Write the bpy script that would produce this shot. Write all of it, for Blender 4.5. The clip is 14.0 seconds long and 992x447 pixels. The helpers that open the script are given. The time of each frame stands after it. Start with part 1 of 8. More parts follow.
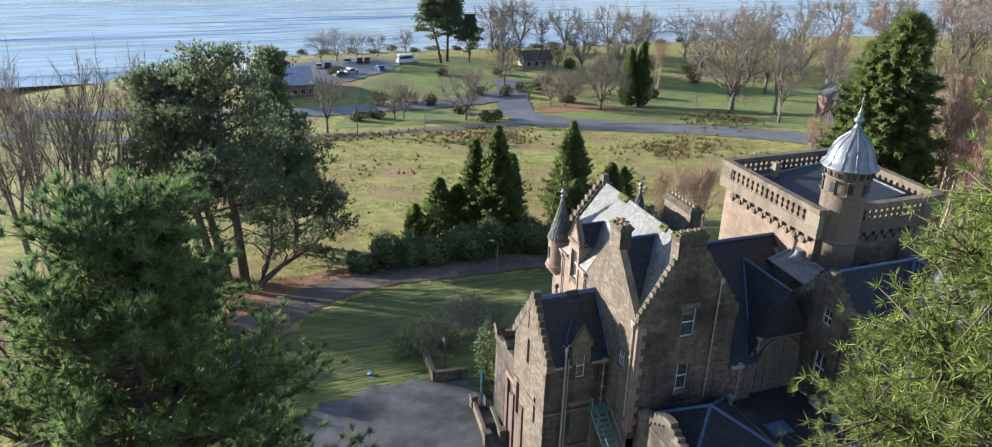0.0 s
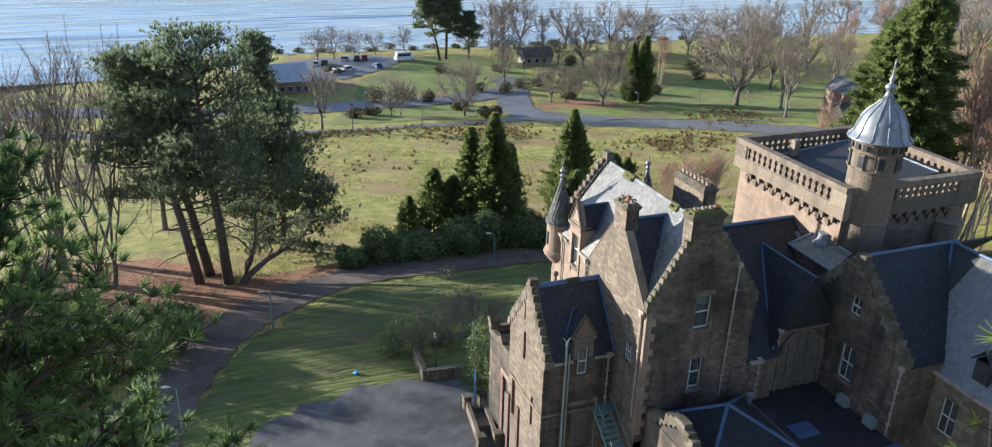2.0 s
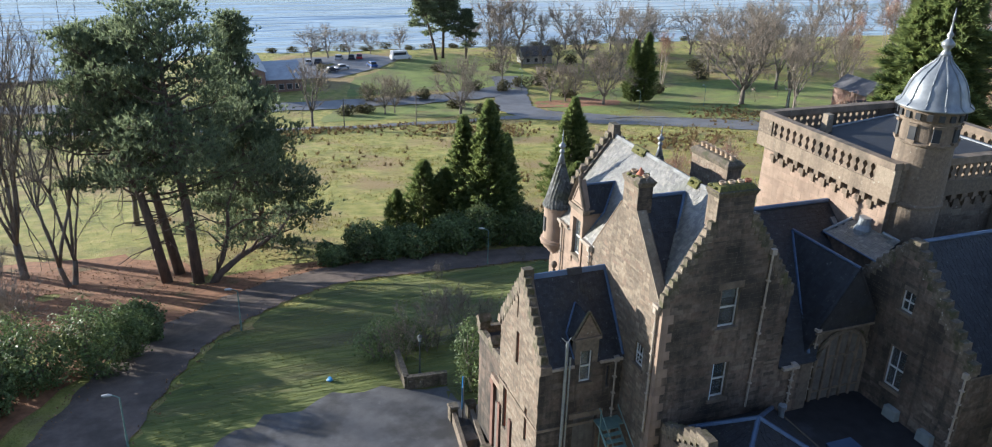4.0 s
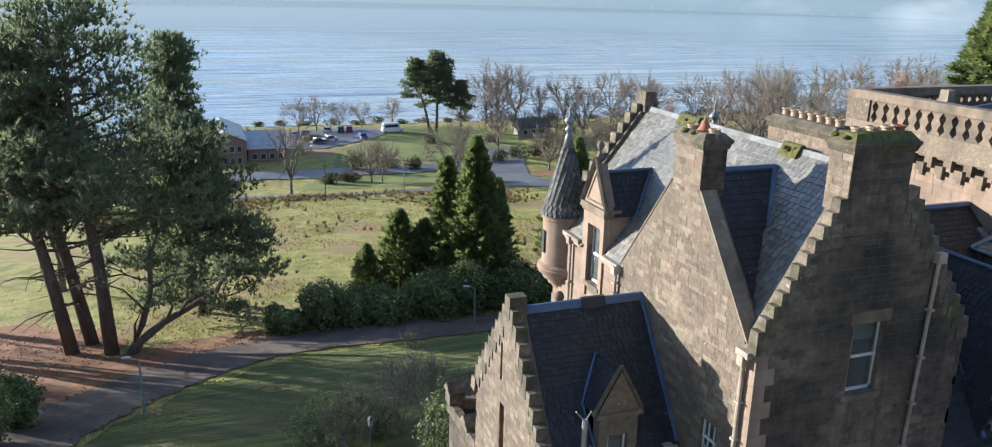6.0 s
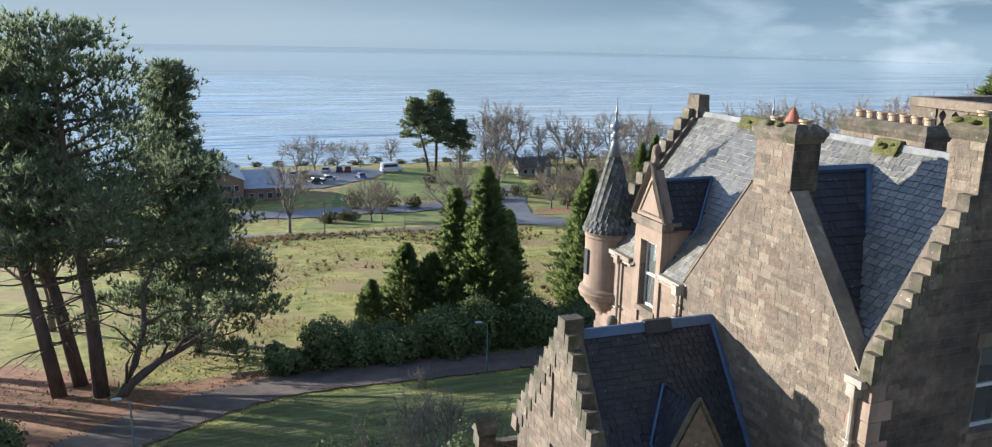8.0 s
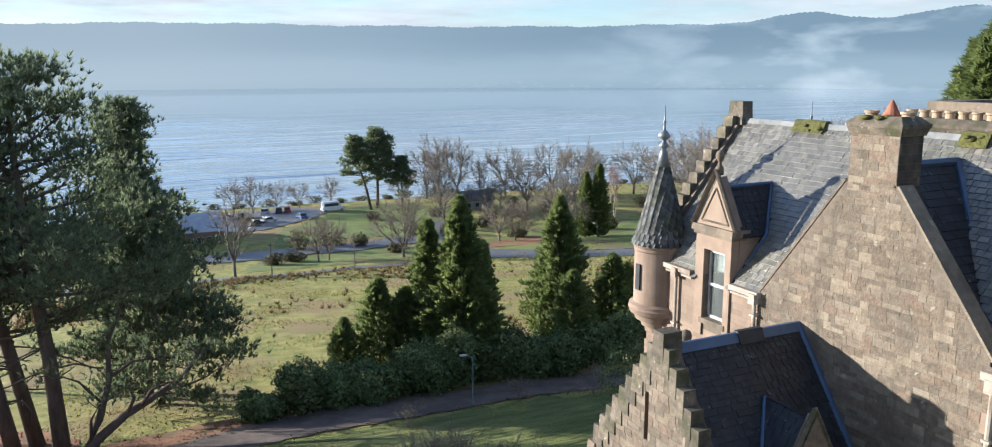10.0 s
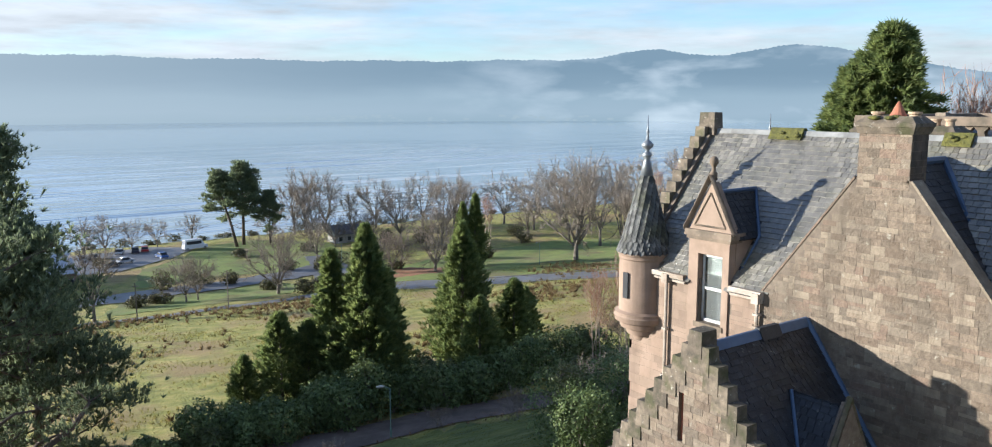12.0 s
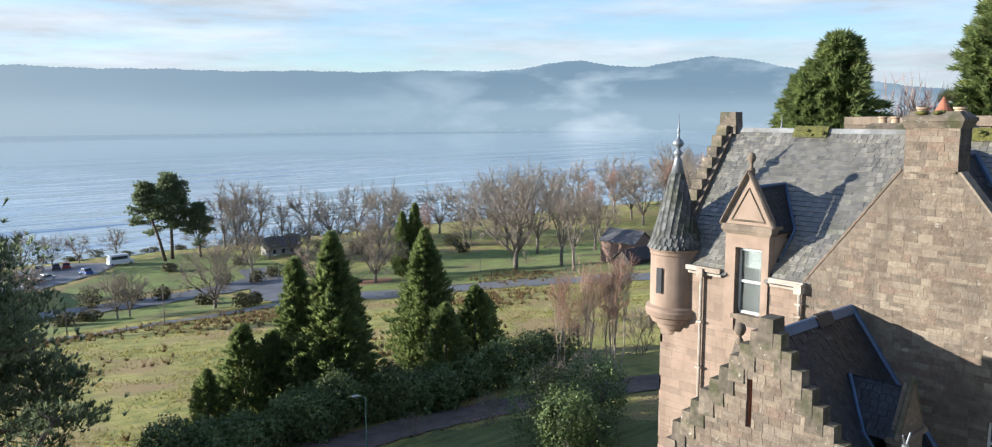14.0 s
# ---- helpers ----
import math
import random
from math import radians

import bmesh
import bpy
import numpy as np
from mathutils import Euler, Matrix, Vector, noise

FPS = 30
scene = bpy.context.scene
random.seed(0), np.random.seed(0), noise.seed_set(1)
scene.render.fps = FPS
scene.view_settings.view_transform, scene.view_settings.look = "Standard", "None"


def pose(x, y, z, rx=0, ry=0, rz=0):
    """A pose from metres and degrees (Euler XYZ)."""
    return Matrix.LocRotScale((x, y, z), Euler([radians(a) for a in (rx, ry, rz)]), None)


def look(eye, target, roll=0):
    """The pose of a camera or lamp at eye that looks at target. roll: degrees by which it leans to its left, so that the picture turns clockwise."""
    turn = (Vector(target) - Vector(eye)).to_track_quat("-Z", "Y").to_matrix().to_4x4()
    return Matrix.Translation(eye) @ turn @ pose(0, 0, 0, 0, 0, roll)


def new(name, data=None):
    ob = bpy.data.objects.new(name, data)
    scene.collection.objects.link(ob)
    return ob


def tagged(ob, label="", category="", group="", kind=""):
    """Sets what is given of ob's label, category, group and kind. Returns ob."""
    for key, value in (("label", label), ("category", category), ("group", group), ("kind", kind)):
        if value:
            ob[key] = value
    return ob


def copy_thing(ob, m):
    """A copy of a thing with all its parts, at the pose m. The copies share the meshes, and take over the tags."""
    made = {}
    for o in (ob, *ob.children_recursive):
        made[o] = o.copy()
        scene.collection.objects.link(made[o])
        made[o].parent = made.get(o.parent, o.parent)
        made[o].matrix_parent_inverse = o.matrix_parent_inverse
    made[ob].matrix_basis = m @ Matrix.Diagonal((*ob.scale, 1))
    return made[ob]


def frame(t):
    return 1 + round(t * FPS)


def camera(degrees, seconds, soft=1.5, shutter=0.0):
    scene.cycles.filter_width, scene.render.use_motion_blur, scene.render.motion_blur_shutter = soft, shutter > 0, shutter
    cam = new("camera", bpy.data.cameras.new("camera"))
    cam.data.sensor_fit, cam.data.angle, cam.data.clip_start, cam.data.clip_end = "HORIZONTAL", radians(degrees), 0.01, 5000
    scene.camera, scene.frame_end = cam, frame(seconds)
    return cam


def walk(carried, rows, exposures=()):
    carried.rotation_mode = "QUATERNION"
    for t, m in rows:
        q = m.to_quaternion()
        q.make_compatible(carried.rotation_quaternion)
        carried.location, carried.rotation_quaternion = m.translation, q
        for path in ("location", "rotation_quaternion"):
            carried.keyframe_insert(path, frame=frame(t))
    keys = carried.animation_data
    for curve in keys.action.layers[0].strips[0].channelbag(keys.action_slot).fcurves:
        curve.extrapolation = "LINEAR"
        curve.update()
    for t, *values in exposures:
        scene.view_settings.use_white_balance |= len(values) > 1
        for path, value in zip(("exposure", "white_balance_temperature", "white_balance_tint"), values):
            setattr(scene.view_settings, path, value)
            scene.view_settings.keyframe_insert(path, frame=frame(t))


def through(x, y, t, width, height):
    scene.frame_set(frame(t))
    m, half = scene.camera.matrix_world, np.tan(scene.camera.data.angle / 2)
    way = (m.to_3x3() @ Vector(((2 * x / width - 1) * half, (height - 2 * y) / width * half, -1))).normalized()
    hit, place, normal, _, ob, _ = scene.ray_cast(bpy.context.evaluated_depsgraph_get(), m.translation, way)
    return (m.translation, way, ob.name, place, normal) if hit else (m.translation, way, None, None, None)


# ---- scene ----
cam = camera(62.32, 14.0, soft=1.1)
# seconds, eye, target, roll
PATH = [
    (0, (0.000, 0.000, 38.000), (6.620, 17.125, 30.068), 1.83),
    (0.5, (0.579, 0.997, 37.267), (7.190, 18.133, 29.351), 1.72),
    (1, (1.081, 1.858, 36.481), (7.680, 19.009, 28.588), 1.60),
    (1.5, (1.533, 2.626, 35.685), (8.122, 19.795, 27.823), 1.57),
    (2, (1.946, 3.456, 34.879), (8.534, 20.638, 27.045), 1.58),
    (2.5, (2.346, 4.327, 34.082), (8.940, 21.515, 26.265), 1.64),
    (2.7, (2.518, 4.686, 33.756), (9.115, 21.876, 25.947), 1.66),
    (4.8, (6.590, 12.756, 28.260), (13.259, 30.169, 21.028), 1.79),
    (5, (7.217, 14.073, 27.322), (13.911, 31.588, 20.364), 1.73),
    (5.5, (8.770, 17.401, 24.879), (15.546, 35.131, 18.577), 1.51),
    (6, (9.953, 20.079, 23.127), (16.792, 38.011, 17.502), 1.51),
    (6.5, (10.380, 21.414, 22.379), (17.250, 39.449, 17.129), 1.46),
    (7, (10.320, 22.035, 22.035), (17.209, 40.130, 17.023), 1.30),
    (7.5, (10.081, 22.545, 21.773), (17.028, 40.671, 16.958), 1.38),
    (7.7, (9.951, 22.760, 21.655), (16.917, 40.900, 16.920), 1.41),
    (9.8, (7.334, 25.289, 20.743), (15.637, 43.076, 16.914), -0.08),
    (10, (6.974, 25.508, 20.662), (15.553, 43.184, 16.923), -0.08),
    (10.5, (6.083, 26.013, 20.518), (15.388, 43.360, 16.981), -0.06),
    (11, (5.309, 26.636, 20.317), (15.433, 43.562, 16.994), 0.00),
    (11.5, (4.583, 27.199, 20.150), (15.444, 43.697, 17.010), -0.01),
    (12, (3.840, 27.791, 19.968), (15.408, 43.839, 17.029), -0.08),
    (12.5, (3.083, 28.315, 19.839), (15.270, 43.928, 17.060), -0.15),
    (13, (2.315, 28.914, 19.711), (15.063, 44.091, 17.034), -0.22),
    (13.5, (1.620, 29.430, 19.618), (14.595, 44.414, 16.953), -0.20),
    (14, (1.023, 29.766, 19.637), (14.047, 44.704, 16.949), -0.18),
]
walk(cam, [(t, look(eye, target, roll)) for t, eye, target, roll in PATH], [(0, 1.42, 5950, 8), (6, 1.40, 5950, 8), (14, 1.35, 5980, 8)])

# ---- daylight: a low winter sun through thin cloud ----
SUN_AZ, SUN_EL = 138.0, 11.4
sun_way = Vector((math.cos(radians(SUN_AZ)) * math.cos(radians(SUN_EL)), math.sin(radians(SUN_AZ)) * math.cos(radians(SUN_EL)), math.sin(radians(SUN_EL))))
sun_data = bpy.data.lights.new("sun", "SUN")
sun_data.energy, sun_data.angle, sun_data.color = 5.0, radians(0.7), (1.0, 0.91, 0.79)
sun = new("sun", sun_data)
sun.matrix_world = look(sun_way * 400, (0, 0, 0))

world = bpy.data.worlds.new("sky")
scene.world = world
world.use_nodes = True
wn = world.node_tree
wn.nodes.clear()


def wnode(kind, **settings):
    """A node of the sky; in_3=... sets its fourth input."""
    n = wn.nodes.new(kind)
    for key, value in settings.items():
        n.inputs[int(key[3:])].default_value = value
    return n


sky = wnode("ShaderNodeTexSky")
sky.sky_type, sky.sun_disc, sky.sun_elevation, sky.sun_rotation = "NISHITA", False, radians(SUN_EL), radians(90 - SUN_AZ)
sky.dust_density, sky.ozone_density = 0.6, 1.5
coord = wnode("ShaderNodeTexCoord")
flat = wnode("ShaderNodeMapping")
flat.inputs["Scale"].default_value = (1.0, 1.0, 7.0)
cloud = wnode("ShaderNodeTexNoise", in_2=2.6, in_3=7.0, in_4=0.58)
ramp = wnode("ShaderNodeValToRGB")
ramp.color_ramp.elements[0].position, ramp.color_ramp.elements[1].position = 0.28, 0.54
tone = wnode("ShaderNodeTexNoise", in_2=5.0, in_3=6.0, in_4=0.6)
shade = wnode("ShaderNodeMapRange", in_1=0.3, in_2=0.7, in_3=0.72, in_4=1.15)
white = wnode("ShaderNodeVectorMath")
white.operation = "SCALE"
white.inputs[0].default_value = (4.2, 4.4, 4.6)
up_way = wnode("ShaderNodeSeparateXYZ")
low_sky = wnode("ShaderNodeMapRange", in_1=0.10, in_2=0.55, in_3=1.0, in_4=0.25)
cover = wnode("ShaderNodeMath")
cover.operation = "MULTIPLY"
blue = wnode("ShaderNodeMixRGB", in_0=1.0, in_2=(0.95, 1.2, 1.65, 1))
blue.blend_type = "MULTIPLY"
mix = wnode("ShaderNodeMixRGB")
back = wnode("ShaderNodeBackground", in_1=0.075)
wout = wnode("ShaderNodeOutputWorld")
for a, b in ((coord.outputs["Generated"], flat.inputs[0]), (flat.outputs[0], cloud.inputs["Vector"]), (flat.outputs[0], tone.inputs["Vector"]),
             (cloud.outputs[0], ramp.inputs[0]), (tone.outputs[0], shade.inputs[0]), (shade.outputs[0], white.inputs["Scale"]),
             (coord.outputs["Generated"], up_way.inputs[0]), (up_way.outputs["Z"], low_sky.inputs[0]), (low_sky.outputs[0], cover.inputs[0]), (ramp.outputs[0], cover.inputs[1]),
             (sky.outputs[0], blue.inputs[1]), (cover.outputs[0], mix.inputs[0]), (blue.outputs[0], mix.inputs[1]), (white.outputs[0], mix.inputs[2]),
             (mix.outputs[0], back.inputs[0]), (back.outputs[0], wout.inputs[0])):
    wn.links.new(a, b)

# ---- materials ----


def material(name, colours, scale=3.0, rough=0.85, metal=0.0, bump=0.3, bump_scale=25.0, blotch=None, blotch_scale=0.4, blotch_cut=(0.5, 0.7),
             streak=None, each=0.0, island=0.0, detail=6.0, stretch=(1, 1, 1), distance=0.02, kinds=None, kind_mix=0.6, spots=None, spot_scale=6.0):
    """A surface with grain (colours over noise of that scale), larger stains (blotch), vertical streaks, a shift from piece to piece, and relief."""
    m = bpy.data.materials.new(name)
    m.use_nodes = True
    t = m.node_tree
    bsdf = t.nodes["Principled BSDF"]
    bsdf.inputs["Roughness"].default_value, bsdf.inputs["Metallic"].default_value = rough, metal

    add = t.nodes.new

    geo = add("ShaderNodeNewGeometry")
    place = add("ShaderNodeMapping")
    place.inputs["Scale"].default_value = stretch
    t.links.new(geo.outputs["Position"], place.inputs[0])

    def noise_at(s, d=detail, source=place):
        n = add("ShaderNodeTexNoise")
        n.inputs["Scale"].default_value, n.inputs["Detail"].default_value, n.inputs["Roughness"].default_value = s, d, 0.6
        t.links.new(source.outputs[0], n.inputs["Vector"])
        return n

    grain = noise_at(scale)
    ramp = add("ShaderNodeValToRGB")
    ramp.color_ramp.elements[0].position, ramp.color_ramp.elements[1].position = 0.3, 0.7
    while len(ramp.color_ramp.elements) < len(colours):
        ramp.color_ramp.elements.new(0.5)
    for i, (e, c) in enumerate(zip(ramp.color_ramp.elements, colours)):
        e.position, e.color = 0.3 + 0.4 * i / max(1, len(colours) - 1), (*c, 1)
    t.links.new(grain.outputs[0], ramp.inputs[0])
    colour = ramp.outputs[0]

    def mixed(fac, a, b):
        n = add("ShaderNodeMixRGB")
        for socket, value in zip(n.inputs, (fac, a, b)):
            if isinstance(value, bpy.types.NodeSocket):
                t.links.new(value, socket)
            else:
                socket.default_value = value if isinstance(value, float) else (*value, 1)
        return n.outputs[0]

    if kinds:
        own, among, total, part_of, pick = add("ShaderNodeObjectInfo"), add("ShaderNodeNewGeometry"), add("ShaderNodeMath"), add("ShaderNodeMath"), add("ShaderNodeValToRGB")
        part_of.operation = "FRACT"
        pick.color_ramp.interpolation = "CONSTANT"
        while len(pick.color_ramp.elements) < len(kinds):
            pick.color_ramp.elements.new(0.5)
        for i, (e, c) in enumerate(zip(pick.color_ramp.elements, kinds)):
            e.position, e.color = i / len(kinds), (*c, 1)
        t.links.new(own.outputs["Random"], total.inputs[0])
        t.links.new(among.outputs["Random Per Island"], total.inputs[1])
        t.links.new(total.outputs[0], part_of.inputs[0])
        t.links.new(part_of.outputs[0], pick.inputs[0])
        colour = mixed(kind_mix, colour, pick.outputs[0])
    if spots:
        fleck = noise_at(spot_scale, 3.0)
        cut = add("ShaderNodeMapRange")
        for i, v in enumerate((0.64, 0.72, 0.0, 0.8), 1):
            cut.inputs[i].default_value = v
        t.links.new(fleck.outputs[0], cut.inputs[0])
        colour = mixed(cut.outputs[0], colour, spots)
    if blotch:
        big = noise_at(blotch_scale, 8.0)
        cut = add("ShaderNodeMapRange")
        for i, v in enumerate((blotch_cut[0], blotch_cut[1], 0.0, 0.9), 1):
            cut.inputs[i].default_value = v
        t.links.new(big.outputs[0], cut.inputs[0])
        colour = mixed(cut.outputs[0], colour, blotch)
    if streak:
        drawn = add("ShaderNodeMapping")
        drawn.inputs["Scale"].default_value = (1.6, 1.6, 0.12)
        t.links.new(geo.outputs["Position"], drawn.inputs[0])
        line = noise_at(1.3, 5.0, drawn)
        cut = add("ShaderNodeMapRange")
        for i, v in enumerate((0.5, 0.72, 0.0, 0.75), 1):
            cut.inputs[i].default_value = v
        t.links.new(line.outputs[0], cut.inputs[0])
        colour = mixed(cut.outputs[0], colour, streak)
    for amount, source in ((each, ("ShaderNodeObjectInfo", "Random")), (island, ("ShaderNodeNewGeometry", "Random Per Island"))):
        if amount:
            info = add(source[0])
            spread = add("ShaderNodeMapRange")
            for i, v in enumerate((0.0, 1.0, 1 - amount, 1 + amount), 1):
                spread.inputs[i].default_value = v
            t.links.new(info.outputs[source[1]], spread.inputs[0])
            hue = add("ShaderNodeHueSaturation")
            t.links.new(spread.outputs[0], hue.inputs["Value"])
            t.links.new(colour, hue.inputs["Color"])
            colour = hue.outputs[0]
    t.links.new(colour, bsdf.inputs["Base Color"])
    if bump:
        fine = noise_at(bump_scale, 4.0)
        relief = add("ShaderNodeBump")
        relief.inputs["Strength"].default_value, relief.inputs["Distance"].default_value = bump, distance
        t.links.new(fine.outputs[0], relief.inputs["Height"])
        t.links.new(relief.outputs[0], bsdf.inputs["Normal"])
    return m


def leafy(name, dark, light, rough=0.6, through=0.25, tint=None, grain=0.9, vary=0.45):
    """Foliage: each leaf or tuft a little different, some light passing through."""
    m = material(name, (dark, light), scale=grain, rough=rough, bump=0, island=vary, blotch=tint, blotch_scale=0.25)
    bsdf = m.node_tree.nodes["Principled BSDF"]
    bsdf.inputs["Specular IOR Level"].default_value = 0.25
    t = m.node_tree
    lit = t.nodes.new("ShaderNodeBsdfTranslucent")
    both = t.nodes.new("ShaderNodeMixShader")
    both.inputs[0].default_value = through
    t.links.new(bsdf.inputs["Base Color"].links[0].from_socket, lit.inputs[0])
    t.links.new(bsdf.outputs[0], both.inputs[1])
    t.links.new(lit.outputs[0], both.inputs[2])
    t.links.new(both.outputs[0], t.nodes["Material Output"].inputs[0])
    return m


STONE = material("sandstone", ((0.0645, 0.04902, 0.0344), (0.1419, 0.1101, 0.0774), (0.2322, 0.1849, 0.1333)), scale=7.0, bump=1.0, bump_scale=16, distance=0.03, blotch=(0.0645, 0.04988, 0.0344), blotch_scale=0.45, blotch_cut=(0.52, 0.74), streak=(0.086, 0.06708, 0.0473), each=0.10, island=0.10, kinds=((0.172, 0.1307, 0.0946), (0.1032, 0.07912, 0.05676), (0.215, 0.1677, 0.1204), (0.1462, 0.1032, 0.07052), (0.2494, 0.2064, 0.1548), (0.1247, 0.1015, 0.07568), (0.1892, 0.1419, 0.1032), (0.19, 0.125, 0.09), (0.29, 0.24, 0.175)), kind_mix=0.5, spots=(0.3096, 0.2924, 0.2322), spot_scale=4.0)
# black algae stains, and the shade of these walls put into the base colour
STAINED_SHADE = material("algae_and_shade_sandstone", ((0.04063, 0.03367, 0.02554), (0.1161, 0.08824, 0.06386), (0.1858, 0.1416, 0.1045)), scale=5.0, bump=0.7, bump_scale=14, blotch=(0.018, 0.016, 0.0125), blotch_scale=0.3, blotch_cut=(0.42, 0.62), streak=(0.014, 0.0125, 0.0105), each=0.12, island=0.12, kinds=((0.1393, 0.1045, 0.07547), (0.06075, 0.04995, 0.03915), (0.2362, 0.1647, 0.1188), (0.1161, 0.07895, 0.05341), (0.27, 0.2093, 0.1593), (0.189, 0.1188, 0.0837)), kind_mix=0.34)
PINK = material("pink_sandstone", ((0.1949, 0.1364, 0.09744), (0.2923, 0.2144, 0.1608)), scale=1.8, bump=0.35, bump_scale=16, blotch=(0.1267, 0.0877, 0.06041), blotch_cut=(0.52, 0.78), each=0.10, island=0.10, streak=(0.1462, 0.1023, 0.07308), kinds=((0.2533, 0.1754, 0.1267), (0.1851, 0.1344, 0.09744), (0.2923, 0.2192, 0.1608)), kind_mix=0.25)
RED_STONE = material("red_sandstone", ((0.10, 0.052, 0.038), (0.17, 0.088, 0.064)), scale=2.2, bump=0.3, bump_scale=16, streak=(0.06, 0.036, 0.028))
TRIM = material("dressed_stone", ((0.1134, 0.08568, 0.06048), (0.2016, 0.1529, 0.1092)), scale=2.5, bump=0.4, bump_scale=18, blotch=(0.0588, 0.04872, 0.0336), blotch_scale=0.9, blotch_cut=(0.48, 0.7), each=0.15, spots=(0.252, 0.2352, 0.1848))
MOSSY = material("weathered_coping", ((0.055, 0.045, 0.032), (0.17, 0.135, 0.096)), scale=4.5, bump=0.9, bump_scale=12, blotch=(0.045, 0.046, 0.015), blotch_scale=1.8, blotch_cut=(0.48, 0.64), each=0.3, spots=(0.42, 0.40, 0.34), spot_scale=8.0)
MOSS = material("moss", ((0.035, 0.038, 0.008), (0.13, 0.125, 0.02)), scale=7, bump=1.0, bump_scale=22, distance=0.05)
MORTAR = material("mortar", ((0.085, 0.067, 0.049), (0.16, 0.127, 0.094)), scale=5, bump=0.6)
SLATE = material("slate", ((0.058, 0.054, 0.043), (0.115, 0.105, 0.083), (0.185, 0.17, 0.13)), scale=6.0, rough=0.42, bump=0.6, bump_scale=18, blotch=(0.0588, 0.0588, 0.03192), blotch_scale=0.9, blotch_cut=(0.52, 0.75), each=0.2, island=0.2, kinds=((0.084, 0.08232, 0.0756), (0.0462, 0.0462, 0.04704), (0.1218, 0.1159, 0.1008), (0.0714, 0.06888, 0.0588), (0.168, 0.1613, 0.1428), (0.125, 0.118, 0.092)), kind_mix=0.34, spots=(0.19, 0.18, 0.13), spot_scale=3.0)
SLATE_BED = material("slate_bed", ((0.01376, 0.01376, 0.01548), (0.0301, 0.0301, 0.03268)), scale=3, rough=0.7)
# darker copy of the slate: shade of slopes off the sun put into colour
DARK_SLATE = material("shade_dark_slate", ((0.010, 0.0115, 0.0155), (0.026, 0.028, 0.033)), scale=3.0, rough=0.62, bump=0.6, bump_scale=18, blotch=(0.03, 0.028, 0.016), blotch_scale=0.7, blotch_cut=(0.55, 0.8), each=0.4, island=0.4, spots=(0.14, 0.14, 0.125), spot_scale=7.0)
LEAD = material("sheet_lead", ((0.045, 0.08, 0.145), (0.085, 0.13, 0.21)), scale=1.5, rough=0.55, metal=0.1, bump=0.15, bump_scale=6, streak=(0.05, 0.075, 0.12))
LEAD_PALE = material("weathered_lead", ((0.1428, 0.1596, 0.1764), (0.252, 0.2688, 0.2814)), scale=2.0, rough=0.42, metal=0.3, bump=0.15, bump_scale=7, streak=(0.126, 0.1386, 0.1512))
FELT = material("roofing_felt", ((0.0102, 0.0102, 0.0119), (0.02975, 0.02975, 0.0323)), scale=1.5, rough=0.6, bump=0.3, blotch=(0.085, 0.08925, 0.102), blotch_scale=0.5, blotch_cut=(0.58, 0.75))
PAINT = material("white_paint", ((0.414, 0.414, 0.396), (0.558, 0.558, 0.54)), scale=6, rough=0.45, bump=0.1, blotch=(0.324, 0.315, 0.288), blotch_scale=1.6, blotch_cut=(0.5, 0.8))
GUTTER = material("cream_gutter_paint", ((0.252, 0.21, 0.168), (0.3696, 0.3234, 0.2688)), scale=5, rough=0.5, bump=0.15, blotch=(0.168, 0.1176, 0.0756), blotch_scale=1.5)
PIPE = material("cast_iron_pipe", ((0.16, 0.13, 0.11), (0.26, 0.22, 0.19)), scale=6, rough=0.6, bump=0.2)
STEEL = material("galvanised_steel", ((0.30, 0.32, 0.33), (0.45, 0.47, 0.48)), scale=8, rough=0.45, metal=0.7, bump=0.1)
DARK_METAL = material("dark_painted_steel", ((0.03, 0.04, 0.04), (0.07, 0.08, 0.08)), scale=8, rough=0.5, bump=0.1)
POT = material("terracotta", ((0.22, 0.075, 0.042), (0.33, 0.125, 0.07)), scale=5, bump=0.3)
POT_BUFF = material("buff_chimney_pot", ((0.26, 0.185, 0.12), (0.40, 0.30, 0.20)), scale=5, bump=0.3)
BOARD = material("grey_boarding", ((0.085, 0.0748, 0.0629), (0.1445, 0.1292, 0.1105)), scale=3, bump=0.3, streak=(0.04675, 0.0408, 0.0357))
# near-black: the darkness inside rooms and behind glass put into the colour
UNLIT_INSIDE = material("unlit_interior", ((0.02, 0.022, 0.025), (0.05, 0.052, 0.055)), scale=1.2, rough=0.9, bump=0)
BLIND = material("pale_blind", ((0.16, 0.18, 0.17), (0.24, 0.26, 0.25)), scale=2, rough=0.8, bump=0)
REVEAL = material("pale_painted_reveal", ((0.34, 0.44, 0.50), (0.46, 0.56, 0.62)), scale=3, rough=0.7, bump=0.1)

# dew on the sunny slates
for socket, value in (("Specular IOR Level", 1.0), ("Coat Weight", 0.45), ("Coat Roughness", 0.4), ("Coat IOR", 1.6)):
    SLATE.node_tree.nodes["Principled BSDF"].inputs[socket].default_value = value

GLASS = bpy.data.materials.new("window_glass")
GLASS.use_nodes = True
g = GLASS.node_tree
gb = g.nodes["Principled BSDF"]
gb.inputs["Base Color"].default_value, gb.inputs["Roughness"].default_value = (0.55, 0.6, 0.6, 1), 0.04
gb.inputs["Transmission Weight"].default_value, gb.inputs["IOR"].default_value = 0.92, 1.45

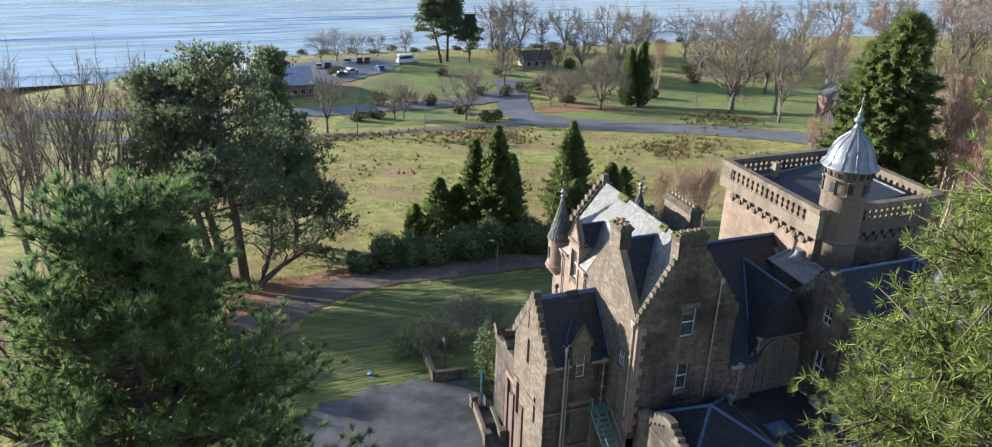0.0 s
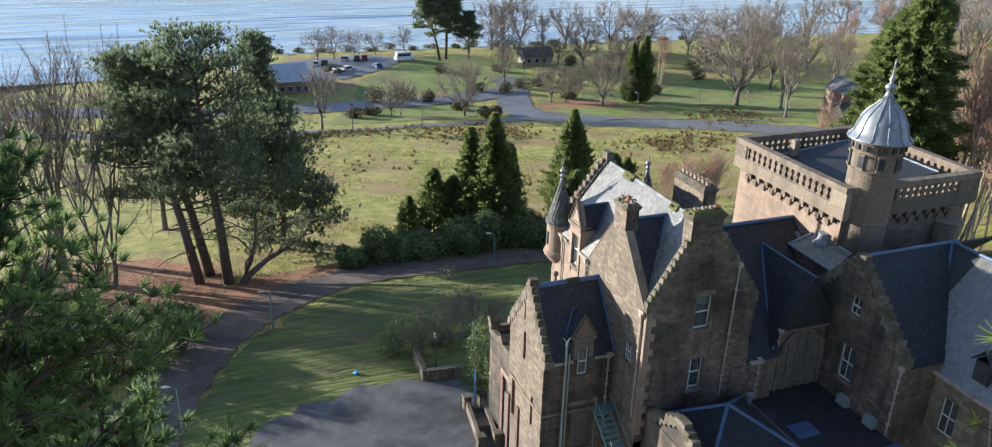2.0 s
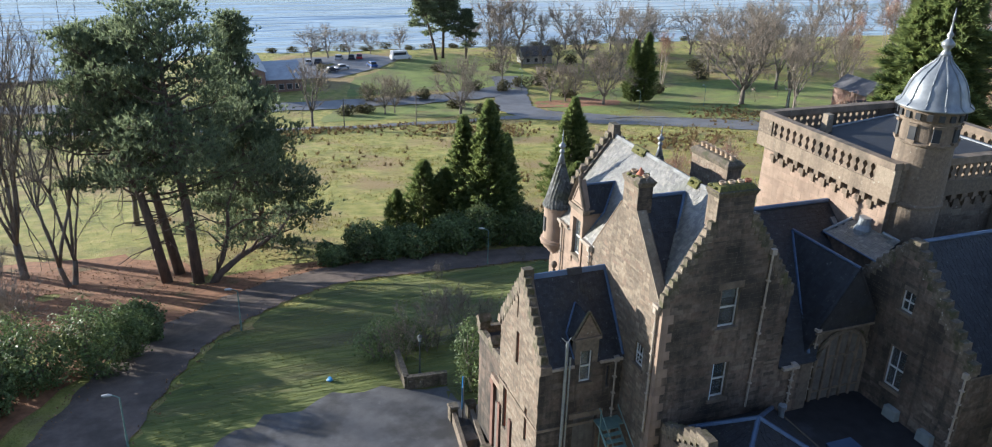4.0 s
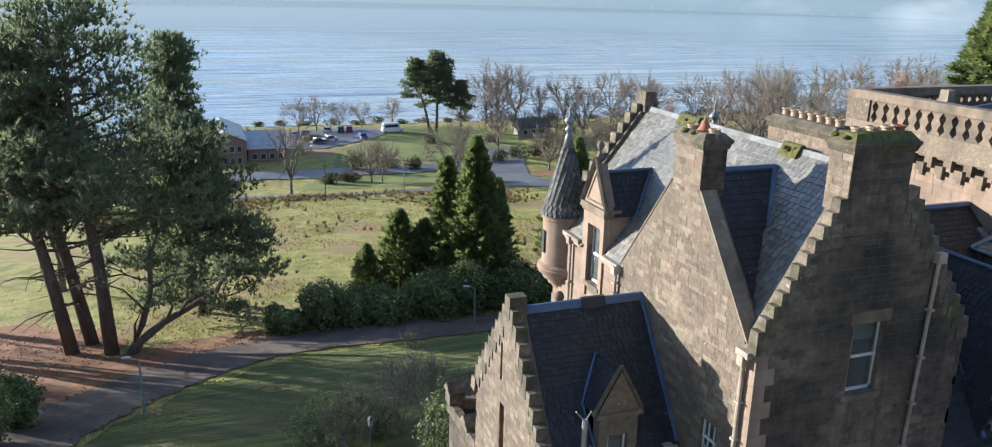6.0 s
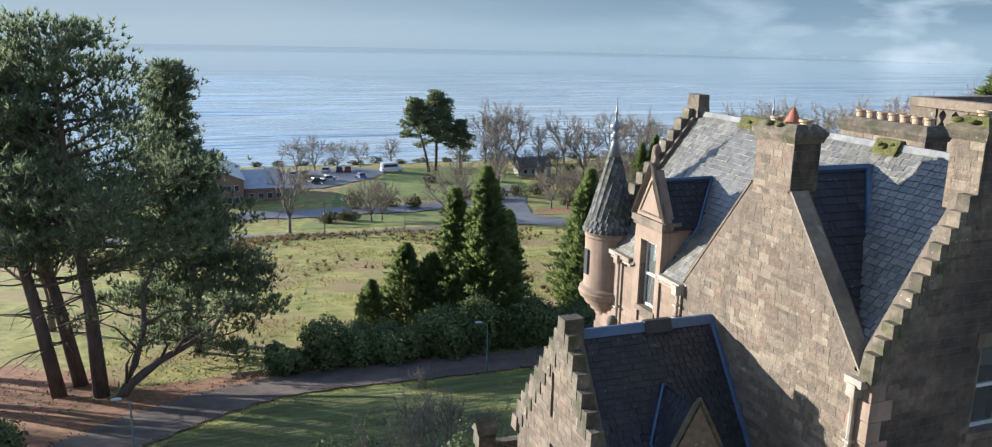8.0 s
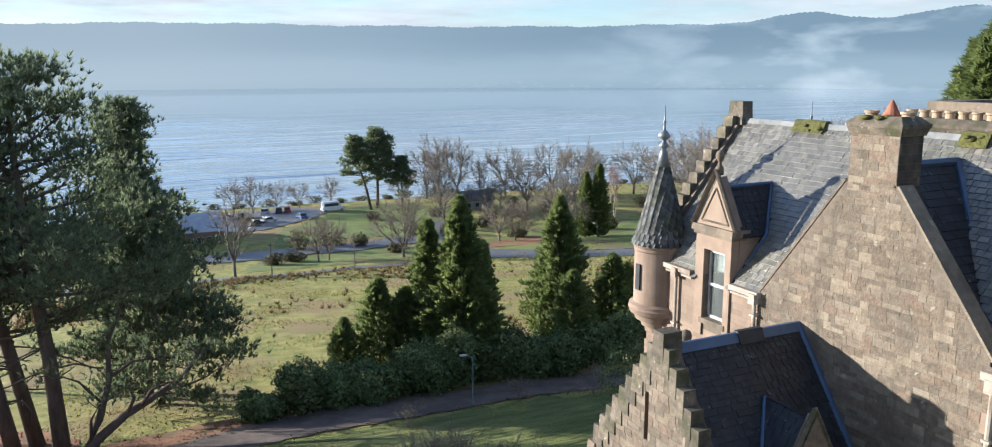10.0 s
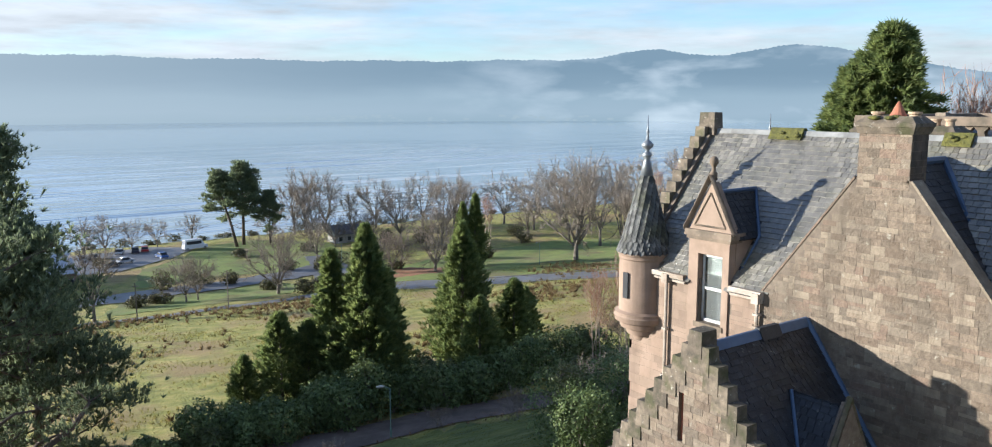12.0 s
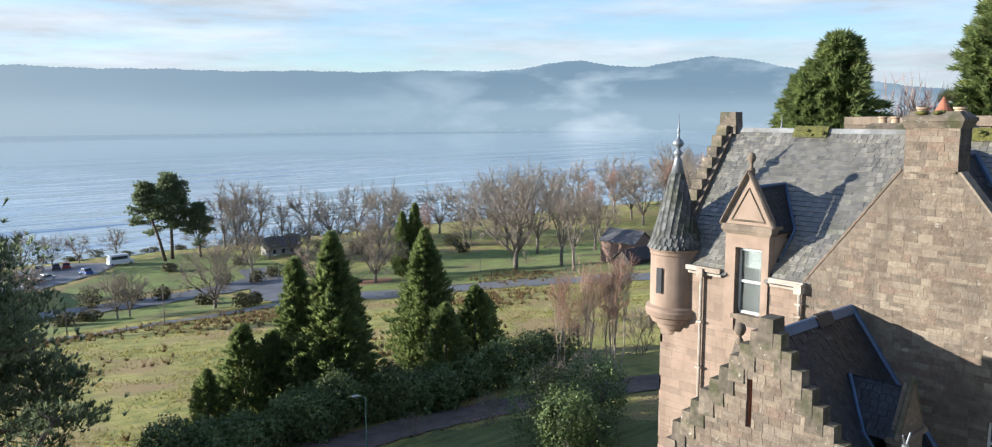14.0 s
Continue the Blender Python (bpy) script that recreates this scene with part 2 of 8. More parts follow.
GRASS = material("rough_grass", ((0.125, 0.14, 0.024), (0.235, 0.225, 0.045), (0.36, 0.30, 0.095)), scale=0.5, rough=0.9, bump=1.0, bump_scale=3.0, distance=0.3, blotch=(0.24, 0.165, 0.07), blotch_scale=0.085, blotch_cut=(0.48, 0.62), spots=(0.12, 0.105, 0.03), spot_scale=0.55)
LAWN = material("lawn_grass", ((0.055, 0.072, 0.013), (0.115, 0.135, 0.027), (0.155, 0.16, 0.042)), scale=1.1, rough=0.9, bump=1.0, bump_scale=1.5, distance=0.45, stretch=(0.2, 1.0, 1.0), blotch=(0.0675, 0.0585, 0.0225), blotch_scale=0.22, blotch_cut=(0.47, 0.7), spots=(0.144, 0.135, 0.045), spot_scale=1.4)
VERGE = material("mown_grass", ((0.10, 0.14, 0.026), (0.19, 0.225, 0.045)), scale=0.35, rough=0.9, bump=0.8, bump_scale=4.0, distance=0.1, blotch=(0.13, 0.105, 0.04), blotch_scale=0.1, blotch_cut=(0.46, 0.66))
LITTER = material("leaf_litter", ((0.15, 0.064, 0.028), (0.31, 0.145, 0.068)), scale=1.8, rough=0.95, bump=1.0, bump_scale=10, blotch=(0.11, 0.09, 0.03), blotch_scale=0.3, blotch_cut=(0.54, 0.7))
TARMAC = material("worn_tarmac", ((0.095, 0.068, 0.052), (0.155, 0.115, 0.09)), scale=1.4, rough=0.85, bump=0.5, bump_scale=30, blotch=(0.05, 0.038, 0.028), blotch_scale=0.3, blotch_cut=(0.46, 0.68), spots=(0.18, 0.145, 0.11), spot_scale=1.1)
# greyer and darker than the drive: tree shadow on the forecourt put into colour
FORECOURT = material("patched_shade_grey_tarmac", ((0.066, 0.064, 0.064), (0.115, 0.112, 0.112)), scale=0.8, rough=0.75, bump=0.5, bump_scale=30, blotch=(0.038, 0.036, 0.034), blotch_scale=0.22, blotch_cut=(0.48, 0.6), spots=(0.15, 0.145, 0.14), spot_scale=0.9)
ROADWAY = material("road_tarmac", ((0.10, 0.10, 0.105), (0.15, 0.15, 0.155)), scale=0.4, rough=0.55, bump=0.25, bump_scale=12, blotch=(0.075, 0.072, 0.07), blotch_scale=0.12)
KERB = material("kerb_stone", ((0.20, 0.18, 0.15), (0.32, 0.29, 0.25)), scale=3, bump=0.3, each=0.2)
BARK = material("bark", ((0.085, 0.07, 0.055), (0.23, 0.195, 0.155)), scale=3.0, rough=0.9, bump=0.9, bump_scale=12, stretch=(1, 1, 0.25), distance=0.05)
PINE_BARK = material("pine_bark", ((0.06, 0.045, 0.036), (0.15, 0.105, 0.075)), scale=2.5, rough=0.9, bump=0.9, bump_scale=10, stretch=(1, 1, 0.3), distance=0.05)
TWIG = material("bare_twigs", ((0.18, 0.14, 0.105), (0.34, 0.28, 0.215)), scale=0.8, rough=0.9, bump=0, island=0.2)
TWIG_RED = material("russet_twigs", ((0.24, 0.12, 0.085), (0.38, 0.21, 0.145)), scale=0.8, rough=0.9, bump=0, island=0.25)
BIRCH = material("birch_bark", ((0.26, 0.20, 0.14), (0.46, 0.38, 0.28)), scale=3, rough=0.8, bump=0.3)
NEEDLE_NEAR = leafy("pine_needles", (0.07, 0.12, 0.045), (0.25, 0.33, 0.11), through=0.45, tint=(0.11, 0.18, 0.085), grain=5.0, vary=0.15)
NEEDLE_PINE = leafy("dark_pine_needles", (0.085, 0.115, 0.07), (0.25, 0.29, 0.155), through=0.55, grain=1.4, vary=0.25)
CEDAR = leafy("cedar_sprays", (0.11, 0.16, 0.036), (0.27, 0.32, 0.085), through=0.38)
CYPRESS = leafy("cypress_foliage", (0.085, 0.13, 0.05), (0.28, 0.32, 0.11), through=0.55, grain=1.6, vary=0.3)
LAUREL = leafy("laurel_leaves", (0.07, 0.11, 0.04), (0.20, 0.25, 0.095), rough=0.5, through=0.36, tint=(0.10, 0.10, 0.04))
RUSH = leafy("dead_rushes", (0.13, 0.085, 0.04), (0.27, 0.19, 0.09))
BRAMBLE = leafy("winter_scrub", (0.055, 0.055, 0.022), (0.13, 0.115, 0.055))
RENDERED = material("harled_wall", ((0.30, 0.29, 0.26), (0.42, 0.41, 0.38)), scale=2, rough=0.9, bump=0.3, blotch=(0.22, 0.20, 0.17))
RIDGE_LEAD = material("dull_ridge_lead", ((0.13, 0.135, 0.135), (0.24, 0.245, 0.24)), scale=3.0, rough=0.85, bump=0.3, bump_scale=7, streak=(0.10, 0.10, 0.098), blotch=(0.09, 0.088, 0.075), blotch_scale=1.4)
TURRET_SLATE = material("dull_turret_slate", ((0.052, 0.055, 0.055), (0.125, 0.125, 0.115)), scale=6.0, rough=0.8, bump=0.6, bump_scale=18, blotch=(0.075, 0.078, 0.045), blotch_scale=1.4, blotch_cut=(0.5, 0.7), island=0.5)

# ---- builders ----


class Shape:
    """Collects the corners and faces of one mesh."""

    def __init__(self):
        self.v, self.f, self.m, self.slot = [], [], [], 0

    def face(self, *points):
        n = len(self.v)
        self.v += [tuple(p) for p in points]
        self.f.append(tuple(range(n, n + len(points))))
        self.m.append(self.slot)

    def hexa(self, p):
        """Eight corners: four below, four above, both turning left."""
        n = len(self.v)
        self.v += [tuple(q) for q in p]
        for q in ((3, 2, 1, 0), (4, 5, 6, 7), (0, 1, 5, 4), (1, 2, 6, 5), (2, 3, 7, 6), (3, 0, 4, 7)):
            self.f.append(tuple(n + i for i in q))
            self.m.append(self.slot)
        return self

    def box(self, x0, x1, y0, y1, z0, z1, top=0.0):
        """A box; its top is drawn in by that much on every side."""
        t = top
        return self.hexa(((x0, y0, z0), (x1, y0, z0), (x1, y1, z0), (x0, y1, z0), (x0 + t, y0 + t, z1), (x1 - t, y0 + t, z1), (x1 - t, y1 - t, z1), (x0 + t, y1 - t, z1)))

    def prism(self, outline, low, high, axis="y"):
        """A flat outline of (u, z) pushed along an axis. axis y: u is x; axis x: u is y; axis z: the outline is (x, y)."""
        def at(u, w, c):
            return (u, c, w) if axis == "y" else (c, u, w) if axis == "x" else (u, w, c)
        n, k = len(self.v), len(outline)
        self.v += [at(u, w, low) for u, w in outline] + [at(u, w, high) for u, w in outline]
        self.f += [tuple(range(n, n + k)), tuple(range(n + 2 * k - 1, n + k - 1, -1))]
        self.f += [(n + i, n + k + i, n + k + (i + 1) % k, n + (i + 1) % k) for i in range(k)]
        self.m += [self.slot] * (k + 2)
        return self

    def lathe(self, profile, x, y, sides=24, turn=0.0):
        """A profile of (radius, z), from below, turned about an upright axis."""
        n = len(self.v)
        for r, z in profile:
            self.v += [(x + r * math.cos(turn + math.tau * i / sides), y + r * math.sin(turn + math.tau * i / sides), z) for i in range(sides)]
        for j in range(len(profile) - 1):
            for i in range(sides):
                k = (i + 1) % sides
                self.f.append((n + j * sides + i, n + j * sides + k, n + (j + 1) * sides + k, n + (j + 1) * sides + i))
                self.m.append(self.slot)
        self.f.append(tuple(n + (len(profile) - 1) * sides + i for i in range(sides)))
        self.f.append(tuple(n + i for i in range(sides - 1, -1, -1)))
        self.m += [self.slot] * 2
        return self

    def tube(self, points, radii, sides=6):
        """A bent, tapering rod through the points."""
        n, pts = len(self.v), [Vector(p) for p in points]
        if not hasattr(radii, "__len__"):
            radii = [radii] * len(pts)
        for i, p in enumerate(pts):
            way = (pts[min(i + 1, len(pts) - 1)] - pts[max(i - 1, 0)]).normalized()
            a = way.cross(Vector((0, 0, 1)) if abs(way.z) < 0.9 else Vector((1, 0, 0))).normalized()
            b = way.cross(a)
            self.v += [tuple(p + float(radii[i]) * (math.cos(math.tau * k / sides) * a + math.sin(math.tau * k / sides) * b)) for k in range(sides)]
        for i in range(len(pts) - 1):
            for k in range(sides):
                q = (k + 1) % sides
                self.f.append((n + i * sides + k, n + (i + 1) * sides + k, n + (i + 1) * sides + q, n + i * sides + q))
                self.m.append(self.slot)
        self.f += [tuple(n + k for k in range(sides)), tuple(n + (len(pts) - 1) * sides + k for k in range(sides - 1, -1, -1))]
        self.m += [self.slot] * 2
        return self

    def ball(self, x, y, z, r, squash=1.0, sides=10):
        return self.lathe([(r * math.sin(math.pi * (i + 0.25) / 6.5), z - squash * r * math.cos(math.pi * (i + 0.25) / 6.5)) for i in range(7)], x, y, sides)

    def mesh(self, name, *mats, smooth=False, weld=False):
        data = bpy.data.meshes.new(name)
        data.from_pydata(self.v, [], self.f)
        if weld:
            b = bmesh.new()
            b.from_mesh(data)
            bmesh.ops.remove_doubles(b, verts=b.verts, dist=0.002)
            b.to_mesh(data)
            b.free()
        for m in mats:
            data.materials.append(m)
        if len(mats) > 1:
            data.polygons.foreach_set("material_index", self.m)
        if smooth:
            data.shade_smooth()
        return data


def thing(name, label, category, base=(0, 0, 0), group="", kind=""):
    """A top-level Empty at the base of a thing."""
    return tagged_at(new(name), base, label, category, group, kind)


def tagged_at(ob, base, label, category, group="", kind=""):
    ob.location = base
    return tagged(ob, label, category, group, kind)


def part(name, shape, mat, parent, label="", smooth=False, kind=""):
    """One mesh under a thing or a part; its corners are in the world's metres."""
    mats = mat if isinstance(mat, (list, tuple)) else (mat,)
    ob = new(name, shape.mesh(name, *mats, smooth=smooth) if isinstance(shape, Shape) else shape)
    ob.parent = parent
    root = parent
    while root.parent:
        root = root.parent
    ob.matrix_parent_inverse = Matrix.Translation(-Vector(root.location)) if parent is root else Matrix.Identity(4)
    return tagged(ob, label, kind=kind)


def single(name, shape, mat, label, category, group="", kind="", smooth=False):
    """A thing of one mesh, its corners in the world's metres."""
    mats = mat if isinstance(mat, (list, tuple)) else (mat,)
    return tagged(new(name, shape.mesh(name, *mats, smooth=smooth)), label, category, group, kind)


def soup(name, verts, faces, mat):
    """A mesh from arrays of corners and of triangles or quads."""
    data = bpy.data.meshes.new(name)
    verts, faces = np.asarray(verts, dtype=np.float32), np.asarray(faces, dtype=np.int32)
    k = faces.shape[1]
    data.vertices.add(len(verts))
    data.vertices.foreach_set("co", verts.ravel())
    data.loops.add(faces.size)
    data.loops.foreach_set("vertex_index", faces.ravel())
    data.polygons.add(len(faces))
    data.polygons.foreach_set("loop_start", np.arange(0, faces.size, k, dtype=np.int32))
    data.materials.append(mat)
    data.update(calc_edges=True)
    return data


# ---- the land ----
LOCH = -21.4


def ground_z(x, y):
    """Height of the land: a terrace round the house, then a slope down to the loch."""
    s = y + 0.05 * (x - 20) + 0.9 * np.maximum(0, 8 - x) * np.clip((y - 135) / 60, 0, 1)
    z = np.interp(s, (30, 52, 60, 70, 85, 100, 130, 166, 190, 240, 262, 284, 310), (0.0, 0.0, -0.7, -2.4, -4.8, -7.0, -11.0, -15.6, -18.0, -19.0, -19.8, -21.6, -24.0))
    return z


def rolling(x, y):
    far = np.clip((y - 45) / 40, 0, 1)
    return ground_z(x, y) + far * (0.10 * np.sin(x * 0.31 + 0.5 * np.sin(y * 0.17)) * np.sin(y * 0.23) + 0.05 * np.sin(x * 0.9 + y * 0.7))


def sheet(name, xs, ys, height, mat, label, category, lift=0.0):
    X, Y = np.meshgrid(xs, ys)
    Z = height(X, Y) + lift
    n, k = X.shape
    i = np.arange(n * k).reshape(n, k)
    q = np.stack([i[:-1, :-1], i[:-1, 1:], i[1:, 1:], i[1:, :-1]], -1).reshape(-1, 4)
    ob = new(name, soup(name, np.stack([X, Y, Z], -1).reshape(-1, 3), q, mat))
    ob.data.shade_smooth()
    return tagged(ob, label, category, kind="structure")


xs = np.concatenate([np.linspace(-2500, -160, 14)[:-1], np.linspace(-160, -40, 30)[:-1], np.linspace(-40, 160, 180)[:-1], np.linspace(160, 320, 40)[:-1], np.linspace(320, 2500, 14)])
ys = np.concatenate([np.linspace(-1500, -60, 10)[:-1], np.linspace(-60, 40, 30)[:-1], np.linspace(40, 300, 230)[:-1], np.linspace(300, 330, 4)])
sheet("ground", xs, ys, rolling, GRASS, "rough winter pasture sloping down to the loch", "ground")


def ribbon(name, line, lift, mat, label, category, wide=None):
    """A road or patch along a line of (x, y, half width), smoothed, laid on the land."""
    P = np.array(line, float)
    t = np.arange(len(P))
    fine = np.linspace(0, len(P) - 1, (len(P) - 1) * 10 + 1)
    # smooth curve through the points
    out = []
    for u in fine:
        i = int(min(u, len(P) - 2)); w = u - i
        p0, p1, p2, p3 = P[max(i - 1, 0)], P[i], P[i + 1], P[min(i + 2, len(P) - 1)]
        out.append(0.5 * (2 * p1 + (p2 - p0) * w + (2 * p0 - 5 * p1 + 4 * p2 - p3) * w * w + (3 * p1 - p0 - 3 * p2 + p3) * w ** 3))
    out = np.array(out)
    way = np.gradient(out[:, :2], axis=0)
    way /= np.linalg.norm(way, axis=1)[:, None]
    side = np.stack([-way[:, 1], way[:, 0]], -1)
    across = np.linspace(-1, 1, 9)
    wob = 1 + 0.06 * np.sin(np.arange(len(out)) * 1.7) + 0.04 * np.sin(np.arange(len(out)) * 0.61)
    grid = out[:, None, :2] + side[:, None] * (across[None, :, None] * (out[:, 2] * wob)[:, None, None])
    Z = rolling(grid[..., 0], grid[..., 1]) + lift
    n, k = Z.shape
    i = np.arange(n * k).reshape(n, k)
    q = np.stack([i[:-1, :-1], i[:-1, 1:], i[1:, 1:], i[1:, :-1]], -1).reshape(-1, 4)
    ob = new(name, soup(name, np.concatenate([grid, Z[..., None]], -1).reshape(-1, 3), q, mat))
    return tagged(ob, label, category, kind="structure")


def patch(name, outline, lift, mat, label, category, ragged=0.5, step=1.5):
    """A patch of ground cover inside an outline of (x, y), with an uneven edge, laid on the land."""
    P = np.array(outline, float)
    c = P.mean(0)
    edge = []
    for a, b in zip(P, np.roll(P, -1, 0)):
        k = max(2, int(np.linalg.norm(b - a) / step))
        edge += [a + (b - a) * i / k for i in range(k)]
    edge = np.array(edge)
    rng = np.random.default_rng(len(edge))
    d = edge - c
    edge = c + d * (1 + ragged * rng.normal(0, 1, len(edge))[:, None] * 0.4 / np.linalg.norm(d, axis=1)[:, None])
    rings = np.linspace(1, 0.0, 14)[:-1]
    grid = c + (edge - c)[None] * rings[:, None, None]
    Z = rolling(grid[..., 0], grid[..., 1]) + lift
    n, k = Z.shape
    i = np.arange(n * k).reshape(n, k)
    j = np.roll(i, -1, 1)
    q = np.stack([i[:-1], j[:-1], j[1:], i[1:]], -1).reshape(-1, 4)
    ob = new(name, soup(name, np.concatenate([grid, Z[..., None]], -1).reshape(-1, 3), q, mat))
    return tagged(ob, label, category, kind="structure")


DRIVE = [(-7, 38, 2.9), (-5, 50, 2.9), (-1.8, 60, 2.9), (1.3, 67.5, 2.9), (5, 72.6, 2.9), (9.5, 76.6, 2.9), (15, 79.3, 2.8), (22, 79.9, 2.8), (30, 79.2, 2.7), (37, 78.3, 2.6), (45, 76, 2.6), (56, 70, 2.6), (70, 60, 2.6)]
patch("lawn", [(-3.4, 44), (0, 56), (4, 65), (9, 71.5), (16, 75.6), (24, 76.6), (34, 75.6), (44, 72.6), (46, 56), (36, 50), (20, 49), (10, 47)], 0.03, LAWN, "sloping lawn of short grass with long tree shadows", "lawn", ragged=1.2, step=0.8)
ribbon("leaf_verge", [(-13.5, 45, 1.6), (-9.5, 58, 1.9), (-4.2, 68, 2.2), (0.5, 75, 2.6), (6, 80, 2.9), (13, 82.8, 2.2), (22, 83.2, 1.4)], 0.06, LITTER, "verge of fallen brown leaves beside the drive", "verge")
patch("leaf_litter", [(-22, 78), (-12, 70), (-4, 72), (2, 79), (4, 86), (-4, 95), (-16, 97), (-24, 90)], 0.045, LITTER, "brown fallen leaves under the trees", "leaf litter", ragged=1.5)
ribbon("drive", DRIVE, 0.085, TARMAC, "worn brownish tarmac drive curving round the lawn", "drive")
patch("forecourt", [(0.5, 44), (3.2, 50.9), (6.6, 53.4), (11, 54.2), (17, 53), (19.5, 50.5), (21.8, 47), (17.5, 36), (12, 20), (2, 14), (-6, 24)], 0.065, FORECOURT, "stained tarmac forecourt in front of the house, tree shade painted in", "forecourt", ragged=1.6, step=0.9)

ROAD = [(87, 220, 3.6), (83.5, 207, 4.0), (79, 194, 4.2), (76, 184, 4.4), (76.2, 175, 5.0), (81, 167.5, 5.6), (92, 158.5, 6.0), (104.5, 148.5, 6.2), (115, 138, 6.4), (122, 125, 6.4), (127, 105, 6.0)]
ribbon("road", ROAD, 0.12, ROADWAY, "grey tarmac public road beyond the field", "road")
ribbon("side_road", [(81, 204, 4.2), (72, 200.5, 4.4), (60, 198.5, 4.2), (45, 198.5, 4.2), (25, 199, 4.2), (0, 203, 4.2), (-40, 218, 4)], 0.16, ROADWAY, "tarmac road to the lochside car park", "road")
ribbon("path", [(77, 171, 2.2), (68, 170.6, 1.9), (57, 170.8, 1.7), (44, 171.2, 1.6), (34, 172.2, 1.5), (20, 175, 1.5), (0, 182, 1.6), (-60, 205, 1.6)], 0.12, ROADWAY, "narrow tarmac path along the field's edge", "path")
patch("mown_green", [(82, 177), (84, 192), (96, 194), (118, 200), (150, 200), (180, 186), (150, 140), (137, 128), (124, 143), (108, 151), (96, 158), (86, 167)], 0.08, VERGE, "bright mown grass beside the road", "grass", ragged=0.8, step=3)
patch("island_green", [(30, 180), (58, 177), (66, 180), (70, 188), (66, 193.5), (34, 193)], 0.07, VERGE, "grass between the two roads", "grass", ragged=0.8, step=3)
patch("picnic_green", [(40, 206), (64, 208), (84, 200), (94, 214), (98, 240), (84, 262), (66, 254), (58, 238), (46, 228)], 0.07, VERGE, "mown lochside grass", "grass", ragged=0.8, step=3)
patch("car_park", [(22, 232), (42, 229), (56, 240), (66, 255), (58, 268), (38, 264), (22, 254)], 0.14, ROADWAY, "grey lochside car park", "car park", ragged=0.4, step=3)
patch("leaf_drift", [(80, 182), (86, 180), (100, 178), (104, 184), (96, 190), (84, 189)], 0.12, LITTER, "brown leaf litter under the roadside trees", "leaf litter", ragged=1.2, step=2)

WATER = material("loch_water", ((0.27, 0.35, 0.40), (0.33, 0.41, 0.46)), scale=0.02, rough=0.07, bump=0)
wt = WATER.node_tree
wgeo = wt.nodes.new("ShaderNodeNewGeometry")
wmap = wt.nodes.new("ShaderNodeMapping")
wmap.inputs["Rotation"].default_value = (0, 0, radians(-24))
wmap.inputs["Scale"].default_value = (0.0045, 0.042, 1)
wave = wt.nodes.new("ShaderNodeTexNoise")
wave.inputs["Scale"].default_value, wave.inputs["Detail"].default_value = 1.0, 3.0
wfar = wt.nodes.new("ShaderNodeTexNoise")
wfar.inputs["Scale"].default_value, wfar.inputs["Detail"].default_value = 0.004, 2.0
wcut = wt.nodes.new("ShaderNodeMapRange")
for i, v in enumerate((0.40, 0.56, 0.25, 1.0), 1):
    wcut.inputs[i].default_value = v
wb = wt.nodes.new("ShaderNodeBump")
wb.inputs["Distance"].default_value = 7.0
wt.nodes["Principled BSDF"].inputs["IOR"].default_value = 1.45
wt.links.new(wgeo.outputs["Position"], wmap.inputs[0])
wt.links.new(wmap.outputs[0], wave.inputs["Vector"])
wt.links.new(wgeo.outputs["Position"], wfar.inputs["Vector"])
wt.links.new(wfar.outputs[0], wcut.inputs[0])
wsep = wt.nodes.new("ShaderNodeSeparateXYZ")
wcalm = wt.nodes.new("ShaderNodeMapRange")
for i, v in enumerate((420, 900, 1.0, 0.03), 1):
    wcalm.inputs[i].default_value = v
wboth = wt.nodes.new("ShaderNodeMath")
wboth.operation = "MULTIPLY"
wt.links.new(wgeo.outputs["Position"], wsep.inputs[0])
wt.links.new(wsep.outputs["Y"], wcalm.inputs[0])
wt.links.new(wcut.outputs[0], wboth.inputs[0])
wt.links.new(wcalm.outputs[0], wboth.inputs[1])
wt.links.new(wboth.outputs[0], wb.inputs["Strength"])
wt.links.new(wave.outputs[0], wb.inputs["Height"])
wt.links.new(wb.outputs[0], wt.nodes["Principled BSDF"].inputs["Normal"])
loch = Shape()
loch.face((-4000, 255, LOCH), (4000, 255, LOCH), (4000, 1900, LOCH), (-4000, 1900, LOCH))
single("water", loch, WATER, "calm pale blue loch with bands of ripples", "water", kind="structure")

# far shore and hills across the loch: plain glowing backdrop, winter haze painted in
HAZE = bpy.data.materials.new("painted_haze_hills")
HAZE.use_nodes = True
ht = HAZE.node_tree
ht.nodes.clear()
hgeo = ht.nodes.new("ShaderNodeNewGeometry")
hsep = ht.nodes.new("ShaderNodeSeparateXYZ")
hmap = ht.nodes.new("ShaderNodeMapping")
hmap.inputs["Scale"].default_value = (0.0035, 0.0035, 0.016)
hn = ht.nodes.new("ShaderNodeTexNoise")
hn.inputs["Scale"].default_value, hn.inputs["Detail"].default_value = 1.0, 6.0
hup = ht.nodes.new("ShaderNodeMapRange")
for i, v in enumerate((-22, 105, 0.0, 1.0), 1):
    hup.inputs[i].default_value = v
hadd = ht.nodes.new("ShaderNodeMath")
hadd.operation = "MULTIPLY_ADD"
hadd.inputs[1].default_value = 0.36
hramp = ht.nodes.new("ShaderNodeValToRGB")
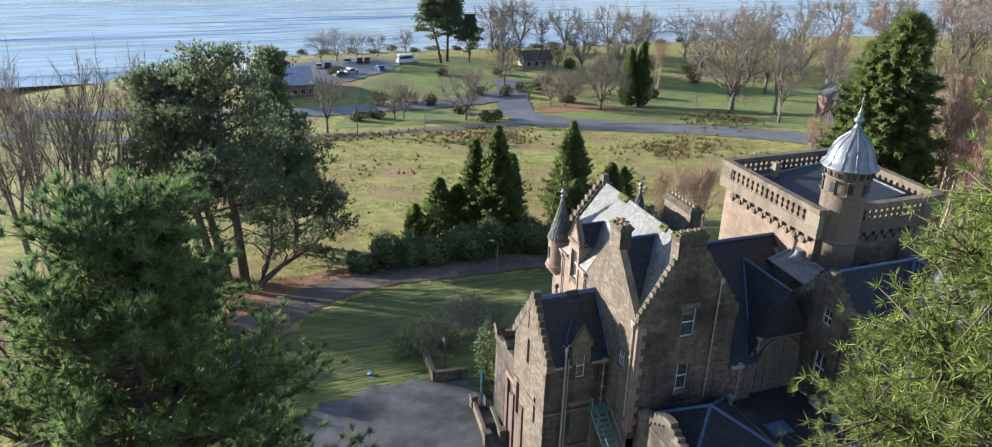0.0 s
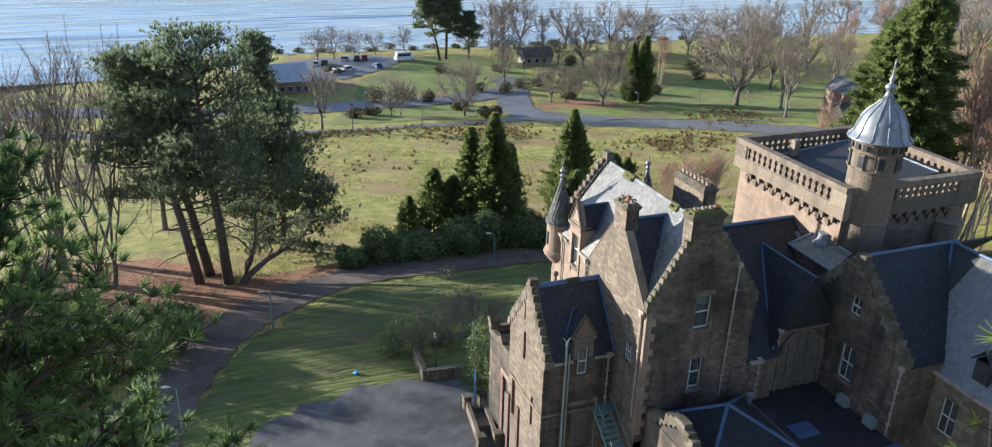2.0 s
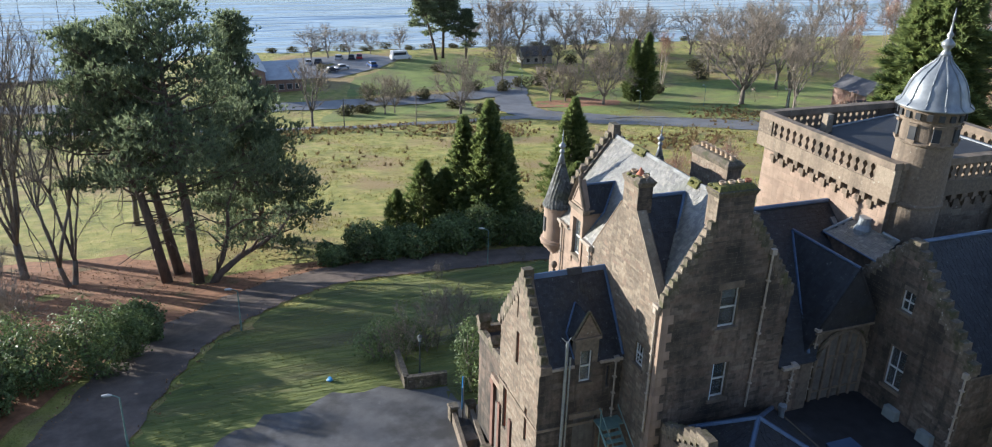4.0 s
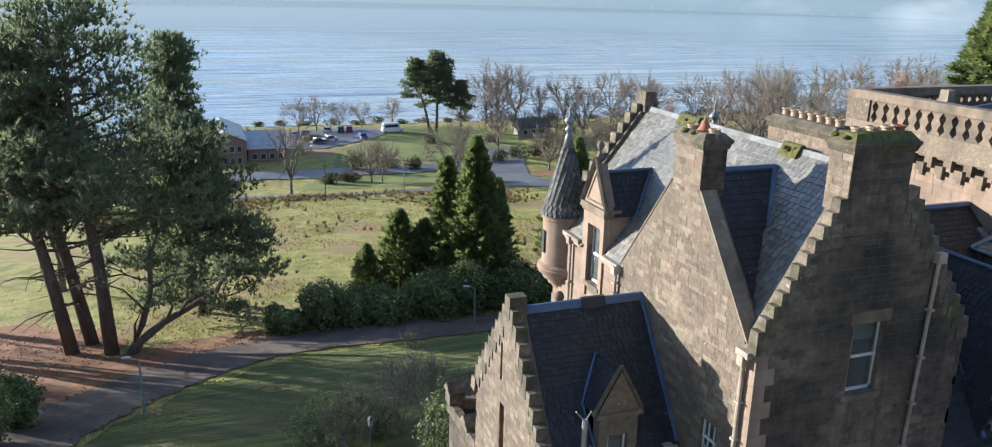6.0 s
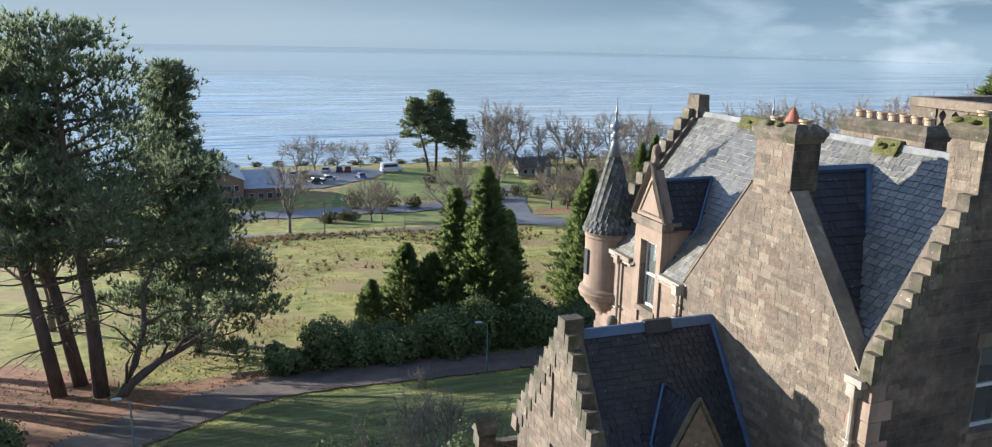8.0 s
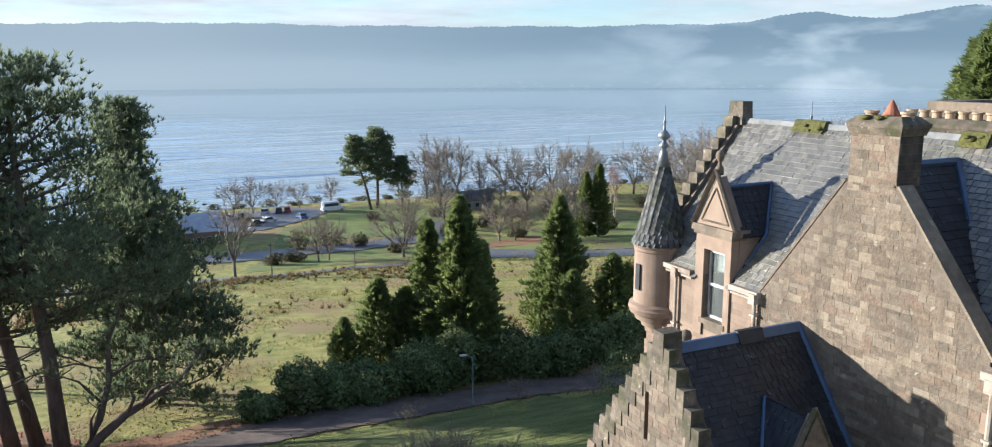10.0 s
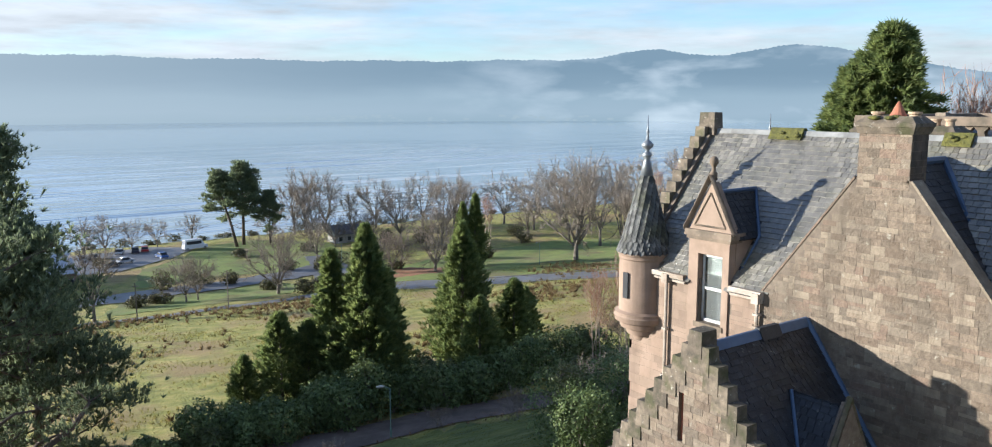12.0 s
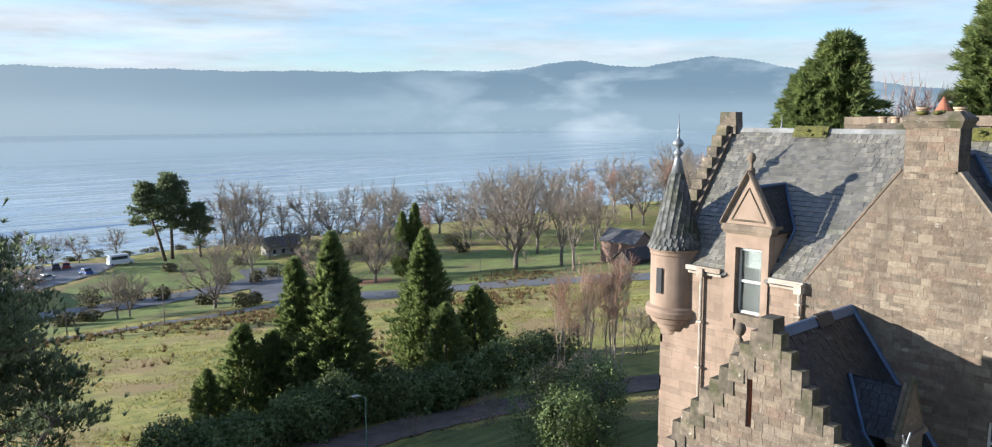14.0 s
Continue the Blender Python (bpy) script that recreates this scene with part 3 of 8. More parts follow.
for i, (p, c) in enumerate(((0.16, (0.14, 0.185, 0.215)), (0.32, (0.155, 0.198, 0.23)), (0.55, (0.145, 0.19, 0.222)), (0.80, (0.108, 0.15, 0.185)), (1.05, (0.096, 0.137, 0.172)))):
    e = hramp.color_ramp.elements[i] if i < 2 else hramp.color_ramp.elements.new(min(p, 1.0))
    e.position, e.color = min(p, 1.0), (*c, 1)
# paler towards the west: the brighter haze there is painted too
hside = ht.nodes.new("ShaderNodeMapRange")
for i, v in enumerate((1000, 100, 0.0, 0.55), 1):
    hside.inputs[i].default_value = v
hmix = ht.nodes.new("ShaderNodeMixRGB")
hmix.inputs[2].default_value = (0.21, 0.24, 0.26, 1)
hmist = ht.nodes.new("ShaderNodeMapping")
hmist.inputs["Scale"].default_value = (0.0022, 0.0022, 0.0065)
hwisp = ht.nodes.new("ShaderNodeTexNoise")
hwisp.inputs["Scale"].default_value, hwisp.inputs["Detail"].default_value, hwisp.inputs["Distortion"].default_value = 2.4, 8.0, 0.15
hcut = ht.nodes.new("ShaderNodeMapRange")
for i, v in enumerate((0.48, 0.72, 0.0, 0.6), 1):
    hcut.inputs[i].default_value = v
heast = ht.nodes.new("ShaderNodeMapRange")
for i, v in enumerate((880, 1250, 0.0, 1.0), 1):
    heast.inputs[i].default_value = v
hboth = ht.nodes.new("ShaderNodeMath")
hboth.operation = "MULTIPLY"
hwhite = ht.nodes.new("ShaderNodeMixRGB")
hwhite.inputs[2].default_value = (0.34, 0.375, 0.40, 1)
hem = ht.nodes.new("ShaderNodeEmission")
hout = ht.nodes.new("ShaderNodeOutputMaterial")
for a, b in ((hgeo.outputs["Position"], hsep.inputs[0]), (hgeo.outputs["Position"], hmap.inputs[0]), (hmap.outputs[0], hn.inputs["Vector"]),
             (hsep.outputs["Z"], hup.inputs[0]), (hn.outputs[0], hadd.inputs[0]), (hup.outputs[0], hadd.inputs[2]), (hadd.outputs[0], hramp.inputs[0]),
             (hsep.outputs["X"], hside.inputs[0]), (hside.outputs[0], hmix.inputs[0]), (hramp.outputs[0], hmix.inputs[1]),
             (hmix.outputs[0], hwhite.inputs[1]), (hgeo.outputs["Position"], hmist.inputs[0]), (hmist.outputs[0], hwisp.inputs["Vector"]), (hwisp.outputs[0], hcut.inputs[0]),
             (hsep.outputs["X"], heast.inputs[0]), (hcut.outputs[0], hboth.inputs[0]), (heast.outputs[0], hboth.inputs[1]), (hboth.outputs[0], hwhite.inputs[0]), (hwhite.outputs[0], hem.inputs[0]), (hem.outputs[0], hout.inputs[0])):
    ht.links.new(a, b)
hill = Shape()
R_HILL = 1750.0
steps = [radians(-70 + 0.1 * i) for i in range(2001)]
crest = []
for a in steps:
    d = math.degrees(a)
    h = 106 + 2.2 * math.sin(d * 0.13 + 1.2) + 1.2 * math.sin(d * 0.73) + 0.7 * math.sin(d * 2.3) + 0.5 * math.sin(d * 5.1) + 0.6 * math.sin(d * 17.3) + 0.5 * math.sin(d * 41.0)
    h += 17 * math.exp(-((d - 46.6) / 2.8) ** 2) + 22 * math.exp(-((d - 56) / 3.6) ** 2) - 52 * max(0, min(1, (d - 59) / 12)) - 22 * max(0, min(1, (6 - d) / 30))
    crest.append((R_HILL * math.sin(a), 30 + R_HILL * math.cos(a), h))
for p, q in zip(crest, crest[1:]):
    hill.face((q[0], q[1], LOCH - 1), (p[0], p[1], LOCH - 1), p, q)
single("backdrop", hill, HAZE, "wooded hills across the loch with blue winter haze painted in", "hills", kind="structure")


# pale specks of a far-shore village, made to glow in the same painted haze
VILLAGE = bpy.data.materials.new("glowing_haze_houses")
VILLAGE.use_nodes = True
vt = VILLAGE.node_tree
vt.nodes.clear()
vem, vout = vt.nodes.new("ShaderNodeEmission"), vt.nodes.new("ShaderNodeOutputMaterial")
vem.inputs[0].default_value = (0.165, 0.205, 0.23, 1)
vt.links.new(vem.outputs[0], vout.inputs[0])
rngv = random.Random(12)
village = Shape()
for i in range(70):
    a = radians(rngv.choice((rngv.uniform(16, 36), rngv.uniform(20, 30), rngv.uniform(36, 44))))
    r = 1715 + rngv.uniform(0, 30)
    x, y, z, w, h = r * math.sin(a), 30 + r * math.cos(a), LOCH + 1 + (r - 1715) * 0.35, rngv.uniform(1.5, 4.5), rngv.uniform(1.6, 3.2)
    village.prism([(x - w, z), (x + w, z), (x + w, z + h), (x + w * 0.4, z + h + 1.2), (x - w * 0.4, z + h + 1.2), (x - w, z + h)], y - 4, y + 4)
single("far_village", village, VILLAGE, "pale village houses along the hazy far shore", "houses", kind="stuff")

# ---- the mansion ----
mansion = thing("mansion", "old brown sandstone baronial mansion with crow-stepped gables and slate roofs", "house", (25, 38, 0))
rng = random.Random(7)


def line_at(points, u):
    return float(np.interp(u, [p[0] for p in points], [p[1] for p in points]))


def wall(name, axis, face, thick, low, top, openings, mat=MORTAR, label=""):
    """A wall with its outer face at that place on the axis, rising to the line top of (u, z), pierced by openings (u0, u1, z0, z1)."""
    s = Shape()
    cuts = sorted({p[0] for p in top} | {o[i] for o in openings for i in (0, 1)})
    cuts = [u for u in cuts if top[0][0] <= u <= top[-1][0]]
    a, b = sorted((face, face + thick))
    for u, w in zip(cuts, cuts[1:]):
        mid = (u + w) / 2
        spans = sorted((o[2], o[3]) for o in openings if o[0] < mid < o[1])
        z = low
        for z0, z1 in spans + [(None, None)]:
            hi = (line_at(top, u + 1e-6), line_at(top, w - 1e-6)) if z0 is None else (z0, z0)
            if min(hi) > z + 1e-3:
                if axis == "x":
                    s.hexa(((a, u, z), (b, u, z), (b, w, z), (a, w, z), (a, u, hi[0]), (b, u, hi[0]), (b, w, hi[1]), (a, w, hi[1])))
                else:
                    s.hexa(((u, a, z), (w, a, z), (w, b, z), (u, b, z), (u, a, hi[0]), (w, a, hi[1]), (w, b, hi[1]), (u, b, hi[0])))
            z = z1
    return part(name, s.mesh(name, mat, weld=True), mat, mansion, label)


def block_corners(w, h, d, e):
    return [(0, 0, 0), (w, 0, 0), (w, 0, h), (0, 0, h), (e, d, e), (w - e, d, e), (w - e, d, h - e), (e, d, h - e)]


BLOCK_FACES = [(4, 5, 6, 7), (0, 1, 5, 4), (1, 2, 6, 5), (2, 3, 7, 6), (3, 0, 4, 7)]


def courses(owner, axis, face, out, low, top, openings, near, course=0.3, long=(0.35, 0.95), proud=0.03, mat=STONE, name="stone", limit=300, seed=1, skip=None):
    """Squared stones laid in courses on a wall's face. out: the side it faces. near: (u, z) about which the stones are objects of their own."""
    r = random.Random(seed)
    stones = []
    z, row = low, 0
    u_lo, u_hi = top[0][0], top[-1][0]
    z_hi = max(p[1] for p in top)
    while z < z_hi:
        h = course * r.uniform(0.7, 1.3)
        u = u_lo - r.uniform(0, 0.4)
        while u < u_hi:
            w = r.uniform(*long)
            a, b = max(u, u_lo), min(u + w, u_hi)
            u += w
            hi = min(z + h, line_at(top, a), line_at(top, b))
            if b - a < 0.1 or hi - z < 0.08:
                continue
            spans = [(a, b)]
            for o in openings:
                if z < o[3] and hi > o[2]:
                    spans = [q for p, t in spans for q in ((p, min(t, o[0])), (max(p, o[1]), t)) if q[1] - q[0] > 0.08]
            for p, t in spans:
                if skip and skip((p + t) / 2, (z + hi) / 2):
                    continue
                if hi - z > 0.17 and r.random() < 0.24:
                    m = z + (hi - z) * r.uniform(0.4, 0.6)
                    stones.append((p, t, z, m, proud * r.uniform(0.2, 0.6)))
                    stones.append((p, t, m, hi, proud * r.uniform(0.2, 0.6)))
                else:
                    stones.append((p, t, z, hi, proud * r.uniform(0.2, 0.6)))
        z += h
        row += 1
    stones.sort(key=lambda q: math.hypot((q[0] + q[1]) / 2 - near[0], (q[2] + q[3]) / 2 - near[1]))
    gap = 0.0035
    unit = bpy.data.meshes.new(name)
    unit.from_pydata([(x, y, zz) for x, y, zz in block_corners(1, 1, 1, 0.012)], [], BLOCK_FACES)
    unit.materials.append(mat)
    for p, t, z0, z1, d in stones[:limit]:
        ob = new(name, unit)
        ob.parent = owner
        if axis == "x":
            basis = Matrix(((0, out, 0, face), (1, 0, 0, p + gap), (0, 0, 1, z0 + gap), (0, 0, 0, 1)))
        else:
            basis = Matrix(((1, 0, 0, p + gap), (0, out, 0, face), (0, 0, 1, z0 + gap), (0, 0, 0, 1)))
        ob.matrix_basis = basis @ Matrix.Diagonal((t - p - 2 * gap, d, z1 - z0 - 2 * gap, 1))
    rest = Shape()
    for p, t, z0, z1, d in stones[limit:]:
        n = len(rest.v)
        for x, y, zz in block_corners(t - p - 2 * gap, z1 - z0 - 2 * gap, d, 0.005):
            q = (p + gap + x, face + out * y, z0 + gap + zz)
            rest.v.append(q if axis == "y" else (q[1], q[0], q[2]))
        rest.f += [tuple(n + i for i in f) for f in BLOCK_FACES]
        rest.m += [0] * 5
    if rest.f:
        ob = new("stonework", rest.mesh("stonework", mat))
        ob.parent = owner
        tagged(ob, kind="stuff")


def slates(owner, origin, along, up, length, height, cover, mat, limit=0, seed=3, wide=0.34, gauge=0.27, thick=0.014, near=None, name="slate"):
    """Slates in courses on a slope: from origin, the eave runs along, the slope rises up; cover(u, v) says where they lie."""
    r = random.Random(seed)
    o, a, b = Vector(origin), Vector(along).normalized(), Vector(up).normalized()
    n = a.cross(b).normalized()
    if n.z < 0:
        n = -n
    laid = []
    rows = int(height / gauge)
    for j in range(rows + 1):
        v, u = j * gauge, -r.uniform(0, wide)
        shrink = 1.15 - 0.35 * j / max(rows, 1)
        while u < length:
            w = wide * shrink * r.uniform(0.75, 1.25)
            p, q = max(u, 0), min(u + w, length)
            u += w
            if q - p < 0.06 or not cover((p + q) / 2, v + gauge * 0.5):
                continue
            laid.append((p, q, v, min(v + gauge * 1.25, height + 0.05), r.uniform(0.7, 1.6) * thick, r.uniform(-0.012, 0.012)))
    near = near or (length / 2, height / 2)
    laid.sort(key=lambda s: math.hypot((s[0] + s[1]) / 2 - near[0], s[2] - near[1]))

    def corners(p, q, v, w, t, d):
        g = 0.006
        low = [(p + g, v + d, 0.012 + t), (q - g, v + d * 0.4, 0.012 + t), (q - g, w, 0.006), (p + g, w, 0.006)]
        return [(x, y, z - t) for x, y, z in low] + low

    faces = [(4, 5, 6, 7), (0, 1, 5, 4), (1, 2, 6, 5), (3, 0, 4, 7)]
    if limit:
        unit = bpy.data.meshes.new(name)
        unit.from_pydata(corners(0, 1, 0, 1, 0.05, 0.02), [], faces)
        unit.materials.append(mat)
        turn = Matrix((a, b, n)).transposed().to_4x4()
        for p, q, v, w, t, d in laid[:limit]:
            ob = new(name, unit)
            ob.parent = owner
            ob.matrix_basis = Matrix.Translation(o + a * p + b * v) @ turn @ Matrix.Diagonal((q - p, w - v, t / 0.05, 1))
    rest = Shape()
    for s in laid[limit:]:
        k = len(rest.v)
        rest.v += [tuple(o + a * x + b * y + n * z) for x, y, z in corners(*s)]
        rest.f += [tuple(k + i for i in f) for f in faces]
        rest.m += [0] * 4
    if rest.f:
        ob = new("slating", rest.mesh("slating", mat))
        ob.parent = owner
        tagged(ob, kind="stuff")


def slope(name, corners, mat=SLATE_BED, thick=0.12):
    """A roof slope: its four upper corners, eave first."""
    s = Shape()
    n = (Vector(corners[1]) - Vector(corners[0])).cross(Vector(corners[2]) - Vector(corners[1])).normalized()
    if n.z < 0:
        n = -n
    s.hexa([tuple(Vector(c) - n * thick) for c in corners] + [tuple(c) for c in corners])
    return part(name, s, mat, mansion)


def steps_up(axis, face, thick, a, b, count, mat=MOSSY, over=0.05, cap=0.34, owner=None):
    """Crow-steps, each a stone of its own, from a to b, both (u, z) on the gable's line."""
    for i in range(count):
        u0, u1 = a[0] + (b[0] - a[0]) * i / count, a[0] + (b[0] - a[0]) * (i + 1) / count
        z0, z1 = a[1] + (b[1] - a[1]) * i / count, a[1] + (b[1] - a[1]) * (i + 1) / count
        lo, hi = sorted((u0, u1))
        if u1 > u0:
            hi += 0.12
        else:
            lo -= 0.12
        s = Shape()
        p, q = sorted((face - math.copysign(over, thick), face + thick + math.copysign(over, thick)))
        j = rng.uniform(-0.02, 0.02)
        args = (p, q, lo - 0.03, hi + 0.02) if axis == "x" else (lo - 0.03, hi + 0.02, p, q)
        s.box(*args, z0 - 0.1, z1 + cap - 0.16 + j, top=0.025)
        part("crow_step", s, mat, owner or mansion)


def sash(name, axis, face, out, u0, u1, z0, z1, depth=0.16, panes=(1, 2), blind=0.0, label="white sash window", sill=True, room=UNLIT_INSIDE):
    """A painted sash window set back in its opening, with glass, a near-black sheet for the unlit room behind, and a
    stone sill.
    """
    frame_ob = None

    def box(s, ua, ub, da, db, za, zb):
        p, q = sorted((face - out * da, face - out * db))
        s.box(*((p, q, ua, ub) if axis == "x" else (ua, ub, p, q)), za, zb)
        return s
    f = Shape()
    e = 0.055
    for args in ((u0, u0 + e, z0, z1), (u1 - e, u1, z0, z1), (u0, u1, z0, z0 + e * 1.5), (u0, u1, z1 - e, z1)):
        box(f, args[0], args[1], depth, depth + 0.07, args[2], args[3])
    mid = (z0 + z1) / 2
    box(f, u0, u1, depth - 0.01, depth + 0.06, mid - 0.035, mid + 0.035)
    for i in range(1, panes[0]):
        u = u0 + (u1 - u0) * i / panes[0]
        box(f, u - 0.018, u + 0.018, depth, depth + 0.05, z0, z1)
    for k in range(panes[1] - 2):
        z = z0 + (z1 - z0) * (k + 0.5) / (panes[1] - 1)
        box(f, u0, u1, depth, depth + 0.05, z - 0.015, z + 0.015)
    w = part(name, f, PAINT, mansion, label)
    part("pane", box(Shape(), u0 + e, u1 - e, depth + 0.03, depth + 0.036, z0 + e, mid - 0.03), GLASS, w).visible_shadow = False
    part("pane", box(Shape(), u0 + e, u1 - e, depth + 0.03, depth + 0.036, mid + 0.03, z1 - e), GLASS, w).visible_shadow = False
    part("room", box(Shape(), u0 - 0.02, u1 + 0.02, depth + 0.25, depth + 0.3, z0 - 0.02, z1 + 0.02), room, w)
    if blind:
        part("blind", box(Shape(), u0 + e, u1 - e, depth + 0.12, depth + 0.14, z1 - blind * (z1 - z0), z1), BLIND, w, "pale roller blind")
    if sill:
        part("sill", box(Shape(), u0 - 0.12, u1 + 0.12, -0.09, depth, z0 - 0.16, z0 - 0.01), TRIM, w, "stone sill")
    return w


def lead_strip(points, wide=0.16, mat=LEAD, name="flashing"):
    """Sheet lead dressed along a line of points, a little proud."""
    s = Shape()
    s.tube(points, wide / 2, 6)
    return part(name, s, mat, mansion)


def chimney(name, x0, x1, y0, y1, z0, z1, pots, moss=True, mat=STONE, over=0.08, pot_h=0.32):
    """A stack with a moulded cap and clay pots (x, y, kind) on it."""
    stack = part(name, Shape().box(x0, x1, y0, y1, z0, z1), MORTAR, mansion, "weathered stone chimney stack with mossy cap")
    outline = [(y0, z1), (y1, z1)]
    courses(stack, "x", x0, -1, z0, outline, [], (0, z1), 0.19, (0.22, 0.5), 0.012, mat, limit=14, seed=int(x0 * 7))
    courses(stack, "x", x1, 1, z0, outline, [], (0, z1), 0.19, (0.22, 0.5), 0.012, mat, limit=0, seed=int(x0 * 9))
    outline = [(x0, z1), (x1, z1)]
    # south face in the darker stone: its algae and its shade are both painted
    courses(stack, "y", y0, -1, z0, outline, [], (0, z1), 0.19, (0.22, 0.5), 0.012, STAINED_SHADE, limit=10, seed=int(x0 * 11))
    courses(stack, "y", y1, 1, z0, outline, [], (0, z1), 0.19, (0.22, 0.5), 0.012, mat, limit=0, seed=int(x0 * 13))
    c = Shape()
    c.hexa(((x0 - 0.03, y0 - 0.03, z1 - 0.1), (x1 + 0.03, y0 - 0.03, z1 - 0.1), (x1 + 0.03, y1 + 0.03, z1 - 0.1), (x0 - 0.03, y1 + 0.03, z1 - 0.1),
            (x0 - over, y0 - over, z1 + 0.06), (x1 + over, y0 - over, z1 + 0.06), (x1 + over, y1 + over, z1 + 0.06), (x0 - over, y1 + over, z1 + 0.06)))
    c.box(x0 - over - 0.02, x1 + over + 0.02, y0 - over - 0.02, y1 + over + 0.02, z1 + 0.06, z1 + 0.15)
    c.box(x0 - over, x1 + over, y0 - over, y1 + over, z1 + 0.15, z1 + 0.30, top=0.16)
    part("chimney_cap", c, MOSSY, stack, "mossy stone chimney cap")
    if moss == "thick":
        a, b = over + 0.03, -0.1
        hood = Shape().hexa(((x0 - a, y0 - a, z1 + 0.10), (x1 + a, y0 - a, z1 + 0.10), (x1 + a, y1 + a, z1 + 0.10), (x0 - a, y1 + a, z1 + 0.10),
                             (x0 - b, y0 - b, z1 + 0.36), (x1 + b, y0 - b, z1 + 0.36), (x1 + b, y1 + b, z1 + 0.36), (x0 - b, y1 + b, z1 + 0.36)))
        part("moss_bed", hood, MOSS, stack, "thick yellow-green moss over the cap")
    if moss:
        for i in range(9):
            px, py = rng.uniform(x0 - over * 0.6, x1 + over * 0.6), rng.uniform(y0 - over * 0.6, y1 + over * 0.6)
            part("moss", Shape().ball(px, py, z1 + 0.26, rng.uniform(0.07, 0.17), 0.45, 8), MOSS, stack, smooth=True)
    for px, py, kind in pots:
        s = Shape()
        if kind == "cone":
            s.lathe([(0.2, z1 + 0.25), (0.2, z1 + 0.31), (0.16, z1 + 0.36), (0.03, z1 + 0.62), (0.01, z1 + 0.64)], px, py, 14)
        else:
            s.lathe([(0.15, z1 + 0.25), (0.13, z1 + 0.30), (0.12, z1 + 0.25 + pot_h - 0.07), (0.155, z1 + 0.25 + pot_h - 0.05), (0.155, z1 + 0.25 + pot_h), (0.10, z1 + 0.25 + pot_h), (0.09, z1 + 0.30)], px, py, 14)
        part("chimney_pot", s, POT if kind in ("cone", "red") else POT_BUFF, stack, "terracotta chimney cowl" if kind == "cone" else "", smooth=False)
    return stack


def downpipe(points, r=0.055, mat=PIPE, head=True):
    s = Shape().tube(points, r, 8)
    p = part("downpipe", s, mat, mansion)
    x, y, z = points[0]
    if head:
        s = Shape().box(x - 0.13, x + 0.13, y - 0.11, y + 0.11, z - 0.05, z + 0.22)
        part("hopper", s, mat, p)
    for k in range(1, 6):
        t = k / 6
        q = Vector(points[-2]).lerp(Vector(points[-1]), t) if len(points) > 1 else Vector(points[0])
        part("bracket", Shape().box(q.x - 0.085, q.x + 0.085, q.y - 0.085, q.y + 0.085, q.z - 0.03, q.z + 0.03), mat, p)
    return p


# main block
W, E, S, N, EAVE, RIDGE, RX = 22.0, 28.6, 34.3, 45.75, 14.95, 19.05, 25.2
PITCH = (RIDGE - EAVE) / (RX - W)
west_top = [(S, 14.95), (34.62, 14.95), (37.18, 18.2), (38.46, 18.2), (40.92, 14.95), (N, 14.95)]
west_open = [(42.24, 43.02, 13.68, 14.95), (35.44, 36.15, 11.25, 12.35)]
west = wall("wall_west", "x", W, 0.5, -1, west_top, west_open, label="sunlit brown stone wall rising into a gable and chimney")
south_top = [(W, 15.1), (24.0, 18.5), (26.1, 18.5), (E, 14.7)]
south_open = [(24.8, 25.78, 13.45, 15.35), (24.95, 25.8, 9.75, 11.65)]
south = wall("wall_south", "y", S, 0.5, -1, south_top, south_open, label="shaded stone gable with damp dark streaks")
north = wall("wall_north", "y", N, -0.5, -5, [(W, 15.1), (RX - 0.3, 18.9), (RX + 0.3, 18.9), (E, 15.1)], [], label="stone gable")
east = wall("wall_east", "x", E, -0.5, -5, [(S, 14.95), (N, 14.95)], [], label="stone wall")
nepus_ridge, nepus_y = 18.5, 37.82


def nepus(y):
    return nepus_ridge - abs(y - nepus_y) * (nepus_ridge - 14.85) / 3.15


slope_len = math.hypot(RX - W, RIDGE - EAVE)
r_west = slope("roof", [(W - 0.12, 43.38, EAVE - 0.16), (W - 0.12, N - 0.2, EAVE - 0.16), (RX, N - 0.2, RIDGE), (RX, 43.38, RIDGE)])
slope("roof", [(W - 0.12, 40.95, EAVE - 0.16), (W - 0.12, 42.0, EAVE - 0.16), (RX, 42.0, RIDGE), (RX, 40.95, RIDGE)])
slope("roof", [(W + 0.75, 42.0, EAVE + 0.75 * PITCH), (W + 0.75, 43.38, EAVE + 0.75 * PITCH), (RX, 43.38, RIDGE), (RX, 42.0, RIDGE)])
slope("roof", [(W + 0.3, S + 0.3, EAVE + 0.3 * PITCH), (W + 0.3, 40.95, EAVE + 0.3 * PITCH), (RX, 40.95, RIDGE), (RX, S + 0.3, RIDGE)])
tagged(r_west, "grey slate main roof with worn slates and moss")
slope("roof", [(E + 0.12, N - 0.2, EAVE - 0.16), (E + 0.12, S + 0.3, EAVE - 0.16), (RX, S + 0.3, RIDGE), (RX, N - 0.2, RIDGE)])


def west_cover(u, v):
    y, x = S + 0.3 + u, W - 0.12 + v * (RX - W) / slope_len
    return nepus(y) < EAVE + (x - W) * PITCH + 0.03 and not (41.95 < y < 43.4 and x < 23.3)


slope("roof", [(W + 0.3, 40.95, nepus(40.95)), (25.0, 40.95, nepus(40.95)), (25.0, nepus_y, nepus_ridge), (W + 0.3, nepus_y, nepus_ridge)], thick=0.1)
s_slope = slope("roof", [(W + 0.3, 34.75, nepus(34.75)), (25.0, 34.75, nepus(34.75)), (25.0, nepus_y, nepus_ridge), (W + 0.3, nepus_y, nepus_ridge)], thick=0.1)
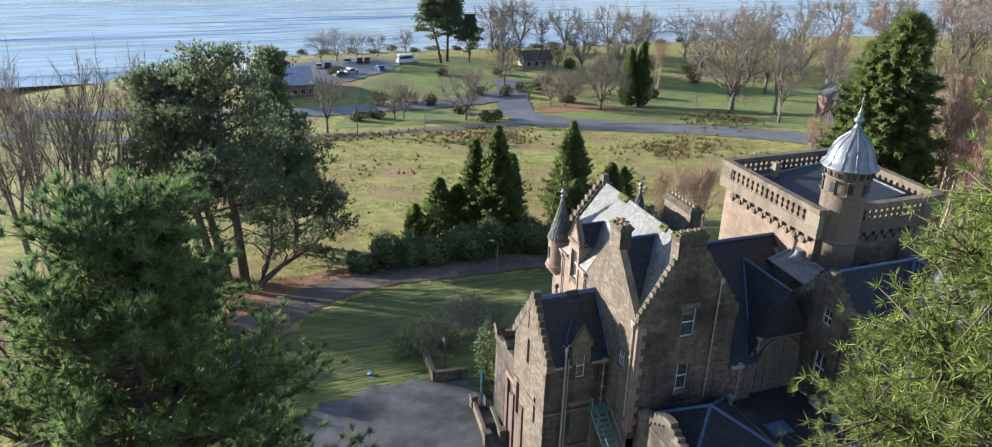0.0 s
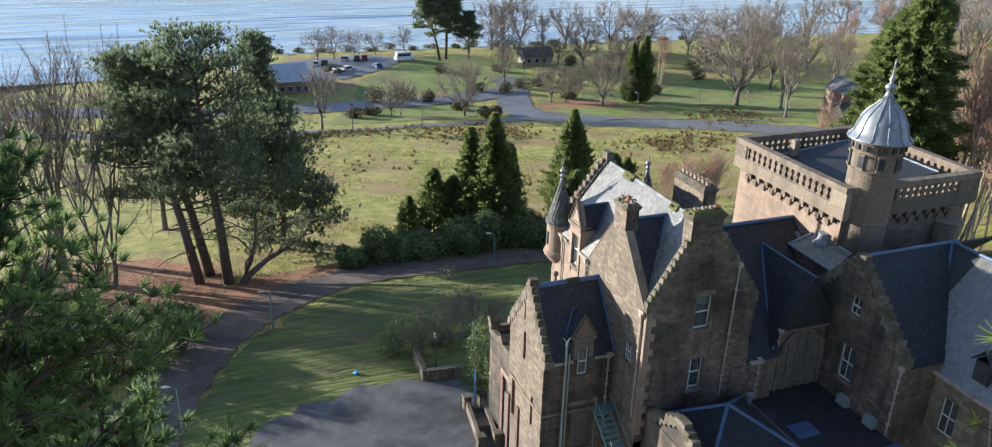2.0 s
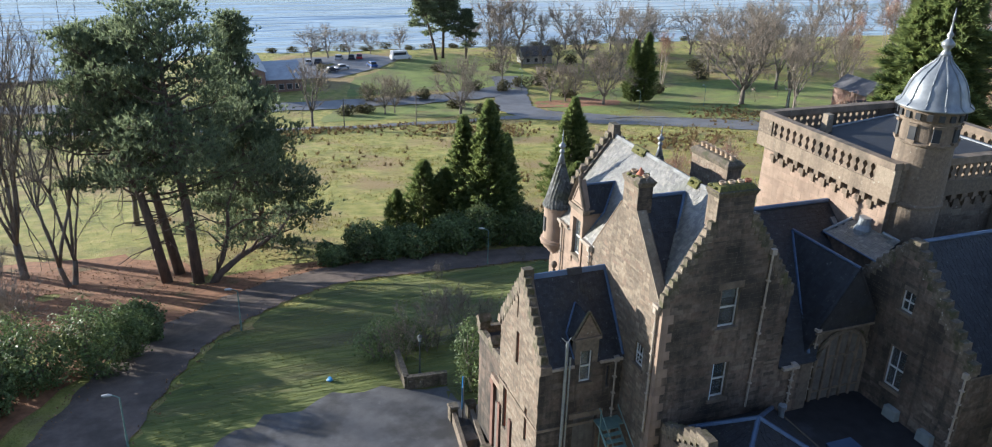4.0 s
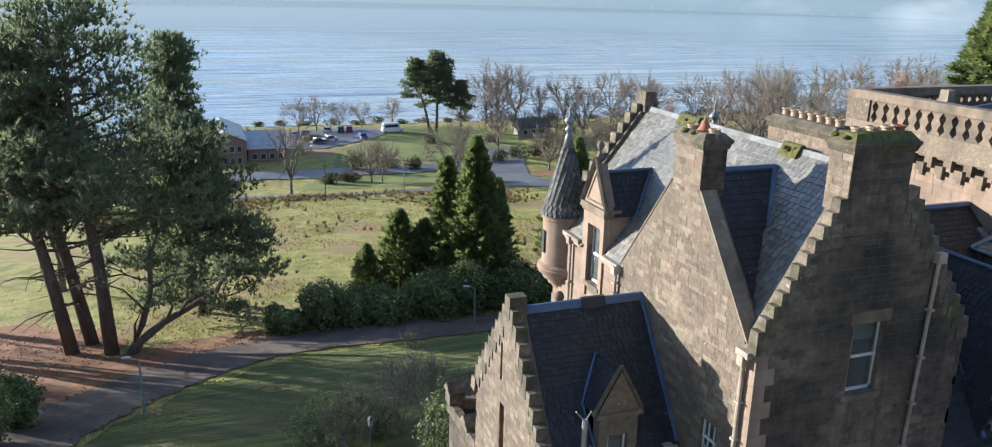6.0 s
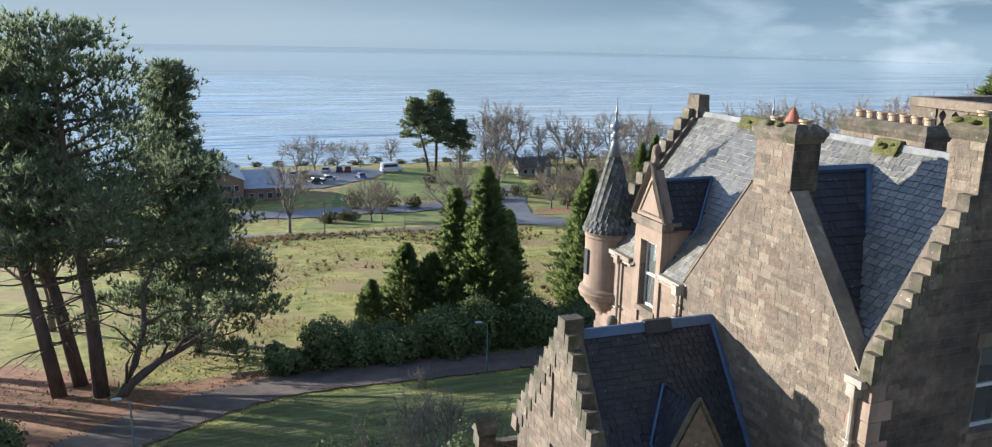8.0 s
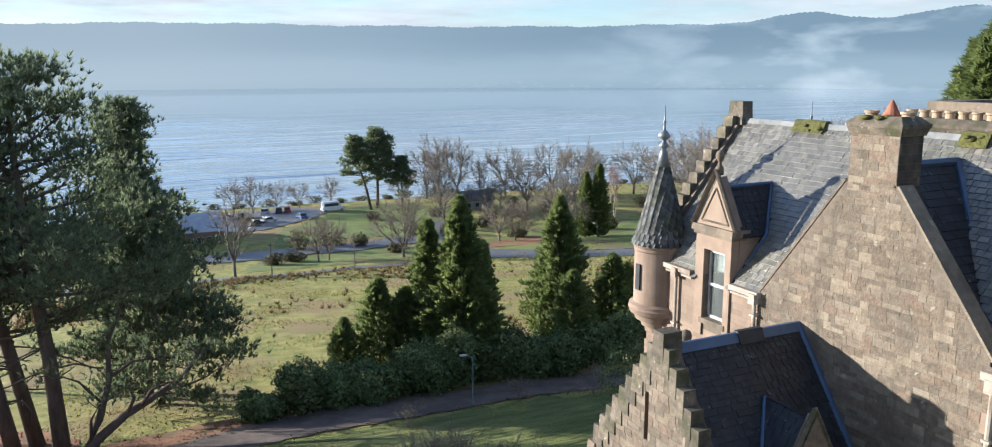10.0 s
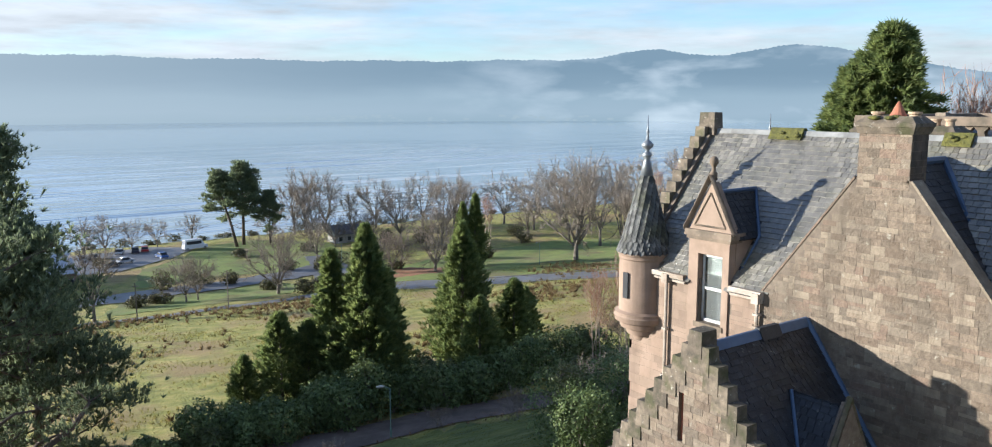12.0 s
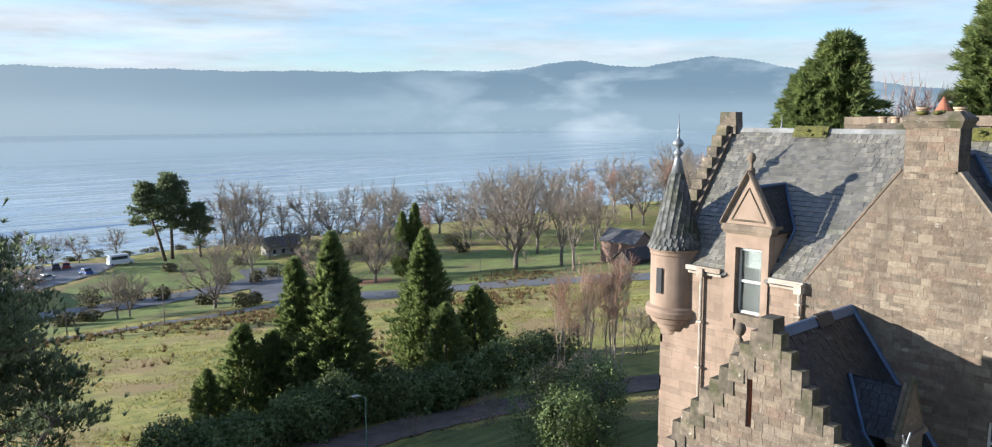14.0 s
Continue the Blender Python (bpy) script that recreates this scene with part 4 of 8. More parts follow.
tagged(s_slope, "dark shaded slate slope behind the wall-head gable")
ns = Vector((0, nepus_y - 34.75, nepus_ridge - nepus(34.75)))


def nepus_cover(u, v):
    y, x = 34.75 + v * (ns.y / ns.length), W + 0.3 + u
    return nepus(y) > EAVE + (x - W) * PITCH - 0.02


# shaded slope: the darker slate colour carries the shade
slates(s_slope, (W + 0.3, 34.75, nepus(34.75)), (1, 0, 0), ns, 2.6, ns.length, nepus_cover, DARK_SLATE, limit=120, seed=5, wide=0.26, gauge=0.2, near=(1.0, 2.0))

# lead on ridges and in valleys
ridge = part("ridge_lead", Shape().prism([(RX - 0.10, RIDGE - 0.09), (RX + 0.10, RIDGE - 0.09), (RX + 0.04, RIDGE + 0.06), (RX - 0.04, RIDGE + 0.06)], S + 0.8, N - 0.35), RIDGE_LEAD, mansion, "pale sheet-lead ridge cover")
for y0, y1, dz in ((42.0, 43.1, 0.0), (37.3, 38.0, 0.02)):
    m = Shape()
    m.prism([(RX - 0.26, RIDGE - 0.20), (RX + 0.22, RIDGE - 0.20), (RX + 0.06, RIDGE + 0.14), (RX - 0.08, RIDGE + 0.14)], y0, y1)
    for i in range(8):
        part("moss", Shape().ball(RX + rng.uniform(-0.24, 0.1), rng.uniform(y0, y1), RIDGE + rng.uniform(-0.15, 0.08), rng.uniform(0.06, 0.12), 0.6, 8), MOSS, mansion, smooth=True)
    part("moss", m, MOSS, mansion, "green moss on the ridge")
xv = W + (nepus_ridge - EAVE) / PITCH
lead_strip([(W + 0.32, 34.75, nepus(34.75) + 0.02), (xv, nepus_y, nepus_ridge + 0.03)], 0.2)
lead_strip([(W + 0.32, 40.9, 15.0), (xv, nepus_y, nepus_ridge + 0.03)], 0.14)
lead_strip([(W + 0.5, nepus_y, nepus_ridge + 0.03), (xv, nepus_y, nepus_ridge + 0.03)], 0.2)

# skews of the wall-head gable and its chimney
for a, b in (((34.66, 14.98), (37.16, 18.18)), ((40.9, 14.98), (38.48, 18.18))):
    d = Vector((b[0] - a[0], b[1] - a[1])).normalized()
    n2 = Vector((-d.y, d.x)) if d.x > 0 else Vector((d.y, -d.x))
    s = Shape()
    pts = [(a[0], a[1]), (b[0], b[1]), (b[0] + n2.x * 0.05, b[1] + n2.y * 0.05), (a[0] + n2.x * 0.05, a[1] + n2.y * 0.05)]
    s.prism(pts, W - 0.02, W + 0.42, "x")
    part("skew", s, STONE, west, "raking stone coping")
chimney("chimney", W, W + 0.72, 37.2, 38.45, 18.0, 19.33, [(W + 0.3, 38.2, "buff"), (W + 0.36, 37.75, "cone"), (W + 0.4, 37.38, "buff")], pot_h=0.15)
chimney("chimney", 24.0, 25.8, S, S + 0.75, 18.2, 19.7, [(24.35, S + 0.38, "buff"), (24.8, S + 0.38, "buff"), (25.25, S + 0.38, "buff"), (25.6, S + 0.38, "red")], pot_h=0.22, moss="thick")
chimney("chimney", 27.9, 28.7, 39.1, 42.1, 14.5, 18.95, [(28.3, 39.4 + 0.4 * i, "buff") for i in range(7)], pot_h=0.26, moss=False)

# crow-steps
steps_up("y", S, 0.27, (W - 0.05, 15.0), (24.0, 18.4), 11, over=0.03)
steps_up("y", S, 0.27, (E + 0.05, 14.6), (25.95, 18.55), 12, over=0.03)
steps_up("y", N, -0.32, (W + 0.25, 15.25), (RX - 0.12, 19.0), 11)
steps_up("y", N, -0.32, (E - 0.25, 15.25), (RX + 0.12, 19.0), 11)
part("crow_step", Shape().box(RX - 0.22, RX + 0.22, N - 0.6, N + 0.05, 18.9, 19.62, top=0.03), MOSSY, mansion, "mossy top stone of the gable")

# stones of the main walls
def behind_wing(u, z):
    return z < 14.55 - abs(u - 39.55) * 1.36 and u > 37.0


courses(west, "x", W, -1, 2.0, west_top, west_open, (37.6, 14.5), 0.175, (0.16, 0.5), 0.012, STONE, seed=2, skip=lambda u, z: u > 40.95 or behind_wing(u, z))
courses(west, "x", W, -1, 8.0, [(40.95, 14.9), (N, 14.9)], [(41.95, 43.4, 13.4, 16)], (44, 13.5), 0.27, (0.35, 0.85), 0.005, PINK, limit=60, seed=4, skip=behind_wing)
courses(south, "y", S, -1, 7.0, south_top, south_open, (24.5, 14), 0.23, (0.22, 0.72), 0.010, STAINED_SHADE, seed=6)
courses(north, "y", N, 1, 5.0, [(W, 15.1), (RX, 18.8), (E, 15.1)], [], (22, 14), 0.31, (0.4, 0.95), 0.015, PINK, limit=0, seed=8)
for i in range(17):
    z = 7.5 + i * 0.44
    for axis_len, args in ((0, (W - 0.035, W + (0.55 if i % 2 else 0.32), S - 0.035, S + (0.32 if i % 2 else 0.55))),):
        part("quoin", Shape().box(*args, z, z + 0.425, top=0.008), PINK, west)

# windows of the main block
sash("window", "y", S, -1, *south_open[0], depth=0.14, blind=0.3)
sash("window", "y", S, -1, *south_open[1], depth=0.2, blind=0.0)
for o in south_open:
    part("reveal", Shape().box(o[0] + 0.002, o[0] + 0.05, S + 0.004, S + 0.2, o[2], o[3]), REVEAL if o[2] < 12 else TRIM, south)
    part("lintel", Shape().box(o[0] - 0.15, o[1] + 0.15, S - 0.032, S + 0.1, o[3], o[3] + 0.32), TRIM, south)
sash("window", "x", W, -1, *west_open[1], depth=0.1, panes=(3, 3), label="small white barred window")

# wall-head dormer on the west side
dorm = part("dormer", Shape().prism([(41.98, 13.2), (42.2, 13.2), (42.2, 15.7), (43.06, 15.7), (43.06, 13.2), (43.4, 13.2), (43.4, 16.28), (41.98, 16.28)], W - 0.06, W + 0.35, "x"), PINK, mansion, "stone dormer window with triangular pediment")
part("cornice", Shape().box(W - 0.16, W + 0.5, 41.86, 43.52, 16.2, 16.38, top=0.02).box(W - 0.11, W + 0.4, 41.92, 43.46, 16.1, 16.2), TRIM, dorm)
ped = Shape().prism([(41.95, 16.38), (43.43, 16.38), (42.69, 17.75)], W - 0.04, W + 0.3, "x")
part("pediment", ped, PINK, dorm)
for a, b in (((41.82, 16.34), (42.69, 17.92)), ((43.56, 16.34), (42.69, 17.92))):
    s = Shape().tube([(W - 0.06, a[0], a[1]), (W - 0.06, b[0], b[1])], 0.075, 4).tube([(W - 0.13, a[0], a[1] + 0.04), (W - 0.13, b[0], b[1] + 0.04)], 0.045, 4)
    part("raking_cornice", s, TRIM, dorm)
for a, b in (((42.15, 16.5), (42.69, 17.45)), ((43.23, 16.5), (42.69, 17.45)), ((42.15, 16.5), (43.23, 16.5))):
    part("moulding", Shape().tube([(W - 0.045, *a), (W - 0.045, *b)], 0.03, 4), TRIM, dorm)
part("finial", Shape().lathe([(0.11, 17.8), (0.11, 18.0), (0.06, 18.05), (0.05, 18.16), (0.08, 18.2), (0.12, 18.28), (0.125, 18.34), (0.09, 18.43), (0.03, 18.47)], W + 0.03, 42.69, 14), TRIM, dorm, "carved stone ball finial", smooth=True)
xr = W + (17.42 - EAVE) / PITCH
for sgn in (-1, 1):
    c = slope("roof", [(W + 0.22, 42.69 + sgn * 0.86, 16.2), (W + (16.2 - EAVE) / PITCH - 0.05, 42.69 + sgn * 0.86, 16.2), (xr, 42.69, 17.42), (W + 0.22, 42.69, 17.42)], DARK_SLATE, 0.06)
    up = Vector((0, -sgn * 0.86, 1.22))
    slates(c, (W + 0.22, 42.69 + sgn * 0.86, 16.2), (1, 0, 0), up, 2.0, up.length, lambda u, v: EAVE + (u + 0.22) * PITCH < 16.2 + v * 1.22 / 1.49 + 0.02, DARK_SLATE, limit=0, seed=9, wide=0.24, gauge=0.2)
    part("cheek", Shape().prism([(W + 0.2, 14.9), (W + 1.15, 16.3), (W + 0.2, 16.3)], 42.69 + sgn * 0.68, 42.69 + sgn * 0.74, "y"), PINK if sgn < 0 else DARK_SLATE, dorm)
    lead_strip([(W + 0.1, 42.69 + sgn * 0.82, 15.0), (W + (16.2 - EAVE) / PITCH, 42.69 + sgn * 0.9, 16.25), (xr, 42.69, 17.46)], 0.10)
lead_strip([(W + 0.25, 42.69, 17.46), (xr, 42.69, 17.46)], 0.12)
sash("window", "x", W, -1, 42.24, 43.02, 13.72, 15.66, depth=0.12, blind=0.3, label="tall white sash window with pale blind")
for y0, y1 in ((40.85, 41.9), (43.5, 44.75)):
    part("gutter", Shape().box(W - 0.17, W + 0.03, y0, y1, 14.83, 14.97).box(W - 0.11, W + 0.03, y0, y1, 14.72, 14.83), GUTTER, mansion, "cream painted eaves gutter")
downpipe([(W - 0.1, 44.18, 14.7), (W - 0.1, 44.18, 6.0)], 0.05, GUTTER)
downpipe([(W - 0.1, 40.98, 14.7), (W - 0.1, 40.98, 12.6)], 0.05, GUTTER)
downpipe([(W - 0.11, 34.62, 14.6), (W - 0.11, 34.62, 8.5)], 0.06, GUTTER)
part("gutter", Shape().box(W - 0.2, W + 0.3, 34.4, 34.85, 14.78, 14.95), GUTTER, mansion, "cream painted gutter end")
downpipe([(27.12, S - 0.09, 16.8), (27.0, S - 0.09, 9.0)], 0.05, GUTTER)

# corner turrets
def turret(x, y, r=0.77, z=13.45):
    prof = [(0.06, z - 0.98), (0.22, z - 0.86), (0.26, z - 0.72), (0.40, z - 0.66), (0.44, z - 0.50), (0.56, z - 0.44), (0.60, z - 0.28), (0.70, z - 0.22), (0.74, z - 0.06), (0.78, z - 0.02), (0.78, z + 0.06), (r, z + 0.12)]
    prof = [(q * r / 0.62 if q < 0.78 else r + 0.12, h) for q, h in prof[:-1]] + [prof[-1]]
    t = part("turret", Shape().lathe(prof + [(r, z + 1.5), (r, z + 1.72), (r + 0.03, z + 1.76), (r + 0.03, z + 1.84), (r + 0.07, z + 1.9), (r + 0.07, z + 1.96)], x, y, 64), PINK, mansion, "round pink stone corner turret on corbels", smooth=False)
    base, apex = z + 1.94, z + 4.78
    part("cone", Shape().lathe([(r + 0.08, base), (r * 0.93, base + 0.35), (r * 0.63, base + 1.2), (r * 0.22, base + 2.4), (0.10, base + 2.75)], x, y, 32), SLATE_BED, t)
    fish, rows = Shape(), 20
    rr = random.Random(int(x * 10))
    for j in range(rows):
        f0 = j / rows
        z0 = base + 2.35 * f0
        def rad(h):
            return float(np.interp(h, (0, 0.35, 1.2, 2.4, 2.75), (r + 0.09, r * 0.94, r * 0.64, r * 0.23, 0.105)))
        ra, rb = rad(2.35 * f0) + 0.024, rad(min(2.35 * f0 + 0.17, 2.7)) + 0.003
        k = max(8, int(math.tau * ra / 0.19))
        for i in range(k):
            a0, a1 = math.tau * (i + 0.5 * (j % 2)) / k, math.tau * (i + 0.985 + 0.5 * (j % 2)) / k
            am = (a0 + a1) / 2
            dz = rr.uniform(-0.015, 0.015)
            low = [(ra, a0 + 0.08 * (a1 - a0), z0 + 0.04 + dz), (ra, am, z0 - 0.025 + dz), (ra, a1 - 0.08 * (a1 - a0), z0 + 0.04 + dz), (rb, a1, z0 + 0.17), (rb, a0, z0 + 0.17)]
            fish.face(*[(x + q * math.cos(a), y + q * math.sin(a), h) for q, a, h in low])
    ob = part("slating", fish, TURRET_SLATE, t, "pointed grey fish-scale slates", kind="stuff")
    part("lead_cap", Shape().lathe([(r * 0.24 + 0.02, base + 2.33), (0.11, base + 2.76), (0.07, base + 2.86), (0.13, base + 2.92), (0.15, base + 2.98), (0.09, base + 3.05), (0.05, base + 3.1), (0.16, base + 3.2), (0.19, base + 3.28), (0.12, base + 3.37), (0.05, base + 3.42), (0.03, base + 3.6), (0.055, base + 3.66), (0.025, base + 3.74), (0.006, base + 4.16)], x, y, 16), LEAD_PALE, t, "lead-capped spire with ball finial", smooth=True)
    return t


nw = turret(22.22, 45.4)
part("slit_window", Shape().box(21.40, 21.45, 45.3, 45.5, 14.0, 14.8), UNLIT_INSIDE, nw)
turret(27.95, 45.2)

# ---- west wing with the stepped gable ----
AX, AY, AS, AN, ARZ, AEZ = 17.8, 39.55, 37.1, 42.0, 14.5, 11.15
a_pitch = (ARZ - AEZ) / (AY - AS)
wing_top = [(AS, 11.25), (AY - 0.2, 14.45), (AY + 0.2, 14.45), (AN, 11.25)]
wing_open = [(39.84, 39.98, 12.2, 13.38), (39.6, 39.95, 9.75, 11.5), (38.3, 38.6, 6.2, 8.1), (40.9, 41.4, 5.0, 7.8)]
wing_w = wall("wall_west", "x", AX, 0.45, -1, wing_top, wing_open, label="sunlit lichen-spotted stone gable of the wing")
wing_s_open = [(19.78, 20.38, 9.93, 11.15), (19.65, 20.9, 5.0, 8.0), (21.2, 21.4, 9.4, 10.6)]
wing_s = wall("wall_south", "y", AS, 0.45, -1, [(AX, AEZ), (W, AEZ)], wing_s_open, label="shaded stone side wall of the wing")
wall("wall_north", "y", AN, -0.45, -3, [(AX, AEZ), (W, AEZ)], [])
up = Vector((0, AY - AS, ARZ - AEZ))
wr_s = slope("roof", [(AX + 0.3, AS - 0.12, AEZ - 0.16), (19.5, AS - 0.12, AEZ - 0.16), (19.5, AY, ARZ), (AX + 0.3, AY, ARZ)])
slope("roof", [(20.66, AS - 0.12, AEZ - 0.16), (W, AS - 0.12, AEZ - 0.16), (W, AY, ARZ), (20.66, AY, ARZ)])
slope("roof", [(19.5, AS + 0.6, AEZ + 0.6 * a_pitch), (20.66, AS + 0.6, AEZ + 0.6 * a_pitch), (20.66, AY, ARZ), (19.5, AY, ARZ)])
tagged(wr_s, "dark slate roof of the wing with its shade painted in")
wr_n = slope("roof", [(AX + 0.4, AN + 0.12, AEZ - 0.16), (W, AN + 0.12, AEZ - 0.16), (W, AY, ARZ), (AX + 0.4, AY, ARZ)])
up_n = Vector((0, AY - AN - 0.12, ARZ - AEZ + 0.16))
part("ridge_lead", Shape().prism([(AY - 0.15, ARZ - 0.12), (AY + 0.15, ARZ - 0.12), (AY + 0.04, ARZ + 0.08), (AY - 0.04, ARZ + 0.08)], AX + 0.45, W, "x"), LEAD, mansion, "lead ridge cover")
m = Shape().prism([(AY - 0.2, ARZ - 0.16), (AY + 0.2, ARZ - 0.16), (AY + 0.06, ARZ + 0.12), (AY - 0.06, ARZ + 0.12)], 20.0, 20.75, "x")
part("ridge_patch", m, DARK_SLATE, mansion, "dark patch over the broken ridge")
lead_strip([(W - 0.03, AS - 0.05, AEZ - 0.05), (W - 0.03, AY, ARZ + 0.04)], 0.16)
lead_strip([(W - 0.03, AN, AEZ), (W - 0.03, AY, ARZ + 0.04)], 0.12)
steps_up("x", AX, 0.30, (AS - 0.08, 11.2), (AY - 0.12, 14.4), 9, over=0.04)
steps_up("x", AX, 0.30, (AN + 0.08, 11.2), (AY + 0.12, 14.4), 9, over=0.04)
part("crow_step", Shape().box(AX - 0.04, AX + 0.5, AY - 0.2, AY + 0.2, 14.3, 14.92, top=0.02), MOSSY, mansion, "mossy top stone of the gable")
fd = part("dormer", Shape().box(19.9, 21.02, AN - 0.3, AN + 0.03, 11.0, 12.2).prism([(19.83, 12.2), (21.09, 12.2), (20.46, 13.42)], AN - 0.24, AN), STONE, mansion, "stone dormer pediment on the far side of the wing")
part("finial", Shape().lathe([(0.09, 13.3), (0.09, 13.44), (0.05, 13.48), (0.05, 13.54), (0.10, 13.57), (0.16, 13.68), (0.16, 13.76), (0.11, 13.86), (0.03, 13.9)], 20.46, AN - 0.12, 12), TRIM, fd, "weathered stone ball finial", smooth=True)
for sgn in (-1, 1):
    part("dormer_roof", Shape().hexa([(20.46 + sgn * 0.64, AN - 0.1, 12.12), (20.46 + sgn * 0.64, AN - 0.85, 12.12), (20.46, AN - 1.6, 13.2), (20.46, AN - 0.1, 13.2), (20.46 + sgn * 0.64, AN - 0.1, 12.2), (20.46 + sgn * 0.64, AN - 0.85, 12.2), (20.46, AN - 1.6, 13.3), (20.46, AN - 0.1, 13.3)]), DARK_SLATE, fd)
for y, sg in ((AS - 0.1, -1), (AN + 0.1, 1)):
    part("kneeler", Shape().box(AX - 0.1, AX + 0.5, y - 0.18, y + 0.18, 10.85, 11.25, top=0.03), TRIM, wing_w)

# little dormer on the south side of the wing
wd = part("dormer", Shape().prism([(19.5, 11.0), (19.78, 11.0), (19.78, 11.62), (20.38, 11.62), (20.38, 11.0), (20.66, 11.0), (20.66, 12.2), (19.5, 12.2)], AS - 0.03, AS + 0.3), STONE, mansion, "small stone dormer with a worn pediment")
part("pediment", Shape().prism([(19.45, 12.28), (20.71, 12.28), (20.08, 13.45)], AS, AS + 0.24), STONE, wd)
part("cornice", Shape().box(19.38, 20.78, AS - 0.1, AS + 0.3, 12.18, 12.3, top=0.02), TRIM, wd)
for a in (19.36, 20.8):
    part("raking_cornice", Shape().tube([(a, AS + 0.06, 12.28), (20.08, AS + 0.06, 13.6)], 0.07, 4), MOSSY, wd)
yd = AS + (13.2 - AEZ) / a_pitch
for sgn in (-1, 1):
    c = slope("roof", [(20.08 + sgn * 0.66, AS + 0.1, 12.22), (20.08 + sgn * 0.66, AS + (12.22 - AEZ) / a_pitch, 12.22), (20.08, yd, 13.3), (20.08, AS + 0.1, 13.3)], DARK_SLATE, 0.06)
    ud = Vector((-sgn * 0.66, 0, 1.08))
    slates(c, (20.08 + sgn * 0.66, AS + 0.12, 12.22), (0, 1, 0), ud, 1.6, ud.length, lambda u, v: AEZ + (u + 0.12) * a_pitch < 12.22 + v * 1.08 / 1.27 + 0.02, DARK_SLATE, seed=12, wide=0.22, gauge=0.17)
    lead_strip([(20.08 + sgn * 0.6, AS + 0.05, AEZ + 0.1), (20.08 + sgn * 0.7, AS + (12.22 - AEZ) / a_pitch, 12.26), (20.08, yd, 13.34)], 0.09)
sash("window", "y", AS, -1, 19.8, 20.36, 9.95, 11.6, depth=0.08, blind=1.0, label="narrow window with pale boards")
part("door", Shape().box(19.68, 20.87, AS + 0.2, AS + 0.26, 5.0, 7.95), BOARD, wing_s, "grey boarded-up doorway")
part("lintel", Shape().box(19.4, 21.15, AS - 0.06, AS + 0.1, 8.0, 8.28), TRIM, wing_s)
part("string_course", Shape().box(AX - 0.05, 22.0, AS - 0.06, AS, 7.6, 7.74).box(AX - 0.06, AX, AS, AN, 7.6, 7.74), TRIM, wing_w)
for o in wing_open:
    # near-black sheet painted as the shade inside the opening
    part("opening", Shape().box(AX + 0.2, AX + 0.24, o[0], o[1], o[2], o[3]), UNLIT_INSIDE, wing_w)
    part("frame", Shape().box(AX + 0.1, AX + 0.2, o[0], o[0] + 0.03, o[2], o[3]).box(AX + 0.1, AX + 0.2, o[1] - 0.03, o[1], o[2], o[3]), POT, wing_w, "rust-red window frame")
part("opening", Shape().box(21.2, 21.4, AS + 0.2, AS + 0.24, 9.4, 10.6), UNLIT_INSIDE, wing_s)
for a, b in ((AX + 0.3, 19.42), (20.75, 21.9)):
    part("gutter", Shape().box(a, b, AS - 0.22, AS - 0.02, 10.92, 11.04), GUTTER, mansion, "cream eaves gutter")
downpipe([(21.6, AS - 0.1, 10.9), (21.6, AS - 0.1, 5.5)], 0.045, GUTTER)

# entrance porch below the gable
# the dark stone colour paints the trees' shade onto this block
porch = part("porch", Shape().box(18.7, W, AN, 47.6, -2, 7.0), STAINED_SHADE, mansion, "red sandstone entrance block with a dark parapet")
courses(porch, "x", 18.7, -1, 0.2, [(AN, 6.9), (47.6, 6.9)], [(43.2, 44.6, 0, 4.4)], (44.5, 5.5), 0.3, (0.35, 0.8), 0.012, STAINED_SHADE, limit=40, seed=51)
part("porch_roof", Shape().box(18.95, W, AN, 47.3, 7.0, 7.06), FELT, porch, "dark flat roof of the entrance block")
part("parapet", Shape().box(18.6, 18.95, AN, 47.7, 7.0, 7.45, top=0.03), MOSSY, porch)
part("parapet", Shape().box(18.97, W, 47.32, 47.7, 7.0, 7.45, top=0.03), MOSSY, porch)
for y, top in ((47.45, 8.3), (45.4, 8.0), (43.3, 7.9)):
    part("pedestal", Shape().box(18.56, 19.2, y - 0.3, y + 0.3, 7.42, top - 0.35, top=0.02).prism([(y - 0.38, top - 0.35), (y + 0.38, top - 0.35), (y, top)], 18.52, 19.24, "x"), MOSSY, porch, "mossy gableted parapet stone")
for y in (42.9, 44.9):
    part("pilaster", Shape().box(18.52, 18.74, y - 0.2, y + 0.2, -0.3, 5.2, top=0.01).box(18.46, 18.74, y - 0.27, y + 0.27, 5.2, 5.5, top=0.02), RED_STONE, porch, "red sandstone pilaster")
part("door", Shape().box(18.62, 18.69, 43.25, 44.55, -0.2, 4.3), BOARD, porch, "grey boarded entrance door")
part("lintel", Shape().box(18.5, 18.72, 42.7, 45.1, 5.5, 5.85, top=0.02), PINK, porch)
for y in (40.25, 41.75):
    part("pilaster", Shape().box(AX - 0.12, AX - 0.005, y - 0.14, y + 0.14, -0.3, 6.2, top=0.01), RED_STONE, porch)

# steps and low walls before the entrance
entry = thing("entrance_steps", "worn stone steps between two low walls at the entrance", "steps", (17.9, 46.9, 0))
